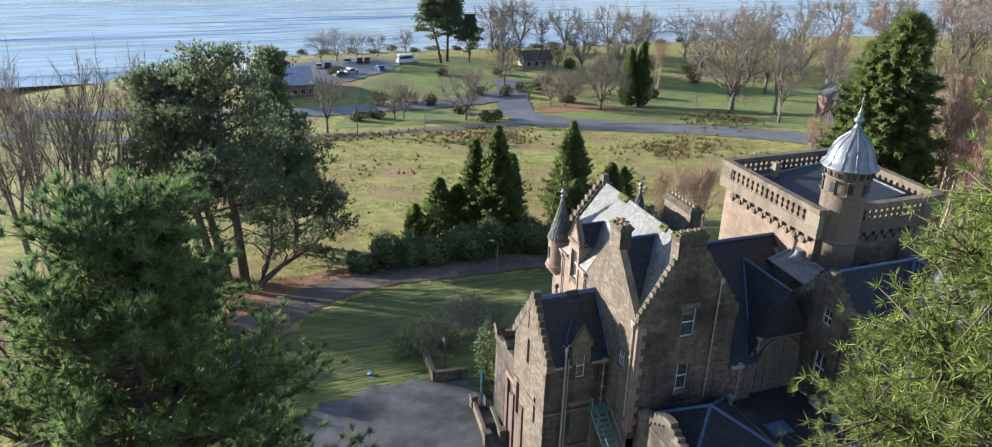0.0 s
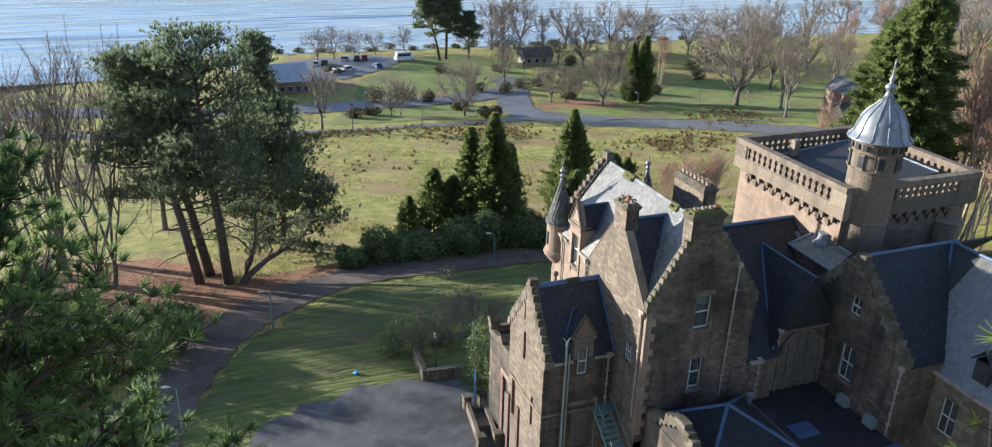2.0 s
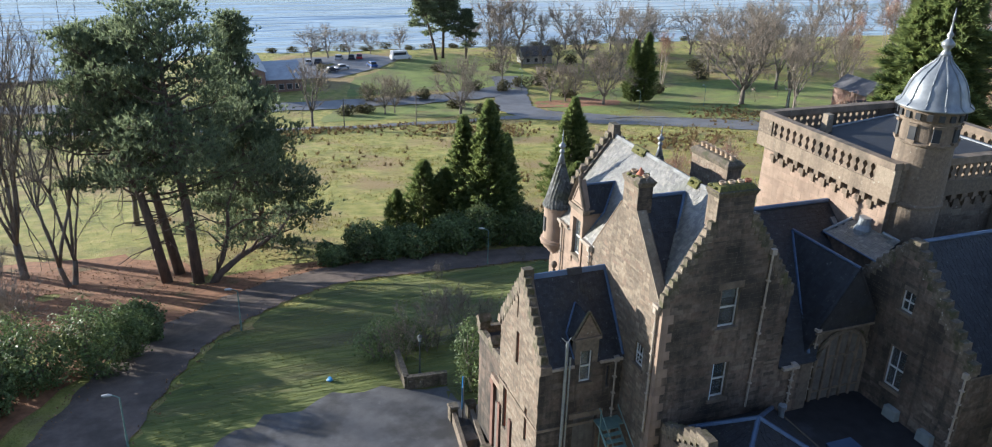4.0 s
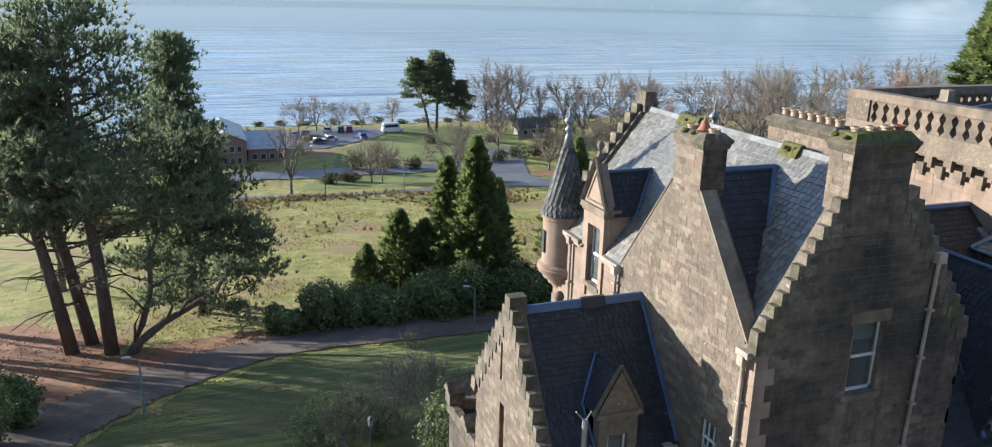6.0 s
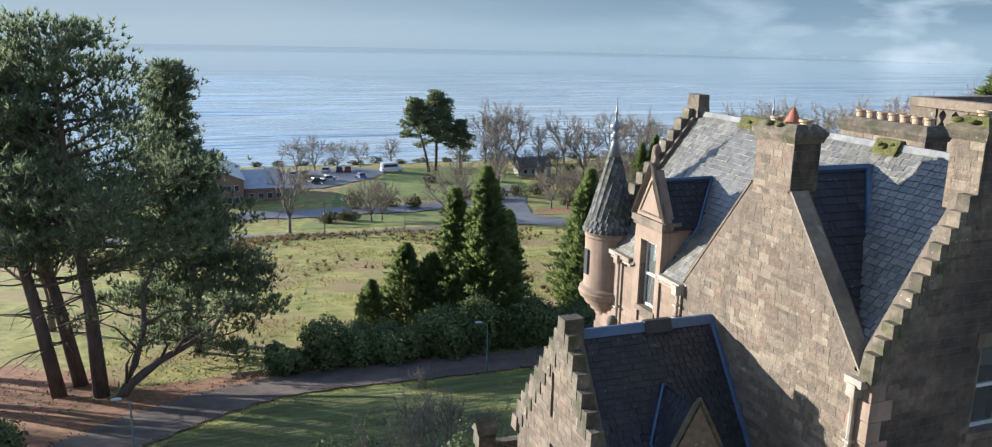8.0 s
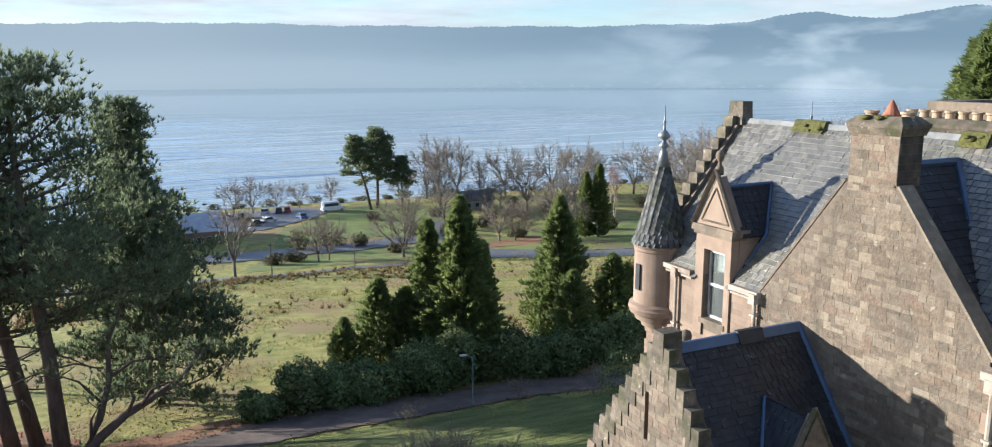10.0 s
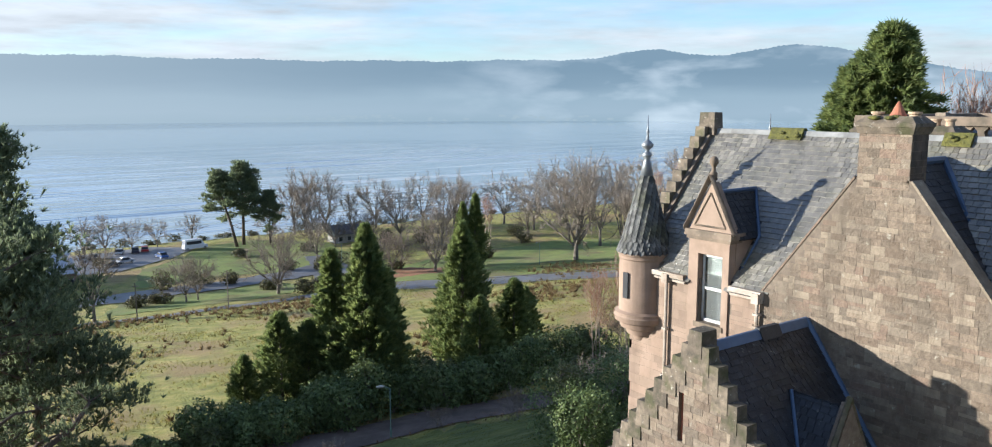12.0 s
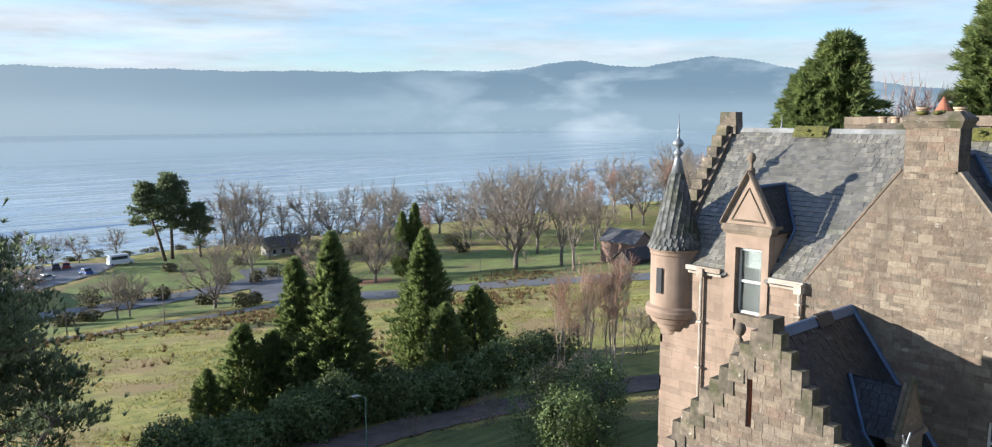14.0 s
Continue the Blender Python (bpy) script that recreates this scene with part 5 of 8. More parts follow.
for k, dx in enumerate((0.0, -1.15)):
    part("low_wall", Shape().hexa([(18.15 + dx, 44.9, -0.2), (18.4 + dx, 44.9, -0.2), (18.9 + dx, 49.0, -0.2), (18.65 + dx, 49.0, -0.2), (18.15 + dx, 44.9, 0.8), (18.4 + dx, 44.9, 0.8), (18.9 + dx, 49.0, 0.8), (18.65 + dx, 49.0, 0.8)]), STONE, entry)
    for x, y in ((18.27 + dx, 44.7), (18.8 + dx, 49.2)):
        part("pier", Shape().box(x - 0.26, x + 0.26, y - 0.26, y + 0.26, -0.2, 1.0).box(x - 0.32, x + 0.32, y - 0.32, y + 0.32, 1.0, 1.14, top=0.04), MOSSY, entry, "square mossy pier")
for k in range(5):
    part("step", Shape().box(17.3 + 0.06 * k, 18.3 + 0.06 * k, 46.2 + 0.42 * k, 46.62 + 0.42 * k, -0.1, 0.12 * (5 - k), top=0.01), TRIM, entry)

# ---- hall roof and the courtyard buildings ----
HY, HZ, HE, HS = 40.5, 16.0, 10.9, 34.3
hp = (HZ - HE) / (HY - HS)
hall_s = slope("roof", [(E, HS - 0.15, HE - 0.12), (30.6, HS - 0.15, HE - 0.12), (36.9, HY, HZ), (E, HY, HZ)])
slope("roof", [(32.6, 38.6, HZ - 1.9 * hp), (36.9, 38.6, HZ - 1.9 * hp), (36.9, HY, HZ - 0.01), (34.0, HY, HZ - 0.01)], thick=0.1)
tagged(hall_s, "dark brown slate roof of the hall in shade")
slope("roof", [(E, 46.7, HE), (36.9, 46.7, HE), (36.9, HY, HZ), (E, HY, HZ)])
hall_w = wall("wall_south", "y", HS, 0.5, -1, [(E, HE - 0.1), (30.6, HE - 0.1)], [], label="shaded stone courtyard wall")
wall("wall_north", "y", 46.6, -0.5, -5, [(E, HE), (36.9, HE)], [])
part("gable", Shape().prism([(HS, HE - 0.3), (46.6, HE - 0.3), (HY, HZ - 0.15)], 36.5, 36.88, "x"), MORTAR, mansion)
part("ridge_lead", Shape().tube([(E, HY, HZ + 0.03), (36.9, HY, HZ + 0.03)], 0.12, 6), LEAD, mansion, "lead ridge roll")
uh = Vector((0, HY - HS, HZ - HE))
lead_strip([(36.9, HY, HZ + 0.05), (36.9, 37.0, HZ - 3.5 * hp + 0.05)], 0.2)
part("skylight", Shape().hexa([(35.2, 38.6, HZ - 1.9 * hp), (35.5, 38.6, HZ - 1.9 * hp), (35.5, 39.7, HZ - 0.8 * hp), (35.2, 39.7, HZ - 0.8 * hp), (35.2, 38.55, HZ - 1.9 * hp + 0.1), (35.5, 38.55, HZ - 1.9 * hp + 0.1), (35.5, 39.65, HZ - 0.8 * hp + 0.1), (35.2, 39.65, HZ - 0.8 * hp + 0.1)]), LEAD_PALE, mansion, "small lead skylight")

# cross-wing with the big arched window
CX, CZ, CF, CE = 32.65, 15.1, 34.75, 12.0
ct = [(30.8, CE), (CX, CZ - 0.15), (34.5, CE)]
cross = wall("wall_south", "y", CF, 0.4, 5, ct, [], label="stone wall with a tall blocked gothic arch, black slates above")
part("slate_hanging", Shape().prism([(30.72, CE), (34.58, CE), (CX, CZ + 0.1)], CF - 0.16, CF - 0.02), DARK_SLATE, cross, "black slate-hung gable")
part("drip_mould", Shape().tube([(30.72, CF - 0.2, CE + 0.02), (34.2, CF - 0.2, CE + 0.02)], 0.06, 6), TRIM, cross)
arch_pts = [(31.15, 7.9)] + [(32.65 - 1.5 * math.cos(a), 10.0 + 1.8 * math.sin(a)) for a in np.linspace(0, math.pi, 15)] + [(34.15, 7.9)]
part("arch_infill", Shape().prism(arch_pts, CF - 0.05, CF - 0.01), BOARD, cross, "dull grey glazing of the tall arched window")
for k, u in enumerate((31.15, 31.75, 32.35, 32.95, 33.55, 34.15)):
    hgt = 10.0 + 1.8 * math.sqrt(max(0, 1 - ((u - 32.65) / 1.5) ** 2))
    if 0 < k < 5:
        part("mullion", Shape().box(u - 0.055, u + 0.055, CF - 0.16, CF - 0.04, 7.9, hgt - 0.05), TRIM, cross)
    if k < 5:
        low = 9.55 + (0.55 if 0 < k < 4 else 0.0)
        head = [(u + 0.3 - 0.3 * math.cos(a), CF - 0.11, low + 0.45 * math.sin(a) ** 0.8) for a in np.linspace(0.02, math.pi - 0.02, 9)]
        part("lancet_head", Shape().tube(head, 0.045, 5), TRIM, cross)
part("transom", Shape().box(31.2, 34.1, CF - 0.13, CF - 0.04, 8.6, 8.68), TRIM, cross)
part("arch_moulding", Shape().tube([(u, CF - 0.08, z) for u, z in arch_pts], 0.10, 6), TRIM, cross)
part("hood_mould", Shape().tube([(32.65 - 1.68 * math.cos(a), CF - 0.12, 10.0 + 1.98 * math.sin(a)) for a in np.linspace(0.1, math.pi - 0.1, 15)], 0.06, 6), MOSSY, cross)
cp = (CZ - CE) / (CX - 30.8)
xl = CX - (CZ - 11.1) / cp
cl = slope("roof", [(xl, CF - 0.2, 11.1), (xl, 39.4, 11.1), (CX, 39.4, CZ), (CX, CF - 0.2, CZ)], thick=0.08)
tagged(cl, "dark slate slope of the cross-wing")
slope("roof", [(34.6, CF - 0.2, CE - 0.1), (34.6, 39.4, CE - 0.1), (CX, 39.4, CZ), (CX, CF - 0.2, CZ)], thick=0.08)
uc = Vector((CX - xl, 0, CZ - 11.1))


def cross_cover(u, v):
    return 11.1 + v * uc.z / uc.length > HZ - (HY - (CF - 0.2 + u)) * hp - 0.05


lead_strip([(CX, CF - 0.15, CZ + 0.04), (CX, 39.4, CZ + 0.04)], 0.14)
lead_strip([(30.4, 34.45, 11.1), (31.5, 37.0, 13.17), (CX, 39.4, CZ)], 0.16)
part("gutter", Shape().box(E + 0.1, 29.6, HS - 0.32, HS - 0.12, HE - 0.2, HE - 0.06), GUTTER, mansion, "cream gutter")
downpipe([(29.4, HS - 0.12, HE - 0.2), (29.4, HS - 0.12, 8.5)], 0.045, GUTTER)
downpipe([(30.9, CF - 0.12, CE), (30.9, CF - 0.12, 8.3)], 0.045, GUTTER)

# low slated roof between the cross-wing and the tower
LR = [(34.4, 35.4, 14.84), (34.4, 39.1, 14.92), (35.78, 38.6, 15.76), (35.78, 35.6, 15.62)]
lr = slope("roof", LR, SLATE_BED, 0.1)
tagged(lr, "low pale slate roof edged with lead")
part("wall_infill", Shape().box(34.55, 36.2, 35.35, 39.0, 8, 14.78), STAINED_SHADE, mansion)
part("lead_hood", Shape().lathe([(0.52, 15.2), (0.48, 15.55), (0.34, 15.8), (0.30, 16.1), (0.33, 16.12), (0.33, 16.18), (0.2, 16.2)], 35.55, 37.65, 14), LEAD_PALE, mansion, "round lead ventilator")
lead_strip([(35.78, 38.6, 15.8), (35.78, 35.6, 15.66)], 0.16, LEAD_PALE)
lead_strip([(34.4, 39.1, 14.96), (35.78, 38.6, 15.8)], 0.16, LEAD_PALE)
lead_strip([(34.38, 39.1, 14.94), (34.38, 35.4, 14.86)], 0.08, LEAD)

# east block with the gable facing the courtyard
BX, BY, BS, BZ, BE = 34.2, 33.4, 29.2, 16.7, 12.4
b_top = [(BS, BE + 0.1), (BY, BZ + 0.05), (37.4, BE + 0.2)]
b_open = [(32.35, 33.33, 9.43, 11.5), (32.66, 33.38, 13.4, 14.44)]
block_w = wall("wall_west", "x", BX, 0.5, -1, b_top, b_open, label="shaded brown stone gable of the courtyard")
courses(block_w, "x", BX, -1, 7.5, b_top, b_open, (32.5, 12), 0.30, (0.35, 0.9), 0.012, STAINED_SHADE, limit=120, seed=21)
sash("window", "x", BX, -1, *b_open[0], depth=0.12, panes=(2, 2), label="white four-pane sash window")
sash("window", "x", BX, -1, *b_open[1], depth=0.12, panes=(2, 2), label="small white sash window")
b_s = slope("roof", [(BX + 0.45, BS - 0.12, BE - 0.12), (41.0, BS - 0.12, BE - 0.12), (41.0, BY, BZ), (BX + 0.45, BY, BZ)])
tagged(b_s, "dark blue-grey slate roof in shade")
slope("roof", [(BX + 0.45, 37.5, BE), (44.0, 37.5, BE), (44.0, BY, BZ), (BX + 0.45, BY, BZ)])
ub = Vector((0, BY - BS + 0.12, BZ - BE + 0.12))
steps_up("x", BX, 0.45, (BS - 0.05, BE + 0.05), (BY, BZ + 0.05), 13, over=0.03, cap=0.26)
steps_up("x", BX, 0.45, (37.4, BE + 0.05), (BY, BZ + 0.05), 13, over=0.03, cap=0.26)
lead_strip([(BX + 0.5, BY, BZ + 0.05), (41.0, BY, BZ + 0.05)], 0.2)
block_s = wall("wall_south", "y", BS - 0.06, 0.5, -1, [(BX + 0.03, BE - 0.2), (36.9, BE - 0.2)], [], label="shaded stone return wall")
courses(block_s, "y", BS - 0.06, -1, 6.0, [(BX + 0.03, BE - 0.25), (36.5, BE - 0.25)], [], (35, 10), 0.25, (0.25, 0.7), 0.012, STAINED_SHADE, limit=20, seed=29)
downpipe([(BX - 0.08, BS + 0.08, 12.2), (BX - 0.08, BS + 0.08, 8.2)], 0.05, GUTTER)

# south range with the slated dormer
DX, DRX, DZ, DE, DS = 36.5, 40.6, 16.7, 11.9, 6.0
south_range_open = [(27.45, 28.4, 8.65, 10.7), (21.5, 22.5, 8.6, 10.7)]
range_w = wall("wall_west", "x", DX, 0.5, -1, [(DS, DE), (BS + 0.5, DE)], south_range_open, label="pale brown stone wall of the south range")
courses(range_w, "x", DX, -1, 6.0, [(18, DE), (BS + 0.4, DE)], south_range_open, (27, 10), 0.31, (0.35, 0.9), 0.016, STONE, limit=60, seed=31)
for o in south_range_open:
    sash("window", "x", DX, -1, *o, depth=0.12, panes=(2, 2), label="white sash window")
d_w = slope("roof", [(DX - 0.15, DS, DE - 0.12), (DX - 0.15, BS + 0.3, DE - 0.12), (DRX, BY, DZ), (DRX, DS, DZ)])
tagged(d_w, "grey slate roof of the south range")
slope("roof", [(DRX + 4.2, DS, DE), (DRX + 4.2, BY, DE), (DRX, BY, DZ), (DRX, DS, DZ)])
wall("wall_east", "x", DRX + 4.1, -0.5, -1, [(DS, DE), (37.4, DE)], [], STONE)
part("gable", Shape().prism([(DX, -1), (DRX + 4.1, -1), (DRX + 4.1, DE), (DRX, DZ), (DX, DE)], DS, DS + 0.4), STONE, mansion)
lead_strip([(DX - 0.1, BS + 0.25, DE), (DRX, BY, DZ + 0.06)], 0.22)
lead_strip([(DRX, BY, DZ + 0.05), (DRX, DS, DZ + 0.05)], 0.2)
part("skylight", Shape().hexa([(39.0, 27.6, 14.95), (39.5, 27.6, 15.52), (39.5, 28.6, 15.52), (39.0, 28.6, 14.95), (38.95, 27.6, 15.05), (39.45, 27.6, 15.62), (39.45, 28.6, 15.62), (38.95, 28.6, 15.05)]), LEAD_PALE, mansion, "pale roof light")
ud = Vector((DRX - DX + 0.15, 0, DZ - DE + 0.12))
rd = part("dormer", Shape().box(DX + 0.3, DX + 1.9, 26.6, 27.5, 12.0, 13.5), DARK_SLATE, mansion, "slate-hung dormer with an open window")
part("window_frame", Shape().box(DX + 0.26, DX + 0.3, 26.66, 27.44, 12.4, 13.45), UNLIT_INSIDE, rd)
for sg in (-1, 1):
    part("dormer_roof", Shape().hexa([(DX + 0.1, 27.05, 14.1), (DX + 2.6, 27.05, 14.1), (DX + 2.6, 27.05 + sg * 0.62, 13.4), (DX + 0.1, 27.05 + sg * 0.62, 13.4), (DX + 0.1, 27.05, 14.2), (DX + 2.6, 27.05, 14.2), (DX + 2.6, 27.05 + sg * 0.62, 13.5), (DX + 0.1, 27.05 + sg * 0.62, 13.5)]), DARK_SLATE, rd)
part("gutter", Shape().box(DX - 0.3, DX - 0.1, 18, BS + 0.3, DE - 0.2, DE - 0.06), GUTTER, mansion, "cream gutter")
downpipe([(DX - 0.12, 25.8, DE - 0.2), (DX - 0.12, 24.9, 8), (DX - 0.12, 24.9, 4)], 0.05, GUTTER)

# pavilion with the pyramid roof, and the flat roof beside it
PX0, PX1, PY0, PY1, PZ, PA = 23.2, 28.6, 29.3, 34.2, 8.6, (25.9, 32.0, 10.15)
part("wall_pavilion", Shape().box(22.7, 28.8, 28.6, 34.3, -1, 8.55), STONE, mansion, "stone pavilion walls")
corners = [(PX0, PY1, PZ), (PX0, PY0, PZ), (PX1, PY0, PZ), (PX1, PY1, PZ)]
for i in range(4):
    a, b = corners[i], corners[(i + 1) % 4]
    s = Shape()
    s.face(a, b, PA)
    r = part("roof", s, DARK_SLATE, mansion, "dark slate pyramid roof with lead hips")
    sa = Vector(b) - Vector(a)
    mid = (Vector(a) + Vector(b)) / 2
    upv = Vector(PA) - mid
    upv -= upv.project(sa)
    ua = (Vector(PA) - Vector(a)).dot(sa.normalized())
    hgt = upv.length
    slates(r, a, sa, upv, sa.length, hgt, lambda u, v: ua * v / hgt + 0.05 < u < sa.length - (sa.length - ua) * v / hgt - 0.05, DARK_SLATE, seed=40 + i, wide=0.28, gauge=0.2)
    lead_strip([a, PA], 0.22, LEAD)
pw = part("parapet", Shape().box(22.55, 22.95, 28.4, 34.2, -1, 8.9), STAINED_SHADE, mansion, "stepped stone parapet with pale coping")
steps_up("x", 22.55, 0.4, (28.4, 8.8), (31.2, 10.3), 7, owner=pw)
steps_up("x", 22.55, 0.4, (34.1, 8.8), (31.3, 10.3), 7, owner=pw)
part("gable", Shape().prism([(28.4, 8.8), (34.1, 8.8), (31.25, 10.3)], 22.6, 22.9, "x"), STAINED_SHADE, pw)
part("flat_roof", Shape().box(28.8, 34.2, 28.3, 34.74, -1, 8.1), FELT, mansion, "wet black felt flat roof")
part("kerb", Shape().box(28.75, 34.2, 28.2, 28.45, 8.1, 8.3), LEAD, mansion)
part("roof_light", Shape().box(29.6, 31.0, 30.5, 31.6, 8.1, 8.22), LEAD, mansion, "low grey roof hatch")
part("vent", Shape().lathe([(0.14, 8.3), (0.14, 9.2), (0.2, 9.22), (0.2, 9.4), (0.1, 9.45)], 28.35, 33.3, 10), LEAD_PALE, mansion, "pale roof vent")
for y in (31.9, 29.9):
    part("air_unit", Shape().box(33.8, 34.15, y, y + 0.75, 8.15, 8.7, top=0.02), BLIND, mansion, "white box unit by the wall")

# ---- the square tower ----
TX0, TX1, TY0, TY1, TZ = 35.3, 45.3, 36.3, 46.5, 19.4
tower = thing("tower", "square sandstone tower with a pierced parapet and corbels", "tower", (40.3, 41.4, 0))
inset = 0.35
body = part("wall", Shape().box(TX0 + inset, TX1 - inset, TY0 + inset, TY1 - inset, -6, 17.6), MORTAR, tower, "sunlit square stone tower walls")


def tower_courses(**kw):
    courses(body, "x", TX0 + inset, -1, 8.0, [(TY0 + inset, 17.2), (TY1 - inset, 17.2)], [], (43, 15), 0.33, (0.4, 1.0), 0.015, PINK, limit=150, seed=51)
    courses(body, "y", TY0 + inset, -1, 9.0, [(TX0 + inset, 17.2), (TX1 - inset, 17.2)], [(39.7, 40.5, 13.2, 15.0)], (40, 15), 0.33, (0.4, 1.0), 0.015, STONE, limit=0, seed=52)


tower_courses()
part("roof_deck", Shape().box(TX0 + 0.5, TX1 - 0.5, TY0 + 0.5, TY1 - 0.5, 17.6, 18.1), LEAD, tower)
plat = Shape().hexa([(TX0 + 1.3, TY0 + 1.3, 18.0), (TX1 - 1.3, TY0 + 1.3, 18.0), (TX1 - 1.3, TY1 - 1.3, 18.0), (TX0 + 1.3, TY1 - 1.3, 18.0), (TX0 + 1.6, TY0 + 1.6, 18.3), (TX1 - 1.6, TY0 + 1.6, 19.0), (TX1 - 1.6, TY1 - 1.6, 19.0), (TX0 + 1.6, TY1 - 1.6, 18.3)])
part("platform", plat, DARK_SLATE, tower, "low slated platform roof")
part("platform_edge", Shape().tube([(TX1 - 1.6, TY0 + 1.6, 19.0), (TX1 - 1.6, TY1 - 1.6, 19.0), (TX0 + 1.6, TY1 - 1.6, 18.32)], 0.09, 5), LEAD_PALE, tower)
sides = (("x", TX0, 1, TY0, TY1), ("x", TX1, -1, TY0, TY1), ("y", TY0, 1, TX0, TX1), ("y", TY1, -1, TX0, TX1))


def span_box(axis, f, inward, u0, u1, d0, d1, z0, z1, shape=None, top=0.0):
    s = shape or Shape()
    p, q = sorted((f + inward * d0, f + inward * d1))
    return s.box(*((p, q, u0, u1) if axis == "x" else (u0, u1, p, q)), z0, z1, top)


hole, gap = 0.34, 0.24
for axis, f, inward, u0, u1 in sides:
    if axis == "y":
        u0, u1 = u0 + 0.42, u1 - 0.42
    par = part("parapet", span_box(axis, f, inward, u0, u1, 0, 0.4, 17.45, 18.2), STONE, tower, "projecting stone parapet pierced by hourglass openings")
    part("coping", span_box(axis, f, inward, u0, u1, -0.08, 0.48, 19.07, 19.4, top=0.03), TRIM, par)
    for a, b in ((u0, u0 + 1.15), (u1 - 1.15, u1)):
        part("pier", span_box(axis, f, inward, a, b, 0, 0.4, 18.2, 19.07), STONE, par)
    n = 15
    pitch_u = (u1 - u0 - 2.3) / n
    for i in range(n + 1):
        c = u0 + 1.15 + pitch_u * i
        s = Shape()
        w = pitch_u
        prof = [(-0.5, 18.2), (-0.5, 18.24), (-0.24, 18.38), (-0.24, 18.44), (-0.42, 18.62), (-0.24, 18.8), (-0.24, 18.88), (-0.5, 19.02), (-0.5, 19.07)]
        outline = [(c + u * w * 0.95, z) for u, z in prof] + [(c - u * w * 0.95, z) for u, z in reversed(prof)]
        lo, hi = sorted((f + inward * 0.06, f + inward * 0.34))
        part("baluster", s.prism(outline, lo, hi, axis), TRIM, par)
    for row, zc in enumerate((17.28, 16.92)):
        k = 10
        for i in range(k):
            u = u0 + 0.9 + (u1 - u0 - 1.8) * (i + 0.5 * row) / k
            part("corbel", span_box(axis, f, inward, u - 0.17, u + 0.17, 0.05 + 0.1 * row, 0.4, zc - 0.1, zc + 0.2), TRIM, par)
            part("corbel_foot", span_box(axis, f, inward, u - 0.09, u + 0.09, 0.14 + 0.1 * row, 0.4, zc - 0.28, zc - 0.1), TRIM, par)
    part("corbel_table", span_box(axis, f, inward, u0 + 0.1, u1 - 0.1, 0.16, 0.4, 17.36, 17.45), TRIM, par)
st = part("stair_turret", Shape().lathe([(1.32, 8), (1.32, 17.2), (1.4, 17.26), (1.4, 17.36), (1.32, 17.42), (1.30, 20.25), (1.40, 20.3), (1.40, 20.4), (1.32, 20.45), (1.32, 21.45), (1.40, 21.5), (1.44, 21.95), (1.5, 22.05)], 37.25, 36.75, 40), STONE, tower, "round stone stair turret")
# near-black blocks paint the shade within the turret's windows
for i in range(18):
    a = math.tau * i / 18
    x, y = 37.25 + 1.33 * math.cos(a), 36.75 + 1.33 * math.sin(a)
    s = Shape().lathe([(0.17, 21.55), (0.17, 21.85)], 37.25 + 1.38 * math.cos(a), 36.75 + 1.38 * math.sin(a), 4, a + math.pi / 4)
    part("loop_window", s, UNLIT_INSIDE, st)
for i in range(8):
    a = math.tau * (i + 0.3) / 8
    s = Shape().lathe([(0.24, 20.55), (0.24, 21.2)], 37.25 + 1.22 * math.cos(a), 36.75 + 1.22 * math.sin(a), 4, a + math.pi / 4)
    part("square_window", s, UNLIT_INSIDE, st)
    for z0, z1 in ((20.42, 20.55), (21.2, 21.32)):
        part("window_surround", Shape().lathe([(0.30, z0), (0.30, z1)], 37.25 + 1.24 * math.cos(a), 36.75 + 1.24 * math.sin(a), 4, a + math.pi / 4), TRIM, st)
dome_prof = [(1.72, 22.02), (1.70, 22.1), (1.52, 22.22), (1.40, 22.5), (1.30, 22.85), (1.12, 23.25), (0.85, 23.62), (0.55, 23.9), (0.34, 24.12), (0.26, 24.35)]
part("dome", Shape().lathe(dome_prof, 37.25, 36.75, 24), LEAD_PALE, tower, "bell-shaped grey lead dome", smooth=True)
for i in range(12):
    a = math.tau * i / 12
    part("lead_roll", Shape().tube([(37.25 + (r + 0.01) * math.cos(a), 36.75 + (r + 0.01) * math.sin(a), z) for r, z in dome_prof[1:]], 0.04, 5), LEAD_PALE, tower)
part("finial", Shape().lathe([(0.26, 24.3), (0.2, 24.5), (0.12, 24.62), (0.28, 24.8), (0.3, 24.92), (0.16, 25.06), (0.08, 25.15), (0.16, 25.3), (0.07, 25.42), (0.035, 25.9), (0.06, 25.98), (0.012, 26.5)], 37.25, 36.75, 14), LEAD_PALE, tower, "tall lead finial with ball", smooth=True)
part("chimney", Shape().box(38.2, 38.7, 44.3, 44.8, 18.0, 19.5, top=0.05), STONE, tower, "small stone stack on the tower roof")
part("window", Shape().box(39.7, 40.5, TY0 + inset - 0.02, TY0 + inset, 13.2, 15.0), UNLIT_INSIDE, tower)
for i, u in enumerate((43.6,)):
    part("bartizan", Shape().lathe([(0.2, 13.4), (0.7, 14.2), (0.8, 14.4), (0.8, 16.4), (0.9, 16.5)], u, TY0 + 0.1, 18), STONE, tower, "small round corner turret")

# stones and slates of the remaining slopes and walls
courses(wing_w, "x", AX, -1, 4.0, wing_top, wing_open, (39.6, 12.5), 0.18, (0.18, 0.5), 0.016, STONE, seed=11)
courses(wing_s, "y", AS, -1, 3.0, [(AX, AEZ), (W, AEZ)], wing_s_open + [(19.5, 20.66, 11.0, 13)], (19, 10), 0.30, (0.35, 0.9), 0.012, STAINED_SHADE, limit=80, seed=13)
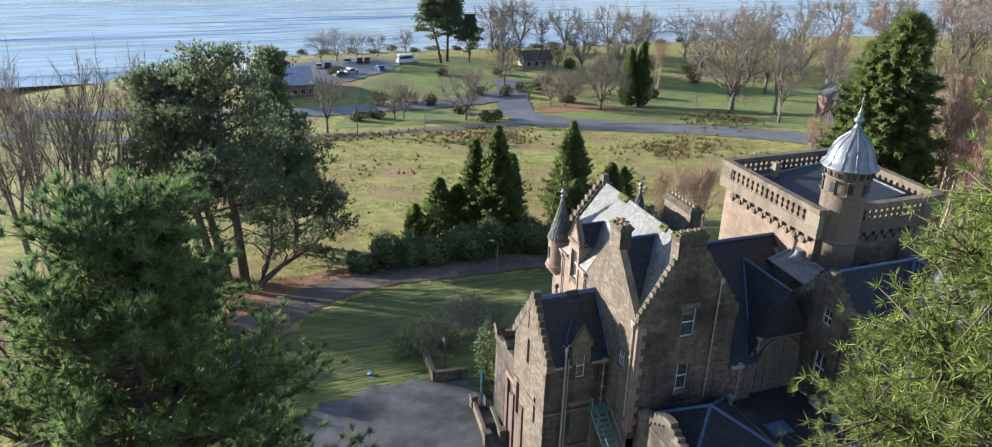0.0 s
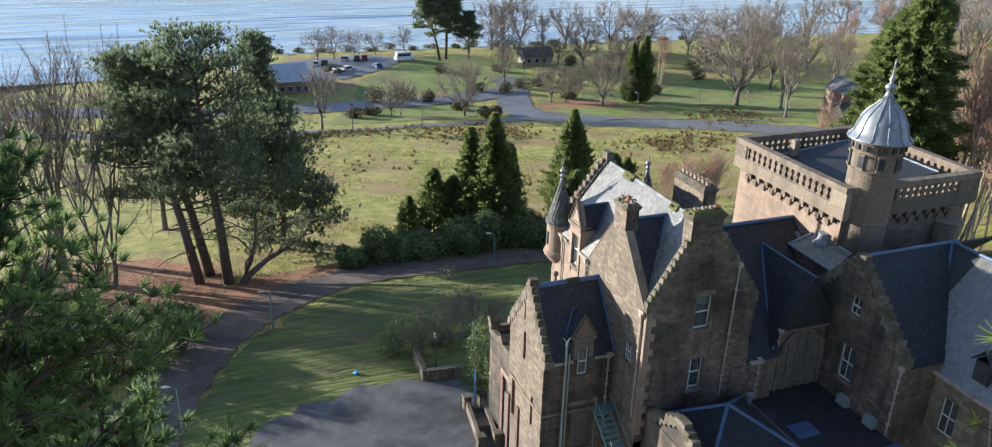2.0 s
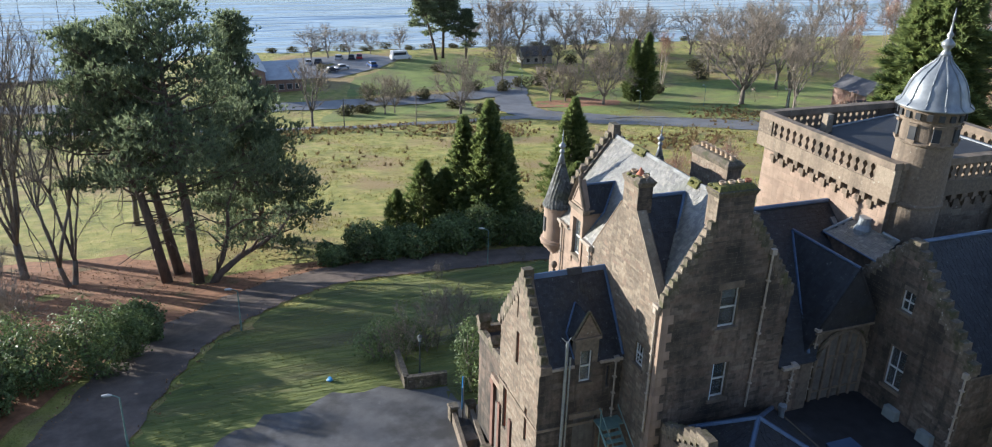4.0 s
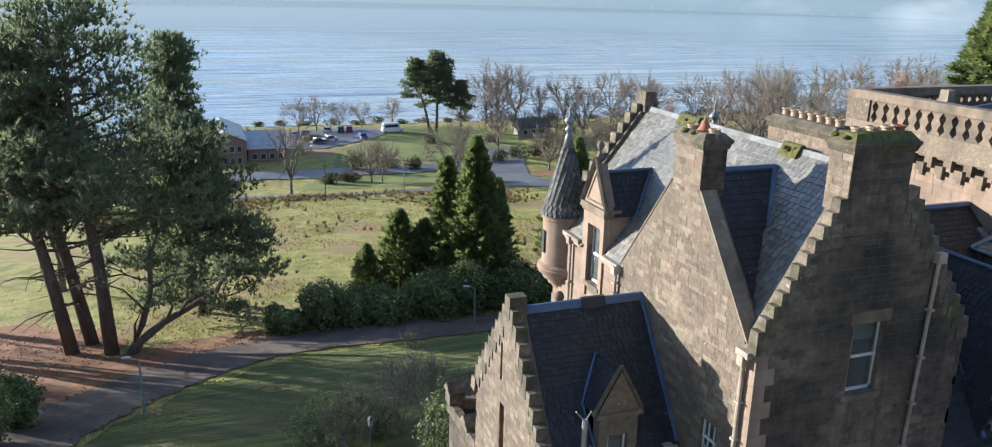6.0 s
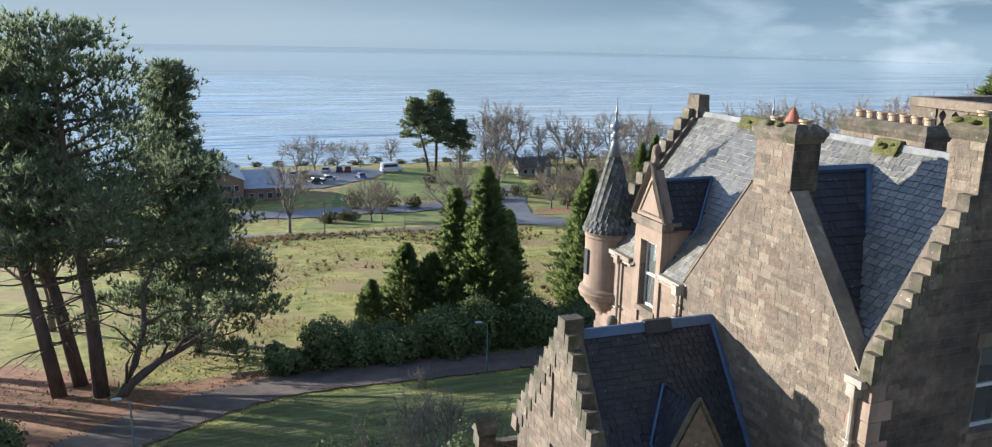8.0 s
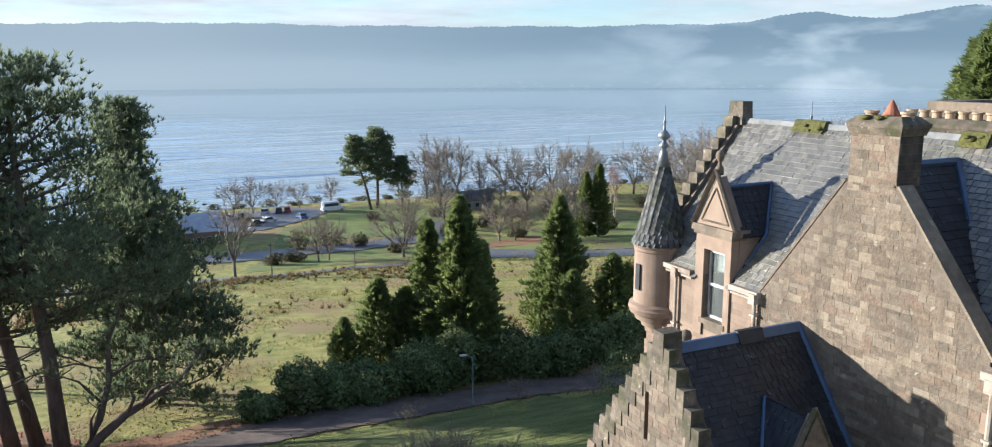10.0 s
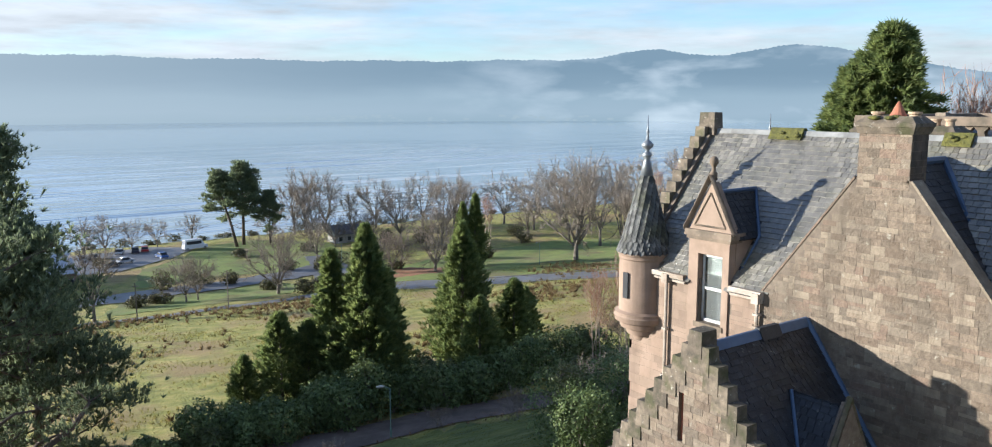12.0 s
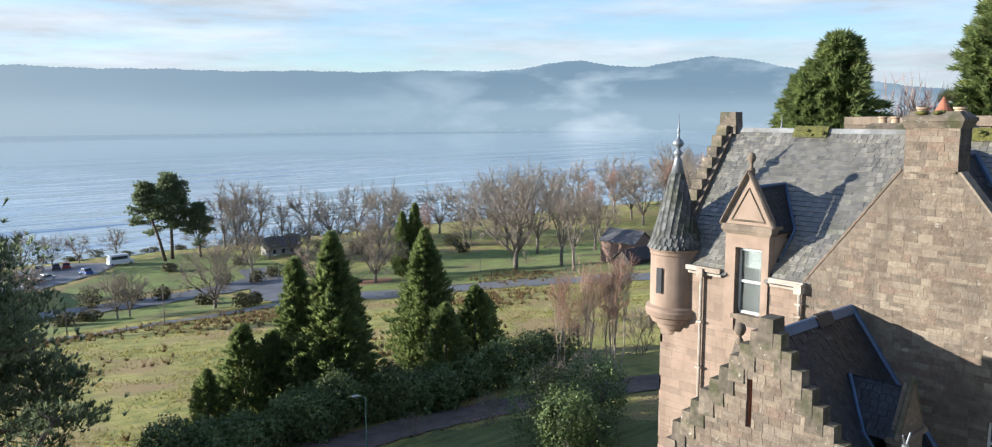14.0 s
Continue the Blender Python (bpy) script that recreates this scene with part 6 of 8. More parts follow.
courses(hall_w, "y", HS, -1, 6.0, [(E, HE - 0.1), (30.0, HE - 0.1)], [], (29, 9), 0.3, (0.35, 0.9), 0.012, STAINED_SHADE, limit=0, seed=14)
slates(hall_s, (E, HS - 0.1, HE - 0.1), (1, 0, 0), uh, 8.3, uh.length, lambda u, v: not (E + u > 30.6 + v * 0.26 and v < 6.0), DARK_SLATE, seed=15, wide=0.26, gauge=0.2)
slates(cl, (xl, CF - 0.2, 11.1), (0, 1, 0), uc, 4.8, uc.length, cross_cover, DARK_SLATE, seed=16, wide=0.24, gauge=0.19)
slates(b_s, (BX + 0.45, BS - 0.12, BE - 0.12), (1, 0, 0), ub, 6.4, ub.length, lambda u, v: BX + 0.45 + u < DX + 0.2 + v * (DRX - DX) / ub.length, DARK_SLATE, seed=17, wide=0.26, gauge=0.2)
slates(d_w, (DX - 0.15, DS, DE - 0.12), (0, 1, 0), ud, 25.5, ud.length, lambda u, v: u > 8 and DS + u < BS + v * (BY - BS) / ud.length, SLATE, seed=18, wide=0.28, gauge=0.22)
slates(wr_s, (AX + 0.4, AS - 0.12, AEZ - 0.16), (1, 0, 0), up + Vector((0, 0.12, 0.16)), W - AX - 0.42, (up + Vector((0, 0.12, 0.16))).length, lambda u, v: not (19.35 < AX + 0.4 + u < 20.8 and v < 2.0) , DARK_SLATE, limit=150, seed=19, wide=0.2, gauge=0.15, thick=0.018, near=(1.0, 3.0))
slates(wr_n, (AX + 0.4, AN + 0.12, AEZ - 0.16), (1, 0, 0), up_n, W - AX - 0.42, up_n.length, lambda u, v: True, SLATE, seed=20, wide=0.25, gauge=0.19)
slates(r_west, (W - 0.12, S + 0.3, EAVE - 0.16), (0, 1, 0), (RX - W, 0, RIDGE - EAVE), N - S - 0.55, slope_len + 0.1, west_cover, SLATE, limit=300, seed=22, wide=0.215, gauge=0.165, thick=0.017, near=(7.5, 3.2))
slates(lr, (34.4, 35.4, 14.85), (0, 3.7, 0.07), (1.38, 0, 0.85), 3.6, 1.6, lambda u, v: u < 3.6 - 0.3 * v and u > 0.12 * v, SLATE, seed=23, wide=0.24, gauge=0.17)

# ---- trees and shrubs ----


def unit_rows(a):
    return a / np.maximum(np.linalg.norm(a, axis=1, keepdims=True), 1e-6)


def blades(rng, centres, ways, per, length, width, spread, lean=(0, 0, 0)):
    """Pointed needles or sprays: per of them at each centre, fanned about its way."""
    n = len(centres) * per
    c = np.repeat(centres, per, 0)
    w = unit_rows(np.repeat(ways, per, 0) + spread * rng.normal(0, 1, (n, 3)) + np.array(lean))
    side = unit_rows(np.cross(w, rng.normal(0, 1, (n, 3))))
    l = length * rng.uniform(0.6, 1.25, (n, 1))
    b = width * rng.uniform(0.6, 1.3, (n, 1)) / 2
    v = np.stack([c - side * b, c + side * b, c + w * l + side * b * 0.25], 1)
    return v.reshape(-1, 3), np.arange(3 * n).reshape(n, 3)


def leaves(rng, centres, ways, size, wide=0.6, tilt=0.8):
    """Small leaf quads, one at each centre, facing about its way."""
    n = len(centres)
    nrm = unit_rows(ways + tilt * rng.normal(0, 1, (n, 3)))
    a = unit_rows(np.cross(nrm, rng.normal(0, 1, (n, 3))))
    b = np.cross(nrm, a)
    s = size * rng.uniform(0.6, 1.4, (n, 1))
    v = np.stack([centres - a * s / 2, centres - b * s * wide / 2, centres + a * s / 2, centres + b * s * wide / 2], 1)
    f = np.arange(4 * n).reshape(n, 4)
    tri = np.concatenate([f[:, (0, 1, 2)], f[:, (0, 2, 3)]])
    return v.reshape(-1, 3), tri


def joined(pieces):
    vs, fs, n = [], [], 0
    for v, f in pieces:
        vs.append(v)
        fs.append(f + n)
        n += len(v)
    return np.concatenate(vs), np.concatenate(fs)


def clump_points(rng, n, centre, radii, shell=0.55):
    """Points in a lumpy ellipsoid, most of them near its skin, with their outward ways."""
    d = unit_rows(rng.normal(0, 1, (n, 3)))
    r = rng.uniform(shell, 1.0, (n, 1)) * (1 + 0.14 * np.sin(3 * d[:, :1] * 2 + 5 * d[:, 1:2]) + 0.10 * np.sin(9 * d[:, 2:3] + 7 * d[:, :1]))
    return np.array(centre) + d * r * np.array(radii), d


def tree_thing(name, label, trunk, crown, bark, leaf, category="tree", group=""):
    """A tree at the origin: an Empty with its trunk and crown."""
    t = thing(name, label, category, (0, 0, 0), group)
    if trunk is not None:
        part("trunk", trunk, bark, t, smooth=True)
    part("crown", soup("crown", *crown, leaf), leaf, t)
    return t


def planted(model, spots, used=False):
    """Stands a model at the first spot and copies of it at the others: (x, y, size, turn)."""
    for i, (x, y, size, turn) in enumerate(spots):
        m = Matrix.LocRotScale((x, y, float(rolling(x, y)) - 0.15), Euler((0, 0, turn)), (size, size, size))
        if i == 0 and not used:
            model.matrix_basis = m
        else:
            copy = copy_thing(model, Matrix())
            copy.matrix_basis = m


def limb(rng, start, way, length, bend=0.35, up=0.15, n=5):
    """A crooked line of points that starts off along a way."""
    p, w = np.array(start, float), np.array(way, float)
    pts = [p.copy()]
    for _ in range(n):
        w = w + bend * rng.normal(0, 0.5, 3) + np.array((0, 0, up))
        w /= np.linalg.norm(w)
        p = p + w * length / n
        pts.append(p.copy())
    return pts


def bare_tree(seed, height, spread=0.4, limbs=6, depth=4, trunk_h=0.2, stems=1, twigs=9, twig_w=0.02, twig_l=1.0, thick=0.021, rise=0.10, lean=0.3):
    """A leafless tree: a bole, limbs that fork again and again as they rise, and fine twigs at their ends. spread: the crown's half width over its height."""
    rng = np.random.default_rng(seed)
    lines, ends, ways = [], [], []
    r0 = height * thick / math.sqrt(stems)

    def unit(v):
        return v / np.linalg.norm(v)

    def grow(p, w, length, r, level):
        pts = limb(rng, p, w, length, 0.20 + 0.07 * level, rise, 3)
        lines.append((np.array(pts), np.linspace(r, r * 0.68, 4), level))
        if level >= depth - 1:
            for j in (1, 2, 3):
                ends.append((len(lines) - 1, j))
        if level == depth:
            return
        d = unit(pts[-1] - pts[-2])
        for k in range(3 if rng.uniform() < 0.45 else 2):
            v = unit(d + rng.normal(0, 0.20 if k == 0 else 0.46, 3))
            grow(pts[-1], v, length * rng.uniform(0.66, 0.92), r * (0.68 if k == 0 else 0.55), level + 1)
        for j in (1, 2):
            if rng.uniform() < 0.55:
                v = unit(d * 0.7 + rng.normal(0, 0.6, 3))
                grow(pts[j], v, length * rng.uniform(0.4, 0.65), r * 0.4, min(level + 2, depth))

    for s in range(stems):
        off = 0.0 if stems == 1 else 1.0
        a0 = s * math.tau / stems + seed
        start = np.array((0.35 * off * math.cos(a0), 0.35 * off * math.sin(a0), -0.3))
        w = unit(np.array((0.05 * rng.normal() + 0.30 * off * math.cos(a0), 0.05 * rng.normal() + 0.30 * off * math.sin(a0), 1.0)))
        bole = limb(rng, start, w, height * trunk_h + 0.3, 0.08, 0.05, 4)
        lines.append((np.array(bole), r0 * np.array((1.3, 1.0, 0.93, 0.87, 0.82)), -1))
        per = max(2, limbs // stems)
        for k in range(per):
            a = k * 2.399 + rng.uniform(-0.4, 0.4) + a0
            out = lean * (0.25 if k == 0 else 0.7 + 0.9 * k / per)
            v = unit(np.array((math.cos(a) * out, math.sin(a) * out, 1.0)) + w * 0.3)
            base = bole[-1] if k < 3 else bole[-1] + (bole[-2] - bole[-1]) * rng.uniform(0, 1)
            grow(base, v, height * 0.26 * rng.uniform(0.8, 1.1), r0 * (0.62 if k < 2 else 0.46), 0)
    # fit the crown to its height and width
    every = np.concatenate([l[0] for l in lines])
    top, broad = np.quantile(every[:, 2], 0.995), np.quantile(np.hypot(every[:, 0], every[:, 1]), 0.96)
    fit = np.array((height * spread / broad, height * spread / broad, (height - 0.5) / top))
    wood = Shape()
    for pts, radii, level in lines:
        grown = pts * fit
        if level < 3:
            wood.tube(grown, list(np.maximum(radii, 0.012)), 8 if level < 0 else 5 if level < 1 else 4 if level < 2 else 3)
        else:
            wood.tube((grown[0], grown[1], grown[3]), list(np.maximum(radii[[0, 1, 3]], 0.011)), 3)
    c = np.array([lines[i][0][j] * fit for i, j in ends])
    ways = unit_rows(np.array([(lines[i][0][j] - lines[i][0][j - 1]) * fit for i, j in ends]))
    v, f = blades(rng, c, ways + np.array((0, 0, 0.1)), max(1, twigs // 3), twig_l, twig_w, 0.42)
    return wood, (v, f)


def cypress(seed, height, radius, shape="cone", n=170, spray=38, droop=0.0, tops=1, blade=1.0, full=0.72):
    """A dense evergreen of many branches, each a plume of sprays of its own length, so that the outline is ragged and notched."""
    rng = np.random.default_rng(seed)
    wood = Shape().tube([(0, 0, -0.4), (0.05, 0, height * 0.5), (0, 0, height * 0.95)], [height * 0.018, height * 0.011, 0.03], 7)
    cs, ws = [], []
    for k in range(n):
        t = (k + rng.uniform(0, 1)) / n
        a = k * 2.399 + rng.uniform(-0.5, 0.5)
        if shape == "cone":
            r = radius * (1 - t) ** full * min(1, 0.6 + 2.0 * t)
        else:
            r = radius * math.sqrt(max(0.03, 1 - (2 * t - 0.8) ** 2 / 1.5)) * min(1, (1 - t) * 3.0 + 0.06)
        r *= rng.uniform(0.66, 1.16) * (1 + 0.16 * math.sin(3.0 * a + 9.0 * t + seed) + 0.10 * math.sin(23.0 * t + 2 * a))
        off = np.array((0.0, 0.0, 0.0))
        if tops > 1 and t > 0.45:
            q = k % tops
            off = np.array((math.cos(q * 2.1 + seed), math.sin(q * 2.1 + seed), -0.12 * q * height / max(r, 1) * 0)) * radius * 0.35
        s = rng.uniform(0.25, 1.0, spray) ** 0.7
        rise = (0.30 - droop) * r
        line = np.stack([np.cos(a) * r * s, np.sin(a) * r * s, 0.35 + t * height * 0.95 + rise * s ** 1.6], -1) + off
        wide = (0.08 + 0.13 * r) * (1.15 - s)[:, None] + 0.06
        cs.append(line + rng.normal(0, 0.6, (spray, 3)) * wide * np.array((1, 1, 0.7)))
        ws.append(np.tile((math.cos(a), math.sin(a), 0.45 - droop), (spray, 1)))
    c, w = np.concatenate(cs), unit_rows(np.concatenate(ws))
    v, f = blades(rng, c, w, 5, (0.02 * height + 0.27) * blade, (0.10 + 0.0035 * height) * blade, 0.36, (0, 0, 0.45 - 2 * droop))
    return wood, (v, f)


def dark_pine(seed, height, radius, bare=0.35, limbs=30, lean=(0.0, 0.0), dome=1.0, tufts=13, blade=(0.42, 0.085), flat=0.42, dead=12, round_top=0.5):
    """A tall pine: a bare trunk, crooked limbs that fork, and on the forks plates of upright needle tufts with gaps between them."""
    rng = np.random.default_rng(seed)
    wood = Shape()
    h = height
    line = np.array(((0, 0, -0.4), (lean[0] * h * 0.22, lean[1] * h * 0.22, h * 0.28), (lean[0] * h * 0.55, lean[1] * h * 0.55, h * 0.6), (lean[0] * h * 0.8, lean[1] * h * 0.8, h * 0.93)))
    line[1:3] += rng.normal(0, 0.012 * h, (2, 3)) * np.array((1, 1, 0))
    r0 = h * 0.0205
    wood.tube(line, [r0 * 1.1, r0 * 0.85, r0 * 0.6, r0 * 0.14], 9)

    def on_trunk(t):
        z = min(t, 0.999) * 3
        return line[int(z)] + (line[int(z) + 1] - line[int(z)]) * (z - int(z))

    cs, ws = [], []
    for k in range(limbs):
        t = (k + rng.uniform(0, 1)) / limbs
        base = on_trunk(bare + (1 - bare) * t)
        a = k * 2.399 + rng.uniform(-0.5, 0.5)
        reach = radius * max(0.22, (1 - t ** 2.4 * round_top * 1.5) * (0.62 + 0.38 * math.sin(math.pi * min(1.0, t + 0.25))) * dome) * rng.uniform(0.55, 1.12)
        w = np.array((math.cos(a), math.sin(a), rng.uniform(0.0, 0.25) + 0.75 * t * t))
        main = limb(rng, base, w / np.linalg.norm(w), reach, 0.30, 0.05, 5)
        wood.tube(main, list(np.linspace(r0 * 0.30, r0 * 0.06, 6)), 5)
        for j in (2, 3, 4, 5):
            for q in range(3 if j > 2 else 2):
                d = main[j] - main[j - 1]
                d = d / np.linalg.norm(d) + rng.normal(0, 0.7, 3) * np.array((1, 1, 0.45)) + np.array((0, 0, 0.15))
                sub = limb(rng, main[j], d / np.linalg.norm(d), radius * rng.uniform(0.14, 0.30), 0.3, 0.08, 2)
                wood.tube(sub, [r0 * 0.07, r0 * 0.045, r0 * 0.02], 3)
                size = radius * rng.uniform(0.085, 0.14)
                c = sub[2] + rng.normal(0, 1, (tufts, 3)) * np.array((size, size, size * flat)) * 0.8
                cs.append(c)
                ws.append(np.array((0, 0, 0.9)) + 0.55 * unit_rows(c - sub[1]))
    for k in range(dead):
        base = on_trunk(rng.uniform(bare * 0.45, bare + 0.25))
        a = rng.uniform(0, math.tau)
        wood.tube(limb(rng, base, (math.cos(a), math.sin(a), -0.05), radius * rng.uniform(0.3, 0.75), 0.4, -0.02, 4), [0.08, 0.06, 0.045, 0.03, 0.015], 4)
    crown = blades(rng, np.concatenate(cs), np.concatenate(ws), 8, blade[0], blade[1], 0.55)
    return wood, crown


def gnarled_pine(seed):
    """A low pine that divides at the ground into a sweeping limb, an upright stem and crooked forks, with tufts at their ends."""
    rng = np.random.default_rng(seed)
    wood, cs, ws = Shape(), [], []
    stems = ((((0, 0, -0.4), (1.2, 0.1, 1.0), (3.0, 0.3, 2.3), (4.8, 0.7, 3.1), (6.6, 0.9, 4.3), (7.8, 1.0, 5.6)), 0.40),
             (((0.3, 0.1, 0.1), (1.3, 0.5, 2.4), (2.0, 0.7, 4.8), (2.3, 0.6, 7.4), (3.2, 0.4, 9.6)), 0.30),
             (((3.0, 0.3, 2.3), (3.6, 0.2, 3.5), (3.2, 0.0, 4.4)), 0.15),
             (((4.0, 0.5, 2.8), (4.7, 0.2, 4.0), (5.6, -0.2, 4.4), (6.5, -0.4, 4.2)), 0.14),
             (((0.8, 0.0, 0.8), (0.9, -0.3, 2.6), (1.4, -0.5, 3.6)), 0.14),
             (((2.0, 0.7, 4.9), (3.6, 0.5, 6.0), (5.0, 0.2, 6.2)), 0.14),
             (((1.6, 0.6, 3.4), (0.4, 0.2, 5.2), (-0.6, 0.0, 5.8)), 0.10))
    for line, r in stems:
        line = np.array(line, float)
        line[1:] += rng.normal(0, 0.09, (len(line) - 1, 3))
        wood.tube(line, list(np.linspace(r, r * 0.3, len(line))), 8)
        for k in range(len(line) - (2 if r > 0.2 else 1), len(line)):
            for q in range(5):
                a = rng.uniform(0, math.tau)
                twig = limb(rng, line[k], (math.cos(a), math.sin(a), 0.3), rng.uniform(0.8, 2.0), 0.5, 0.05, 3)
                wood.tube(twig, [0.05, 0.04, 0.025, 0.012], 4)
                c = twig[3] + rng.normal(0, 1, (7, 3)) * np.array((0.42, 0.42, 0.2))
                cs.append(c)
                ws.append(np.array((0, 0, 0.8)) + 0.6 * unit_rows(c - twig[1]))
    return wood, blades(rng, np.concatenate(cs), np.concatenate(ws), 8, 0.42, 0.09, 0.6)


def shrub(seed, lumps, leaf_size=0.16, n=1600, tilt=0.7):
    """An evergreen bush of overlapping lumps: (x, y, z, rx, ry, rz)."""
    rng = np.random.default_rng(seed)
    pieces = []
    area = sum(l[3] * l[4] + l[5] * (l[3] + l[4]) for l in lumps)
    for x, y, z, rx, ry, rz in lumps:
        k = int(n * (rx * ry + rz * (rx + ry)) / area)
        c, d = clump_points(rng, k, (x, y, z), (rx, ry, rz), 0.72)
        ok = c[:, 2] > 0
        pieces.append(leaves(rng, c[ok], d[ok] + np.array((0, 0, 0.35)), leaf_size, 0.55, tilt))
    wood = Shape()
    for x, y, z, rx, ry, rz in lumps:
        for q in range(3):
            a = rng.uniform(0, math.tau)
            wood.tube([(x * 0.4, y * 0.4, -0.2), (x + 0.3 * rx * math.cos(a), y + 0.3 * ry * math.sin(a), z), (x + 0.6 * rx * math.cos(a), y + 0.6 * ry * math.sin(a), z + 0.4 * rz)], [0.09, 0.06, 0.02], 5)
    return wood, joined(pieces)


# pines beside the drive
PINES = "old pines beside the drive"
p1 = tree_thing("pine_tree", "tall dark Scots pine with bare lower trunk beside the drive", *dark_pine(11, 25.0, 8.2, 0.44, 44, (-0.05, 0.0), 1.0, 12, (0.46, 0.105), 0.34, 18, 0.42), PINE_BARK, NEEDLE_PINE, group=PINES)
planted(p1, [(3.3, 82.6, 1.0, 0.0)])
p2 = tree_thing("pine_tree", "tall dark Scots pine with a leaning trunk", *dark_pine(12, 23.5, 6.2, 0.40, 36, (-0.19, 0.02), 1.0, 11, (0.46, 0.105), 0.34, 18, 0.42), PINE_BARK, NEEDLE_PINE, group=PINES)
planted(p2, [(0.6, 83.6, 1.0, 0.0), (1.7, 86.2, 1.02, 0.25)])
p3 = tree_thing("pine_tree", "broad dark pine with foliage down to the grass", *dark_pine(13, 15.4, 6.2, 0.10, 46, (-0.02, 0.0), 1.0, 14, (0.46, 0.12), 0.36), PINE_BARK, NEEDLE_PINE, group=PINES)
planted(p3, [(9.8, 93.4, 1.08, 0.2)])
p4 = tree_thing("pine_tree", "tall evergreen with layered spreading branches behind the pines", *dark_pine(14, 24.6, 5.2, 0.20, 60, (0.0, 0.0), 0.95, 14, (0.38, 0.095), 0.3, 4), PINE_BARK, NEEDLE_PINE, group=PINES)
planted(p4, [(9.0, 98.0, 1.02, 0.4)])
p5 = tree_thing("pine_tree", "gnarled leaning pine with low sweeping limbs", *gnarled_pine(15), PINE_BARK, NEEDLE_PINE, group=PINES)
planted(p5, [(4.2, 82.0, 1.0, 0.0)])

# bare woodland west of the pines
WOOD = "bare trees west of the drive"
b1 = tree_thing("bare_tree", "tall leafless tree with many upright limbs", *bare_tree(21, 25.0, 0.31, 6, 4, 0.14, 1, 10, 0.024, 1.1, 0.016, 0.07, 0.6), BARK, TWIG, group=WOOD)
planted(b1, [(-12.3, 90.0, 0.98, 0), (-33, 104, 0.95, 4), (-21, 106, 0.95, 1.6), (-3.2, 108, 0.94, 2.8)])
b2 = tree_thing("bare_tree", "tall leafless tree with two stems dividing low", *bare_tree(22, 25.2, 0.32, 6, 4, 0.10, 2, 10, 0.024, 1.1, 0.016, 0.07, 0.55), BARK, TWIG, group=WOOD)
planted(b2, [(-7.9, 86.6, 1.0, 0.6), (-16.4, 94.2, 1.0, 3), (-27, 96, 1.0, 5), (-44, 112, 1.0, 3.3)])

# trees along the road and the shore
FAR = "bare trees along the road and the shore"
b3 = tree_thing("bare_tree", "wide-spreading leafless oak on the mown grass", *bare_tree(23, 22.0, 0.50, 8, 4, 0.14, 1, 15, 0.034, 1.1, 0.026, 0.02, 1.15), BARK, TWIG, group=FAR)
planted(b3, [(128, 168.5, 1.1, 0.4), (61, 180, 0.60, 1.0), (97, 180, 0.62, 2.5)])
b4 = tree_thing("bare_tree", "slender leafless tree with a grey trunk", *bare_tree(24, 19.0, 0.30, 6, 3, 0.24, 1, 21, 0.036, 1.2, 0.020, 0.05, 0.7), BARK, TWIG, group=FAR)
planted(b4, [(134.5, 160, 1.06, 0), (127, 149, 0.96, 2), (152, 186, 1.1, 1), (100, 268, 0.95, 0.5), (117, 264, 0.72, 3), (131, 259, 0.72, 4), (142, 242, 0.95, 5), (27.4, 175.8, 0.8, 1.2), (166, 178, 0.9, 3.3), (158, 168, 0.8, 0.7)])
b5 = tree_thing("bare_tree", "leafless round-headed lochside tree", *bare_tree(25, 15.0, 0.46, 7, 3, 0.16, 1, 21, 0.036, 1.2, 0.022, 0.02, 1.05), BARK, TWIG, group=FAR)
planted(b5, [(110, 267, 1.25, 0), (125, 262, 1.1, 1), (105, 271, 1.35, 2), (139, 256, 1.15, 4), (45, 185.6, 0.62, 2), (47.5, 186.6, 0.58, 4), (87, 188.8, 0.7, 1), (90.5, 187.6, 0.64, 3), (94, 190, 0.62, 5), (39.5, 259, 0.68, 0), (45, 261.5, 0.72, 3), (52, 264, 0.6, 5), (150, 248, 1.0, 2.2), (160, 240, 1.1, 0.3), (172, 226, 1.2, 4.4), (148, 212, 0.9, 1.9), (120, 214, 0.8, 5.1), (114, 226, 1.0, 0.9), (96, 246, 0.9, 2.7), (97, 232, 0.6, 1.0), (103, 230, 0.7, 3.0), (109, 233, 0.62, 5.0), (92, 236, 0.66, 2.0), (90, 262, 0.8, 4.1), (133, 232, 1.1, 3.6), (158, 222, 1.2, 5.9), (166, 210, 1.1, 1.3), (176, 200, 1.2, 2.9), (84, 214, 0.7, 2.2), (150, 196, 1.0, 3.7), (188, 238, 1.3, 0.8), (206, 236, 1.3, 1.8), (220, 205, 1.3, 0.4), (236, 196, 1.4, 2.6), (250, 204, 1.3, 4.4), (232, 220, 1.4, 1.4), (262, 222, 1.5, 3.1), (280, 236, 1.6, 0.9), (256, 184, 1.3, 5.2), (276, 206, 1.4, 2.0), (300, 250, 1.7, 1.2), (246, 240, 1.5, 3.9), (224, 240, 1.4, 5.5), (60, 270, 0.55, 1.1), (70, 271, 0.6, 2.3)])
b6 = tree_thing("birch_tree", "leafless birch with a haze of russet twigs", *bare_tree(26, 15.0, 0.15, 9, 3, 0.26, 3, 12, 0.024, 0.9, 0.013, 0.10, 0.25), BIRCH, TWIG_RED, group="birches")
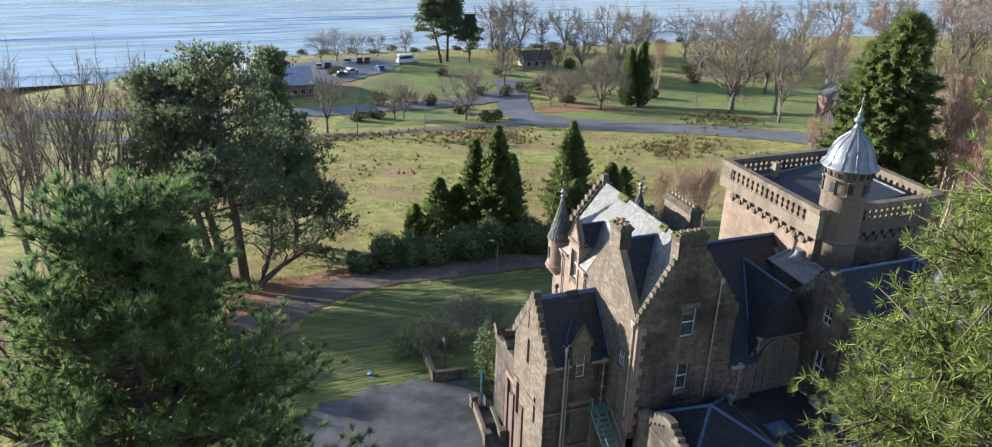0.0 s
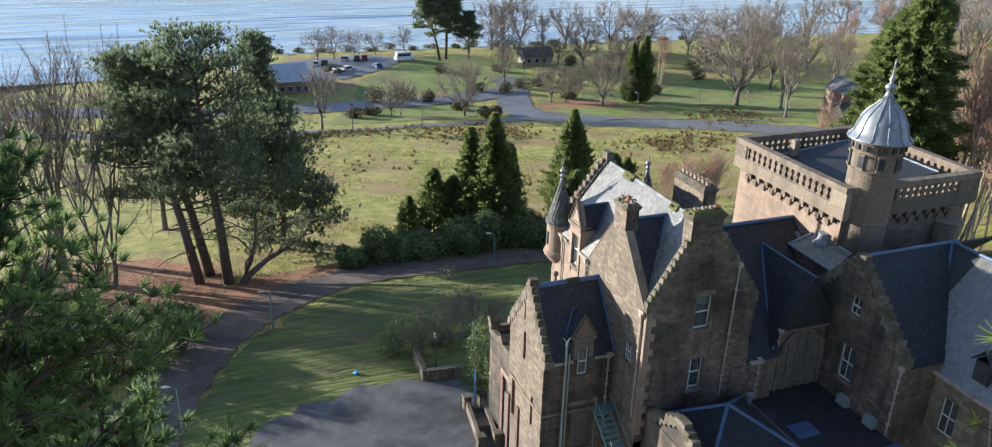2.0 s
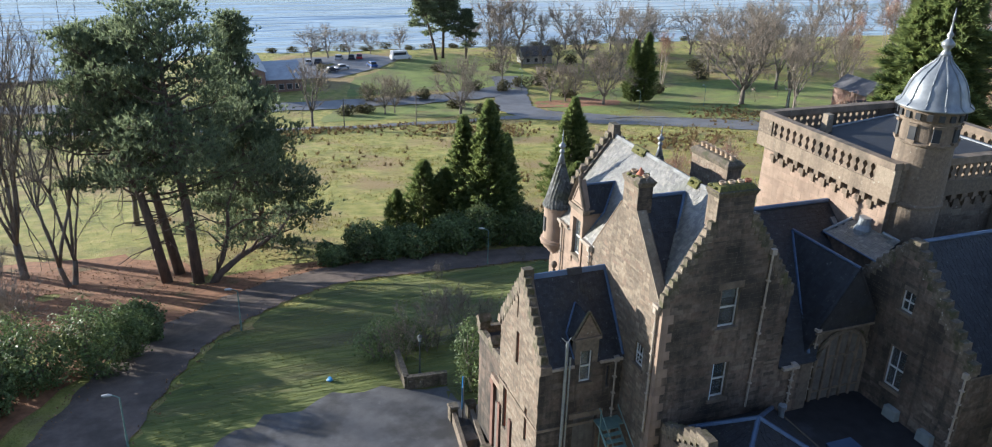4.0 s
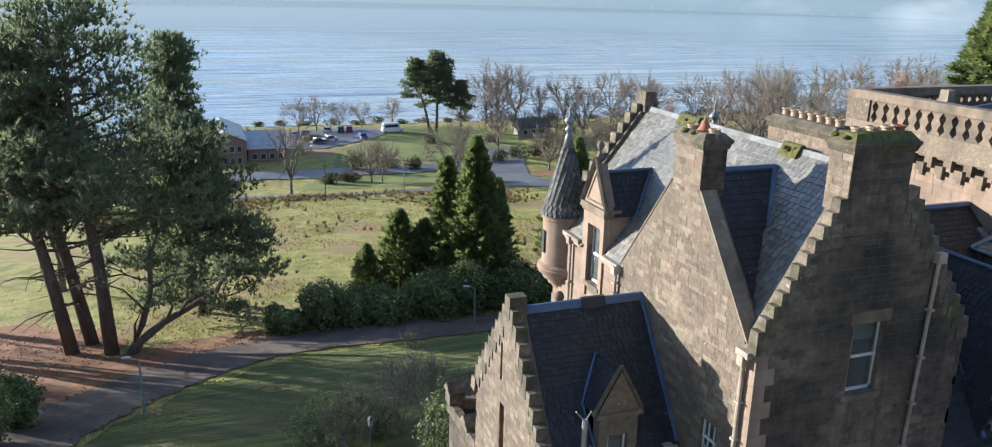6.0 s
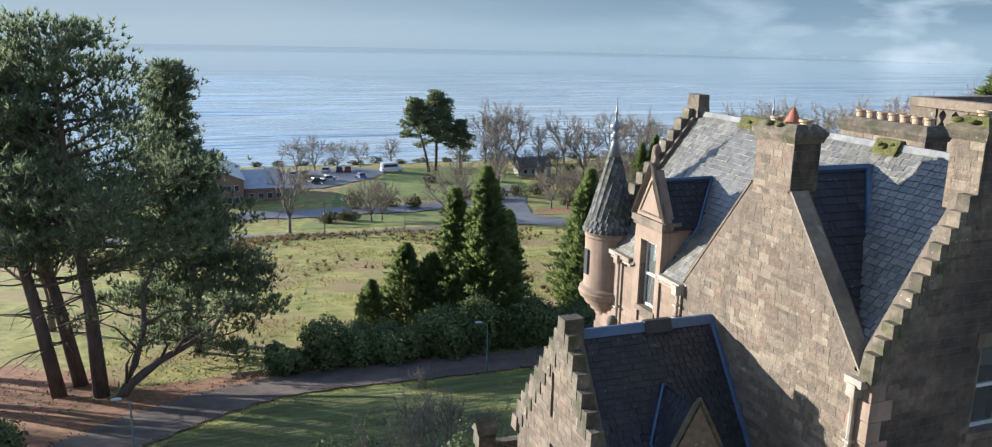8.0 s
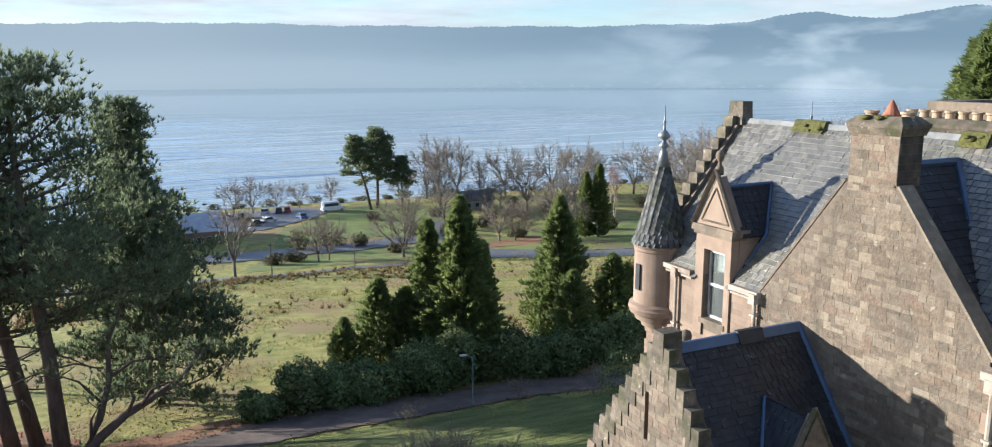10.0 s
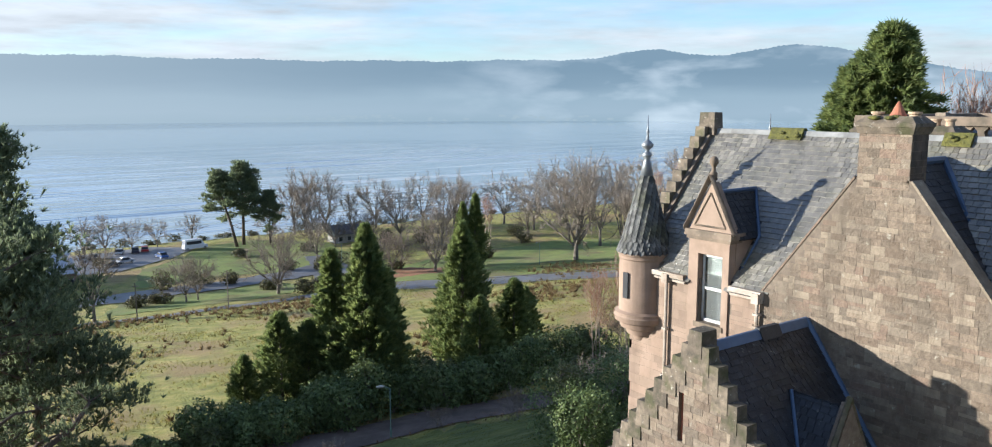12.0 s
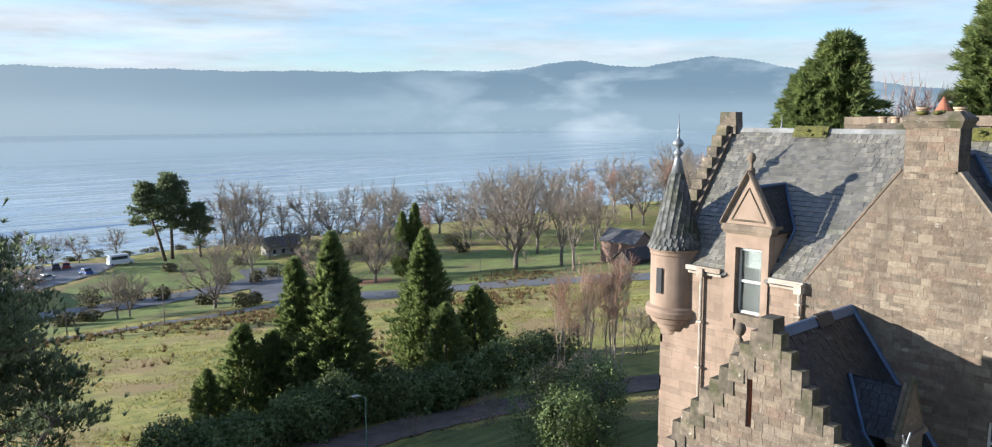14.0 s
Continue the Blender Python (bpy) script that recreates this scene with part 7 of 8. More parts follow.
planted(b6, [(124, 198, 1.02, 0), (53.5, 77.5, 0.72, 1), (55, 75.5, 0.76, 2), (52, 79.5, 0.66, 4), (57, 78, 0.7, 3), (73.6, 58.4, 1.5, 0.4), (77.0, 61.5, 1.6, 2.0), (71.5, 55.0, 1.2, 4.0), (83, 66, 1.4, 1.0), (181, 190, 0.9, 1.0), (190, 205, 1.0, 2.0), (205, 215, 1.1, 0.2), (224, 222, 1.3, 3.0), (240, 210, 1.4, 1.6), (268, 214, 1.5, 4.6), (290, 226, 1.5, 2.2), (90, 84, 1.0, 3.5), (84, 90, 0.9, 5.5)])
sp = tree_thing("pine_tree", "leaning Scots pine with a flat dark crown by the loch", *dark_pine(31, 21.0, 6.0, 0.52, 26, (-0.24, 0.05), 1.0, 14, (0.6, 0.22), 0.3), PINE_BARK, NEEDLE_PINE, group="lochside pines")
planted(sp, [(76.4, 250.5, 1.0, 0.0)])
sq = tree_thing("pine_tree", "tall Scots pine with a rounded dark crown by the loch", *dark_pine(32, 22.5, 6.4, 0.42, 34, (0.0, 0.0), 1.0, 14, (0.6, 0.22), 0.36), PINE_BARK, NEEDLE_PINE, group="lochside pines")
planted(sq, [(79.0, 253.0, 1.02, 0.0), (85.5, 249.5, 0.66, 2.0)])

# conifers by the hedge and in the field
GREEN = "evergreens behind the hedge"
c1 = tree_thing("conifer", "tall dense dark green cypress behind the hedge", *cypress(41, 16.4, 4.5, "cone", 760, 22, blade=0.75, full=0.84), BARK, CYPRESS, group=GREEN)
planted(c1, [(33.6, 87.2, 0.97, 0.2), (45.0, 90.2, 0.92, 2.0)])
c2 = tree_thing("conifer", "dark green columnar cypress with ragged sides", *cypress(42, 14.4, 3.0, "cone", 520, 20, blade=0.75, full=0.7), BARK, CYPRESS, group=GREEN)
planted(c2, [(31.6, 89.6, 0.97, 0.0), (36.2, 88.6, 0.82, 2.0), (106, 182.5, 1.08, 1), (108.6, 181.2, 1.2, 3), (47.6, 92.5, 0.62, 1.0)])
c3 = tree_thing("conifer", "short broad cypress leaning over the hedge", *cypress(43, 8.8, 3.2, "cone", 380, 20, blade=0.75, full=0.72), BARK, CYPRESS, group=GREEN)
planted(c3, [(27.4, 90.6, 1.0, 0.5), (29.6, 90.0, 0.9, 2.2), (51.0, 90.2, 1.0, 3.0), (54.5, 93, 0.85, 1.2), (24.2, 90.2, 0.66, 4.0), (43.0, 84.5, 0.95, 2.0)])
c4 = tree_thing("conifer", "huge spreading dark green conifer behind the tower", *cypress(44, 29.0, 5.7, "cone", 560, 40, 0.20, full=0.46), BARK, CYPRESS, group="tall conifers behind the tower")
planted(c4, [(68.4, 63.3, 0.99, 0.3), (67.5, 65.4, 0.90, 4.0), (84.0, 56.0, 1.12, 1.5), (93, 66, 0.72, 3.0)])

# hedge and shrubs
def hedge_run(name, label, spots, seed, leaf, size=0.2, n=2600, category="hedge"):
    t = thing(name, label, category, (spots[0][0], spots[0][1], float(rolling(spots[0][0], spots[0][1]))))
    rng = np.random.default_rng(seed)
    for k, (x, y, r, h) in enumerate(spots):
        lumps = [(rng.uniform(-0.5, 0.5) * r, rng.uniform(-0.4, 0.4) * r, h * 0.5, r, r * 0.9, h * 0.52), (rng.uniform(-1, 1) * r * 0.6, rng.uniform(-0.5, 0.5) * r, h * 0.62, r * 0.6, r * 0.6, h * 0.42), (rng.uniform(-1, 1) * r * 0.9, rng.uniform(-0.6, 0.6) * r, h * 0.36, r * 0.7, r * 0.7, h * 0.4)]
        wood, (v, f) = shrub(seed + k, lumps, size, n)
        z = float(rolling(x, y))
        data = soup("bush", v + np.array((x, y, z)), f, leaf)
        b = part("bush", data, leaf, t)
        wood.v = [(p[0] + x, p[1] + y, p[2] + z) for p in wood.v]
        ob = new("stem", wood.mesh("stem", BARK))
        ob.parent = b
    return t


hedge_run("hedge", "thick dark rhododendron hedge along the drive", [(16.2, 83.6, 1.5, 2.2), (18.6, 84.4, 2.0, 3.6), (21.6, 83.8, 2.2, 3.0), (24.4, 83.8, 2.3, 3.3), (27.2, 83.4, 2.3, 3.6), (30.0, 83.2, 2.3, 4.2), (32.8, 83.6, 2.3, 4.8), (35.6, 82.6, 2.2, 4.2), (38.4, 82.4, 2.2, 3.6), (41.2, 82.0, 2.2, 3.6), (44.2, 82.4, 2.2, 3.8), (47.4, 82.0, 2.4, 4.2), (50.6, 82.0, 2.4, 4.6), (53.6, 82.4, 2.2, 4.2)], 60, LAUREL, 0.26, 5200)
hedge_run("rhododendron", "large dark rhododendron at the drive's edge", [(-7.6, 63.4, 2.6, 4.8), (-4.4, 63.6, 2.4, 5.0), (-2.2, 66.2, 2.0, 4.0), (-10.6, 66.0, 2.6, 4.8), (-9.6, 60.2, 2.2, 3.2), (-11.4, 57.0, 2.2, 3.0), (-10.8, 53.4, 2.0, 2.6), (-1.6, 69.0, 1.6, 3.0)], 80, LAUREL, 0.22, 6000, "bush")
hedge_run("rhododendron", "rounded evergreen shrub by the house", [(37.6, 66.4, 2.6, 5.6), (40.8, 65.4, 2.5, 5.4), (36.0, 63.2, 2.0, 4.4)], 90, LAUREL, 0.2, 6500, "bush")
hedge_run("shrub", "evergreen shrub beside the entrance porch", [(19.9, 51.9, 1.3, 5.4), (20.9, 50.0, 1.2, 5.0)], 95, LAUREL, 0.16, 2600, "bush")
hedge_run("shrub", "dark shrub behind the planter wall", [(15.2, 58.6, 1.6, 3.0), (17.4, 59.8, 1.5, 2.6)], 97, LAUREL, 0.16, 2200, "bush")
hedge_run("scrub", "tangled brown winter scrub in the field", [(44.2, 200.5, 2.6, 4.4), (52, 202, 2.2, 3.0), (64.8, 175.6, 2.0, 3.0), (40, 240, 2, 2), (68, 178, 1.8, 2.4), (74, 206, 2.2, 2.6), (80, 203, 2.0, 2.8), (93, 191, 2.0, 2.0), (118, 222, 2.4, 3.0), (128, 214, 2.4, 3.4), (140, 204, 2.4, 3.2), (118, 190, 2.0, 2.4), (36, 186, 2.0, 2.4), (41, 189, 1.8, 2.2), (58, 198, 2.2, 2.8), (62, 188, 1.8, 2.4), (86, 206, 2.2, 3.0), (92, 208, 2.2, 2.6), (112, 232, 2.2, 3.4), (88, 228, 2.0, 2.4), (71, 232, 2.0, 2.0), (124, 230, 2.4, 3.4), (136, 224, 2.4, 3.6), (146, 216, 2.4, 3.2), (96, 212, 2.0, 2.8)], 99, BRAMBLE, 0.4, 900, "bush")
br = tree_thing("bare_shrub", "bushy leafless shrub with fine grey twigs", *bare_tree(27, 5.0, 0.50, 9, 3, 0.06, 3, 14, 0.014, 0.5, 0.014, 0.06, 0.8), BARK, TWIG, group="leafless shrubs")
planted(br, [(18.9, 58.6, 1.0, 0), (21.5, 60.2, 0.86, 1), (16.4, 57.6, 0.7, 2), (23.5, 58.6, 0.8, 3), (-13.5, 82.5, 1.1, 1), (-10.2, 74.0, 1.0, 4), (-14.5, 71.0, 1.1, 5), (-15.5, 66.0, 1.2, 2), (-13.0, 62.0, 1.1, 0.5), (-14.6, 57.6, 1.2, 3), (-11.8, 77.0, 1.0, 4), (38.4, 73.4, 0.55, 0), (33.5, 76.0, 0.4, 2), (24.5, 74.9, 0.4, 3), (42, 70.5, 0.8, 1), (44.5, 72.0, 0.9, 2.5), (60, 84, 1.0, 2.0), (64, 80, 1.1, 0.0), (36, 90, 0.9, 1.0)])

rngs = random.Random(77)
shore = [(30 + 7.5 * i, 283 - 0.05 * (10 + 7.5 * i) + rngs.uniform(-2, 1), rngs.uniform(1.6, 2.6), rngs.uniform(1.2, 2.6)) for i in range(26)]
hedge_run("shore_scrub", "low brown winter scrub along the loch's edge", shore, 140, BRAMBLE, 0.45, 420, "bush")

# the two trees that the camera passes
def near_pine(seed, top, reach, low, whorls, tuft=0.21, per=22, droop=0.0, dense=1.0, fill=0.25, dome=0.62):
    """A pine seen close: whorled crooked branches, each ending in brushes of needles. The axis is at the origin, the crown from low to top."""
    rng = np.random.default_rng(seed)
    wood = Shape().tube([(0, 0, -0.5), (0.1, 0, top * 0.4), (0.05, 0.05, top * 0.8), (0, 0, top)], [0.62, 0.45, 0.2, 0.03], 12)
    tips, ways = [], []
    for k in range(whorls):
        t = (k + rng.uniform(0, 1)) / whorls
        z = low + (top - low) * t
        out = reach * (1 - t) ** dome * rng.uniform(0.75, 1.1) + 0.25
        for _ in range(2):
            a = k * 2.399 + rng.uniform(-0.6, 0.6) + _ * math.pi
            w = np.array((math.cos(a), math.sin(a), 0.30 - droop + 0.5 * t))
            main = limb(rng, (0, 0, z), w / np.linalg.norm(w), out, 0.30, 0.05 - droop * 0.3, 7)
            r = 0.025 + 0.016 * out
            wood.tube(main, list(np.linspace(r, 0.012, 8)), 6)
            for j in range(2, 8):
                for _s in range(int(4 * dense)):
                    d = main[j] - main[j - 1]
                    d = d / np.linalg.norm(d) + rng.normal(0, 0.62, 3) + np.array((0, 0, 0.15 - droop))
                    sub = limb(rng, main[j], d / np.linalg.norm(d), rng.uniform(0.35, 0.85), 0.3, 0.08 - droop * 0.4, 3)
                    wood.tube([sub[0], sub[1], sub[3]], [0.014, 0.010, 0.005], 3)
                    for q in (1, 2, 3):
                        if rng.uniform() < (0.35, 0.8, 1.0)[q - 1] + fill:
                            tips.append(sub[q])
                            ways.append(sub[q] - sub[q - 1])
    return wood, np.array(tips), unit_rows(np.array(ways)), rng


wood, tips, ways, rng2 = near_pine(101, 33.0, 3.9, 23.0, 70, dense=1.5, fill=-0.15, dome=0.5)
crown = blades(rng2, tips - ways * 0.10, ways * 0.8 + np.array((0, 0, 0.45)), 40, 0.17, 0.021, 0.62)
for k in range(26):
    a, z = rng2.uniform(2.5, 4.0), rng2.uniform(26.0, 31.2)
    bough = limb(rng2, (0, 0, z), (math.cos(a), math.sin(a), 0.05), rng2.uniform(2.6, 4.6), 0.5, 0.02, 7)
    wood.tube(bough, list(np.linspace(0.045, 0.012, 8)), 5)
    for j in range(2, 8):
        for q in range(2):
            wood.tube(limb(rng2, bough[j], rng2.normal(0, 1, 3), rng2.uniform(0.4, 0.9), 0.6, 0.0, 3), [0.016, 0.012, 0.008, 0.005], 3)
fore = tree_thing("pine_tree", "large green pine with needle brushes and bare grey lower branches", wood, crown, PINE_BARK, NEEDLE_NEAR)
fore.matrix_basis = pose(-1.2, 11.6, 0)
wood, tips, ways, rng2 = near_pine(102, 37.2, 3.0, 24.0, 110, droop=0.15, dense=2.1, fill=0.1)
crown = blades(rng2, tips, ways * 0.8 + np.array((0, 0, 0.05)), 17, 0.15, 0.015, 0.62, (0, 0, -0.1))
near = tree_thing("conifer", "bright green conifer with feathery hanging sprays", wood, crown, PINE_BARK, CEDAR)
near.matrix_basis = pose(8.0, 4.4, 0)

# rushes and tussocks in the field
rng3 = np.random.default_rng(5)
xy = np.stack([rng3.uniform(-5, 125, 16000), rng3.uniform(94, 172, 16000)], -1)
wet = np.sin(xy[:, 0] * 0.11 + 1.3) * np.sin(xy[:, 1] * 0.13) + 0.6 * np.sin(xy[:, 0] * 0.05 - xy[:, 1] * 0.07) + np.clip((xy[:, 1] - 138) / 30, -0.6, 0.6) * (xy[:, 0] < 80)
wet -= 0.55 * np.clip((xy[:, 0] - 62) / 20, 0, 1)
xy = xy[wet + rng3.normal(0, 0.5, len(wet)) > 0.95]
c = np.stack([xy[:, 0], xy[:, 1], rolling(xy[:, 0], xy[:, 1])], -1)
ob = new("rushes", soup("rushes", *blades(rng3, c, np.tile((0, 0, 1.0), (len(c), 1)), 18, 0.75, 0.18, 0.6), RUSH))
tagged(ob, "tufts of brown dead rushes in the pasture", "rushes", kind="stuff")

# grass blades on the lawn and the pasture, and fallen leaves along the drive
def strewn(name, label, category, count, box, keep, mat, seed, per, length, width, spread, lift=0.04):
    rng = np.random.default_rng(seed)
    q = np.stack([rng.uniform(box[0], box[1], count), rng.uniform(box[2], box[3], count)], -1)
    q = q[keep(q[:, 0], q[:, 1], rng)]
    c = np.stack([q[:, 0], q[:, 1], rolling(q[:, 0], q[:, 1]) + lift], -1)
    ob = new(name, soup(name, *blades(rng, c, np.tile((0, 0, 1.0), (len(c), 1)), per, length, width, spread), mat))
    return tagged(ob, label, category, kind="stuff")


D = np.array([p[:2] for p in DRIVE])
dense_x = np.interp(np.linspace(0, 1, 200), np.linspace(0, 1, len(D)), D[:, 0])
dense_y = np.interp(np.linspace(0, 1, 200), np.linspace(0, 1, len(D)), D[:, 1])


def from_drive(x, y):
    return np.min(np.hypot(x[:, None] - dense_x[None], y[:, None] - dense_y[None]), axis=1)


def on_lawn(x, y, rng):
    inside = (y > 50) & (from_drive(x, y) > 3.0) & (y < 78) & ((x - 11) ** 2 / 120 + (y - 44) ** 2 / 118 > 1)
    return inside & (np.sin(x * 0.9 + y * 0.4) + np.sin(y * 1.1 - x * 0.3) + rng.normal(0, 0.9, len(x)) > -0.4)


GRASS_BLADE = leafy("grass_blades", (0.11, 0.115, 0.02), (0.25, 0.235, 0.05), through=0.6, tint=(0.17, 0.15, 0.05))
STRAW = leafy("pale_pasture_grass", (0.17, 0.165, 0.035), (0.36, 0.31, 0.10), through=0.35, tint=(0.28, 0.19, 0.08))
strewn("lawn_blades", "uneven short grass of the lawn", "grass", 26000, (0, 48, 48, 78), on_lawn, GRASS_BLADE, 301, 3, 0.09, 0.035, 0.9)
strewn("pasture_blades", "tufted pale winter grass of the pasture", "grass", 30000, (2, 125, 92, 172), lambda x, y, r: np.sin(x * 0.4 + 2 * np.sin(y * 0.13)) + np.sin(y * 0.5 + x * 0.11) + r.normal(0, 0.8, len(x)) > 0.3, STRAW, 302, 3, 0.30, 0.11, 0.6)
FALLEN = material("fallen_leaves", ((0.14, 0.075, 0.035), (0.30, 0.17, 0.085)), scale=3, rough=0.9, bump=0, island=0.4)
strewn("fallen_leaves", "brown fallen leaves along the drive's edges", "leaves", 24000, (-14, 46, 44, 92), lambda x, y, r: (np.abs(from_drive(x, y) - 2.9) < np.abs(r.normal(0, 0.4, len(x)))) | ((y > 80.5 - 0.6 * np.maximum(0, 4 - x)) & (x < 16) & (r.uniform(0, 1, len(x)) < 0.5)), FALLEN, 303, 1, 0.16, 0.14, 2.0, 0.12)

# ---- things in the grounds ----


def street_lamp(x, y, h, turn, label):
    z = float(rolling(x, y))
    t = thing("street_lamp", label, "lamp post", (x, y, z), "lamp posts along the drive")
    part("post", Shape().tube([(x, y, z - 0.2), (x, y, z + 0.9)], 0.075, 8).tube([(x, y, z + 0.9), (x, y, z + h - 0.15)], 0.045, 8), LAMP_GREEN, t)
    dx, dy = math.cos(turn), math.sin(turn)
    part("arm", Shape().tube([(x, y, z + h - 0.16), (x + dx * 0.2, y + dy * 0.2, z + h - 0.02), (x + dx * 0.5, y + dy * 0.5, z + h + 0.02)], 0.03, 6), LAMP_GREEN, t)
    part("head", Shape().tube([(x + dx * 0.4, y + dy * 0.4, z + h + 0.05), (x + dx * 0.62, y + dy * 0.62, z + h + 0.06), (x + dx * 0.95, y + dy * 0.95, z + h + 0.02)], [0.05, 0.085, 0.06], 8), PAINT, t, "pale lamp head")
    part("lens", Shape().tube([(x + dx * 0.5, y + dy * 0.5, z + h - 0.02), (x + dx * 0.9, y + dy * 0.9, z + h - 0.04)], 0.05, 8), BLIND, t)
    return t


LAMP_GREEN = material("green_lamp_paint", ((0.10, 0.17, 0.15), (0.16, 0.24, 0.21)), scale=5, rough=0.5, bump=0.1)
BLUE = material("blue_sign_panel", ((0.03, 0.20, 0.42), (0.05, 0.27, 0.50)), scale=3, rough=0.4, bump=0)
street_lamp(29.9, 76.6, 3.9, 2.6, "slim green street lamp beside the hedge")
street_lamp(6.2, 68.0, 3.6, 2.9, "slim green street lamp on the lawn's edge")
street_lamp(-1.2, 52.6, 3.6, 2.9, "slim street lamp with a pale head by the drive")


def lantern(x, y, h):
    z = float(rolling(x, y))
    t = thing("lantern_post", "old black lantern on a post behind the planter wall", "lamp post", (x, y, z))
    part("post", Shape().lathe([(0.12, z - 0.2), (0.12, z + 0.5), (0.06, z + 0.6), (0.045, z + h - 0.5), (0.08, z + h - 0.45)], x, y, 10), DARK_METAL, t)
    part("glass", Shape().lathe([(0.10, z + h - 0.45), (0.17, z + h - 0.1)], x, y, 6), BLIND, t, "frosted lantern glass")
    part("cap", Shape().lathe([(0.2, z + h - 0.1), (0.12, z + h), (0.03, z + h + 0.08)], x, y, 6), DARK_METAL, t)
    return t


lantern(17.0, 54.6, 3.4)

# planter wall in front of the shrubs
planter = thing("planter", "low mossy stone planter wall in front of bare shrubs", "garden wall", (17.0, 53.4, 0))
for (ax, ay), (bx, by) in (((15.8, 53.5), (18.5, 53.3)), ((15.8, 53.5), (16.0, 57.0))):
    a, b = Vector((ax, ay, 0)), Vector((bx, by, 0))
    d = (b - a).normalized()
    n = Vector((-d.y, d.x, 0))
    k = int((b - a).length / 0.5)
    for i in range(k):
        for row in range(3):
            p = a + d * ((b - a).length * (i + 0.02) / k)
            q = a + d * ((b - a).length * (i + 0.98) / k)
            z = -0.45 + row * 0.4
            s = Shape().hexa([tuple(c) for c in (p - n * 0.15 + Vector((0, 0, z)), q - n * 0.15 + Vector((0, 0, z)), q + n * 0.15 + Vector((0, 0, z)), p + n * 0.15 + Vector((0, 0, z)), p - n * 0.15 + Vector((0, 0, z + 0.385)), q - n * 0.15 + Vector((0, 0, z + 0.385)), q + n * 0.15 + Vector((0, 0, z + 0.385)), p + n * 0.15 + Vector((0, 0, z + 0.385)))])
            part("stone", s, MOSSY, planter)
    s = Shape().hexa([tuple(c) for c in (a - n * 0.2 + Vector((0, 0, 0.75)), b - n * 0.2 + Vector((0, 0, 0.75)), b + n * 0.2 + Vector((0, 0, 0.75)), a + n * 0.2 + Vector((0, 0, 0.75)), a - n * 0.18 + Vector((0, 0, 0.9)), b - n * 0.18 + Vector((0, 0, 0.9)), b + n * 0.18 + Vector((0, 0, 0.9)), a + n * 0.18 + Vector((0, 0, 0.9)))])
    part("coping", s, MOSSY, planter, "mossy coping stone")

sign = thing("notice_board", "blue notice board on two posts beside the porch", "sign", (18.4, 49.4, 0))
for dy in (-0.55, 0.55):
    part("post", Shape().tube([(18.4 + dy * 0.36, 49.5 + dy, -0.2), (18.4 + dy * 0.36, 49.5 + dy, 2.5)], 0.045, 8), STEEL, sign)


def board_piece(u0, u1, z0, z1, proud):
    """A slab on the board: u runs along it, from its middle."""
    c, d, n = Vector((18.4, 49.5, 0)), Vector((0.34, 0.94, 0)), Vector((-0.94, 0.34, 0))
    low = [c + d * u0 + n * 0.03, c + d * u1 + n * 0.03, c + d * u1 + n * proud, c + d * u0 + n * proud]
    return Shape().hexa([(q.x, q.y, z0) for q in low] + [(q.x, q.y, z1) for q in low])


part("panel", board_piece(-0.65, 0.65, 0.9, 2.45, 0.09), BLUE, sign, "blue panel with a white band")
for k in range(4):
    part("text_bar", board_piece(-0.5, 0.5 - 0.12 * k, 1.15 + 0.28 * k, 1.26 + 0.28 * k, 0.10), PAINT, sign)

# tall pole against the wing
mast = thing("flue_pole", "tall galvanised twin pipe standing against the wing", "pipe", (18.95, 36.75, 0))
part("pipe", Shape().tube([(18.9, 36.75, -0.2), (18.9, 36.75, 12.45)], 0.075, 10), STEEL, mast)
part("pipe", Shape().tube([(19.12, 36.8, -0.2), (19.12, 36.8, 11.6)], 0.05, 8), STEEL, mast)
part("bracket", Shape().tube([(18.9, 36.75, 12.4), (18.6, 36.7, 12.75)], 0.02, 5).tube([(18.9, 36.75, 12.4), (19.05, 36.72, 12.7)], 0.02, 5), STEEL, mast)

# outside metal stair beside the west wall
stair = thing("metal_stair", "narrow green metal outside stair by the west wall", "stairs", (21.2, 34.5, 0))
for i in range(14):
    y, z = 36.3 - i * 0.27, 7.7 - i * 0.19
    part("tread", Shape().box(20.75, 21.65, y - 0.14, y + 0.1, z, z + 0.04), LAMP_GREEN, stair)
for x in (20.72, 21.68):
    part("stringer", Shape().tube([(x, 36.5, 7.75), (x, 32.6, 5.0)], 0.06, 4), LAMP_GREEN, stair)
    part("handrail", Shape().tube([(x, 36.6, 8.7), (x, 32.6, 5.95)], 0.025, 6), LAMP_GREEN, stair)
for y, z in ((36.4, 7.7), (34.5, 6.3), (32.7, 5.0)):
    part("post", Shape().tube([(20.72, y, 0), (20.72, y, z + 1.0)], 0.03, 6), LAMP_GREEN, stair)
part("landing", Shape().box(20.7, 21.98, 36.4, 37.05, 7.66, 7.74), LAMP_GREEN, stair)

# litter on the lawn
bag = thing("litter", "crumpled blue plastic litter on the lawn", "litter", (11.2, 56.4, float(rolling(11.2, 56.4))))
s = Shape().ball(11.2, 56.4, float(rolling(11.2, 56.4)) + 0.16, 0.22, 0.6, 9)
s.v = [(x + 0.05 * math.sin(31 * x + 17 * z), y + 0.05 * math.sin(23 * y), z + 0.03 * math.sin(41 * x)) for x, y, z in s.v]
part("bag", s, BLUE, bag)

# ---- lochside: buildings, cars, poles ----
SHED_WOOD = material("dark_timber", ((0.025, 0.02, 0.018), (0.055, 0.047, 0.042)), scale=2, bump=0.3)
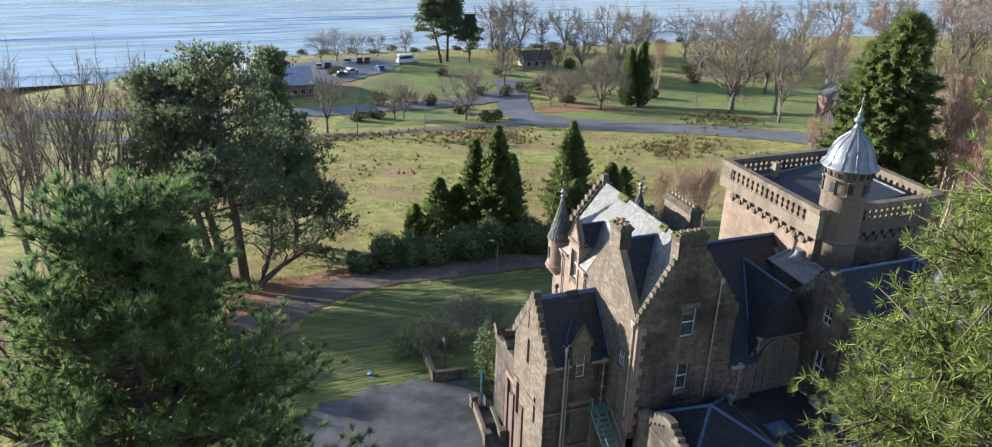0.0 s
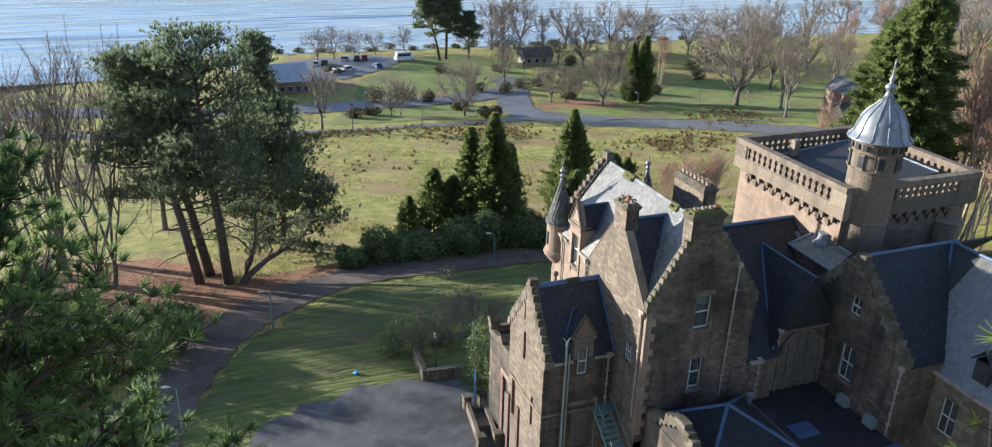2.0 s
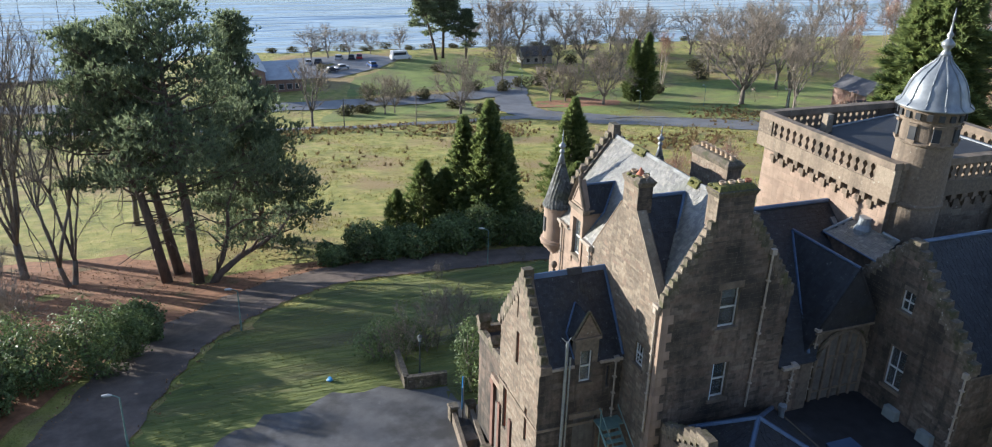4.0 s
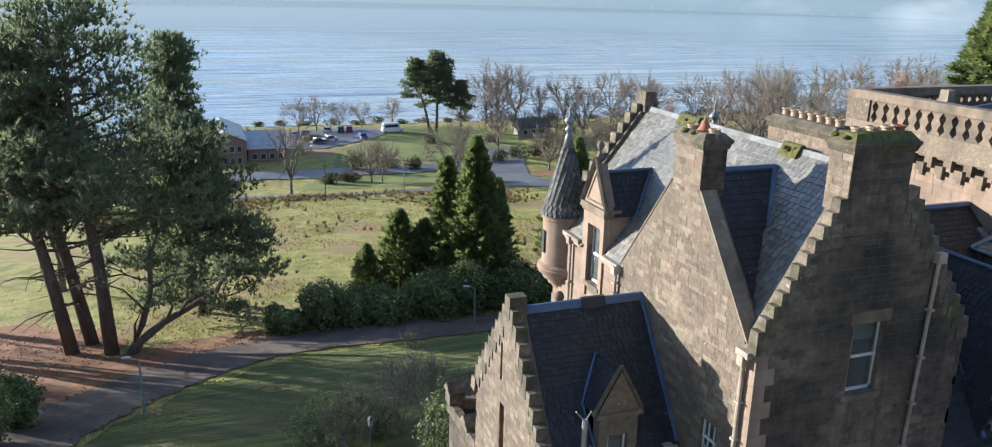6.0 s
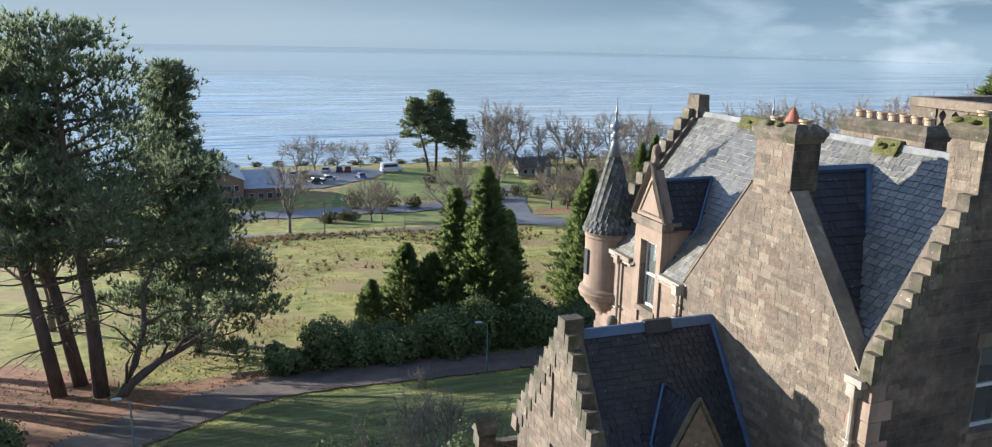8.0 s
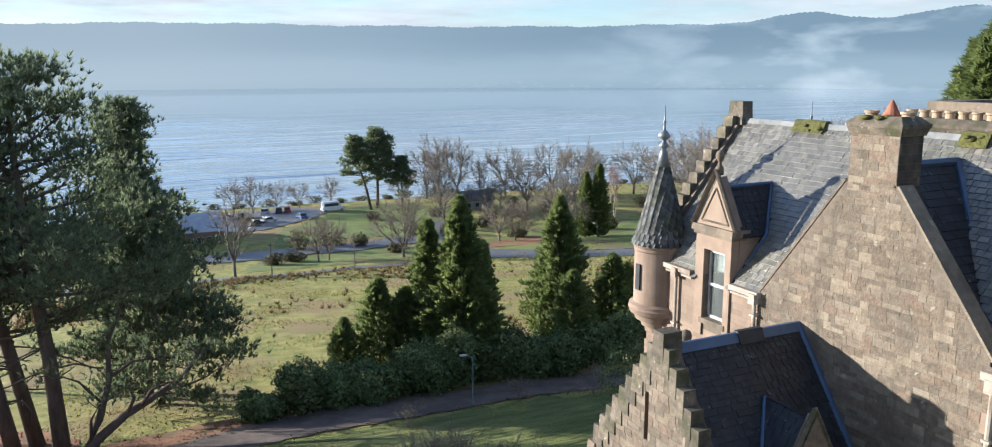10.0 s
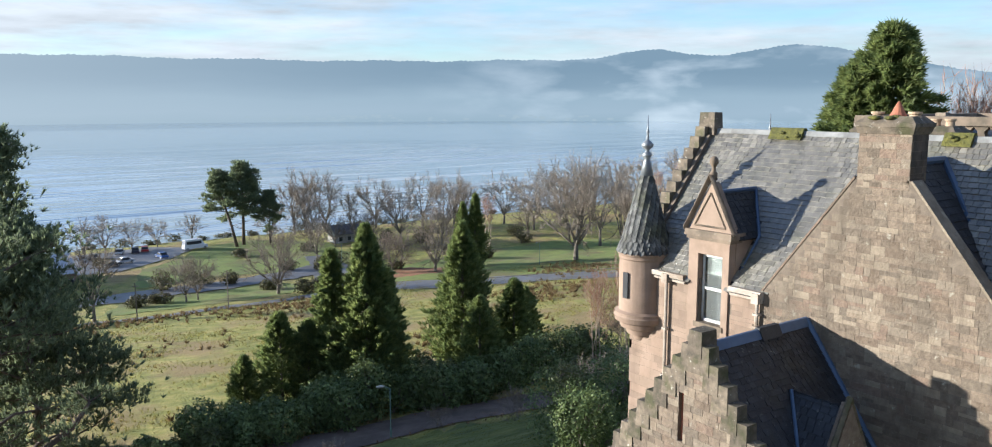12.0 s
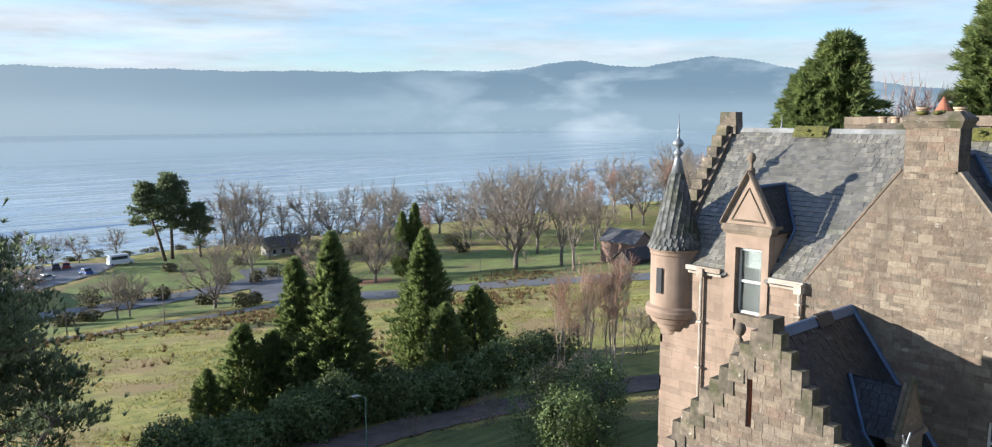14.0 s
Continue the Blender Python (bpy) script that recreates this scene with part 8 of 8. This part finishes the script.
BRICK = material("brown_brick", ((0.16, 0.10, 0.08), (0.25, 0.16, 0.125)), scale=2, bump=0.3)
PALE_ROOF = material("pale_metal_roof", ((0.24, 0.25, 0.26), (0.36, 0.375, 0.39)), scale=0.6, rough=0.4, bump=0.1)
DULL_ROOF = material("grey_tile_roof", ((0.075, 0.075, 0.08), (0.13, 0.125, 0.13)), scale=1, bump=0.4)


def house(name, label, x0, x1, y0, y1, h, rise, wall_mat, roof_mat, along="x", windows=(), base=None):
    """A plain building: walls, a pitched roof with eaves, and windows on its south and west sides."""
    z = (float(min(rolling(x0, y0), rolling(x1, y1), rolling(x0, y1), rolling(x1, y0))) if base is None else base) - 0.3
    t = thing(name, label, "building", ((x0 + x1) / 2, (y0 + y1) / 2, z))
    part("wall", Shape().box(x0, x1, y0, y1, z, z + h + 0.3), wall_mat, t)
    top = z + h + 0.3
    if along == "x":
        m = (y0 + y1) / 2
        part("gable", Shape().prism([(y0, top), (y1, top), (m, top + rise - 0.1)], x0 + 0.02, x1 - 0.02, "x"), wall_mat, t)
        for a in (y0 - 0.4, y1 + 0.4):
            part("roof", Shape().hexa([(x0 - 0.3, a, top - 0.25), (x1 + 0.3, a, top - 0.25), (x1 + 0.3, m, top + rise), (x0 - 0.3, m, top + rise), (x0 - 0.3, a, top - 0.1), (x1 + 0.3, a, top - 0.1), (x1 + 0.3, m, top + rise + 0.15), (x0 - 0.3, m, top + rise + 0.15)]), roof_mat, t)
    else:
        m = (x0 + x1) / 2
        part("gable", Shape().prism([(x0, top), (x1, top), (m, top + rise - 0.1)], y0 + 0.02, y1 - 0.02, "y"), wall_mat, t)
        for a in (x0 - 0.4, x1 + 0.4):
            part("roof", Shape().hexa([(a, y0 - 0.3, top - 0.25), (a, y1 + 0.3, top - 0.25), (m, y1 + 0.3, top + rise), (m, y0 - 0.3, top + rise), (a, y0 - 0.3, top - 0.1), (a, y1 + 0.3, top - 0.1), (m, y1 + 0.3, top + rise + 0.15), (m, y0 - 0.3, top + rise + 0.15)]), roof_mat, t)
    for side, u, zz, w, hh in windows:
        if side == "s":
            win = part("window", Shape().box(x0 + u, x0 + u + w, y0 - 0.04, y0 + 0.01, z + zz, z + zz + hh), PAINT, t)
            part("pane", Shape().box(x0 + u + 0.08, x0 + u + w - 0.08, y0 - 0.06, y0 - 0.02, z + zz + 0.08, z + zz + hh - 0.08), UNLIT_INSIDE, win)
        else:
            win = part("window", Shape().box(x0 - 0.04, x0 + 0.01, y0 + u, y0 + u + w, z + zz, z + zz + hh), PAINT, t)
            part("pane", Shape().box(x0 - 0.06, x0 - 0.02, y0 + u + 0.08, y0 + u + w - 0.08, z + zz + 0.08, z + zz + hh - 0.08), UNLIT_INSIDE, win)
    return t


house("boathouse", "brown brick lochside building with a long pale roof", 12.5, 22.0, 214, 236, 6.0, 2.0, BRICK, PALE_ROOF, "y", [("s", 1 + 1.6 * i, 3.6, 1.1, 1.5) for i in range(5)] + [("s", 1 + 1.6 * i, 0.9, 1.1, 1.5) for i in range(5)] + [("w", 1.5 + 2.4 * i, 3.6, 1.6, 1.4) for i in range(8)])
house("boathouse_wing", "low pale-roofed wing of the lochside building", 22.4, 31.0, 216, 234, 3.6, 2.6, BRICK, PALE_ROOF, "x", [("s", 0.8 + 2.0 * i, 1.2, 1.3, 1.4) for i in range(4)])
house("cottage", "small white cottage with a grey roof near the shore", 99.0, 108.5, 236, 241, 2.8, 2.2, RENDERED, DULL_ROOF, "x", [("s", 1.0 + 2.6 * i, 1.0, 1.2, 1.3) for i in range(3)])
house("lodge", "red brick lodge with a dark roof among trees", 144.0, 150.6, 146.5, 156.5, 5.4, 2.4, BRICK, DULL_ROOF, "y", [("s", 1.0, 1.2, 1.3, 1.5), ("s", 4.4, 1.2, 1.3, 1.5), ("w", 1.4, 1.2, 1.3, 1.5), ("w", 4.8, 1.2, 1.3, 1.5)])
house("shed", "low dark timber shed in front of the lodge", 136.4, 144.6, 141.4, 146.0, 1.9, 1.9, SHED_WOOD, SHED_WOOD, "x", [])

CAR_PAINTS = [material("car_paint_" + n, (c, c), rough=0.3, bump=0) for n, c in (("silver", (0.42, 0.43, 0.45)), ("dark", (0.03, 0.035, 0.05)), ("white", (0.7, 0.7, 0.7)), ("red", (0.35, 0.03, 0.03)), ("blue", (0.04, 0.10, 0.28)))]
TYRE = material("tyre_rubber", ((0.015, 0.015, 0.015), (0.03, 0.03, 0.03)), scale=9, bump=0.1)


def car(x, y, turn, paint, label, length=4.2, height=1.45, van=False):
    """A parked vehicle: body, glazed cabin, wheels, lamps."""
    t = thing("camper_van" if van else "car", label, "van" if van else "car", (0, 0, 0), "parked vehicles")
    l, w = length / 2, 0.9 if not van else 1.05
    low, belt, top = 0.35, 0.85 if not van else 1.2, height
    body = Shape().prism([(-l, low), (l, low), (l, belt - 0.12), (l - 0.25, belt), (-l + 0.1, belt), (-l, belt - 0.1)], -w, w)
    part("body", body, paint, t)
    cabin = [(-l + 0.05, belt), (l - 0.9, belt), (l - 1.5, top), (-l + 0.3, top)] if van else [(-l + 0.45, belt), (l - 0.95, belt), (l - 1.75, top), (-l + 1.0, top)]
    part("cabin", Shape().prism(cabin, -w + 0.1, w - 0.1), paint if van else UNLIT_INSIDE, t)
    part("roof", Shape().box(cabin[3][0] + 0.02, cabin[2][0] - 0.02, -w + 0.08, w - 0.08, top - 0.02, top + 0.05, top=0.03), paint, t)
    for s in (-1, 1):
        for a in (-l + 0.8, l - 0.85):
            wheel = part("wheel", Shape().tube([(a, s * (w - 0.16), 0.32), (a, s * (w + 0.02), 0.32)], 0.32, 12), TYRE, t)
            part("rim", Shape().tube([(a, s * (w + 0.015), 0.32), (a, s * (w + 0.03), 0.32)], 0.18, 10), STEEL, wheel)
        part("headlight", Shape().box(l - 0.06, l + 0.01, s * w * 0.7 - 0.15, s * w * 0.7 + 0.15, belt - 0.3, belt - 0.15), PAINT, t)
        if van:
            part("side_window", Shape().box(-l + 0.6, l - 1.7, s * (w - 0.1) - 0.01, s * (w - 0.1) + 0.01, belt + 0.3, top - 0.4), UNLIT_INSIDE, t)
    t.matrix_basis = pose(x, y, float(rolling(x, y)) + 0.14, 0, 0, turn)
    return t


PARKED = [(37.8, 252, 80, 0, "silver car in the lochside car park"), (40.6, 252.6, 75, 1, "dark car in the lochside car park"), (47.6, 257.5, 70, 0, "silver hatchback in the lochside car park"), (51.4, 257.4, 80, 1, "black hatchback in the lochside car park"),
          (54.0, 258.2, 78, 3, "dull red car in the lochside car park"), (41.8, 237.5, 20, 1, "dark car at the car park's edge"), (54.6, 243, 100, 4, "small blue car by the grass"), (45.6, 241.0, 20, 0, "grey car at the car park's edge")]
for x, y, turn, k, label in PARKED:
    car(x, y, turn, CAR_PAINTS[k], label)
car(65.5, 252.5, 8, CAR_PAINTS[2], "white camper van beside the lochside grass", 6.4, 2.7, True)


def pole(x, y, h, label, r=0.11):
    z = float(rolling(x, y))
    t = thing("pole", label, "pole", (x, y, z))
    part("post", Shape().tube([(x, y, z - 0.3), (x, y, z + h)], [r, r * 0.75], 8), BARK, t)
    part("crossbar", Shape().box(x - 0.5, x + 0.5, y - 0.06, y + 0.06, z + h - 0.6, z + h - 0.48), BARK, t)


pole(33.1, 170.9, 6.5, "weathered wooden pole beside the road")
pole(47.5, 168.2, 7.0, "grey wooden pole beside the road")
for x, y, h in ((83.5, 199.0, 6.0), (118.5, 170.0, 5.0), (128.5, 153.0, 5.5), (101, 170, 4.5)):
    street = street_lamp(x, y, h, 2.2, "thin grey street lamp beside the public road")

# kerb stones along the mown grass
kerb = thing("kerb", "pale stone kerb along the road's bend", "kerb", (100, 153, float(rolling(100, 153))), kind="structure")
line = np.array([(88, 162.7), (96, 160.5), (109, 153.5), (122.4, 144.9)], float)
for i in range(60):
    u = i / 60 * 3
    k = min(int(u), 2)
    a = line[k] + (line[k + 1] - line[k]) * (u - k)
    b = a + (line[k + 1] - line[k]) / np.linalg.norm(line[k + 1] - line[k]) * 0.86
    z = float(rolling(*a)) + 0.1
    d = (b - a) / np.linalg.norm(b - a)
    n = np.array((-d[1], d[0])) * 0.08
    part("kerb_stone", Shape().hexa([(*(a - n), z), (*(b - n), z), (*(b + n), z), (*(a + n), z), (*(a - n), z + 0.16), (*(b - n), z + 0.16), (*(b + n), z + 0.16), (*(a + n), z + 0.16)]), KERB, kerb)
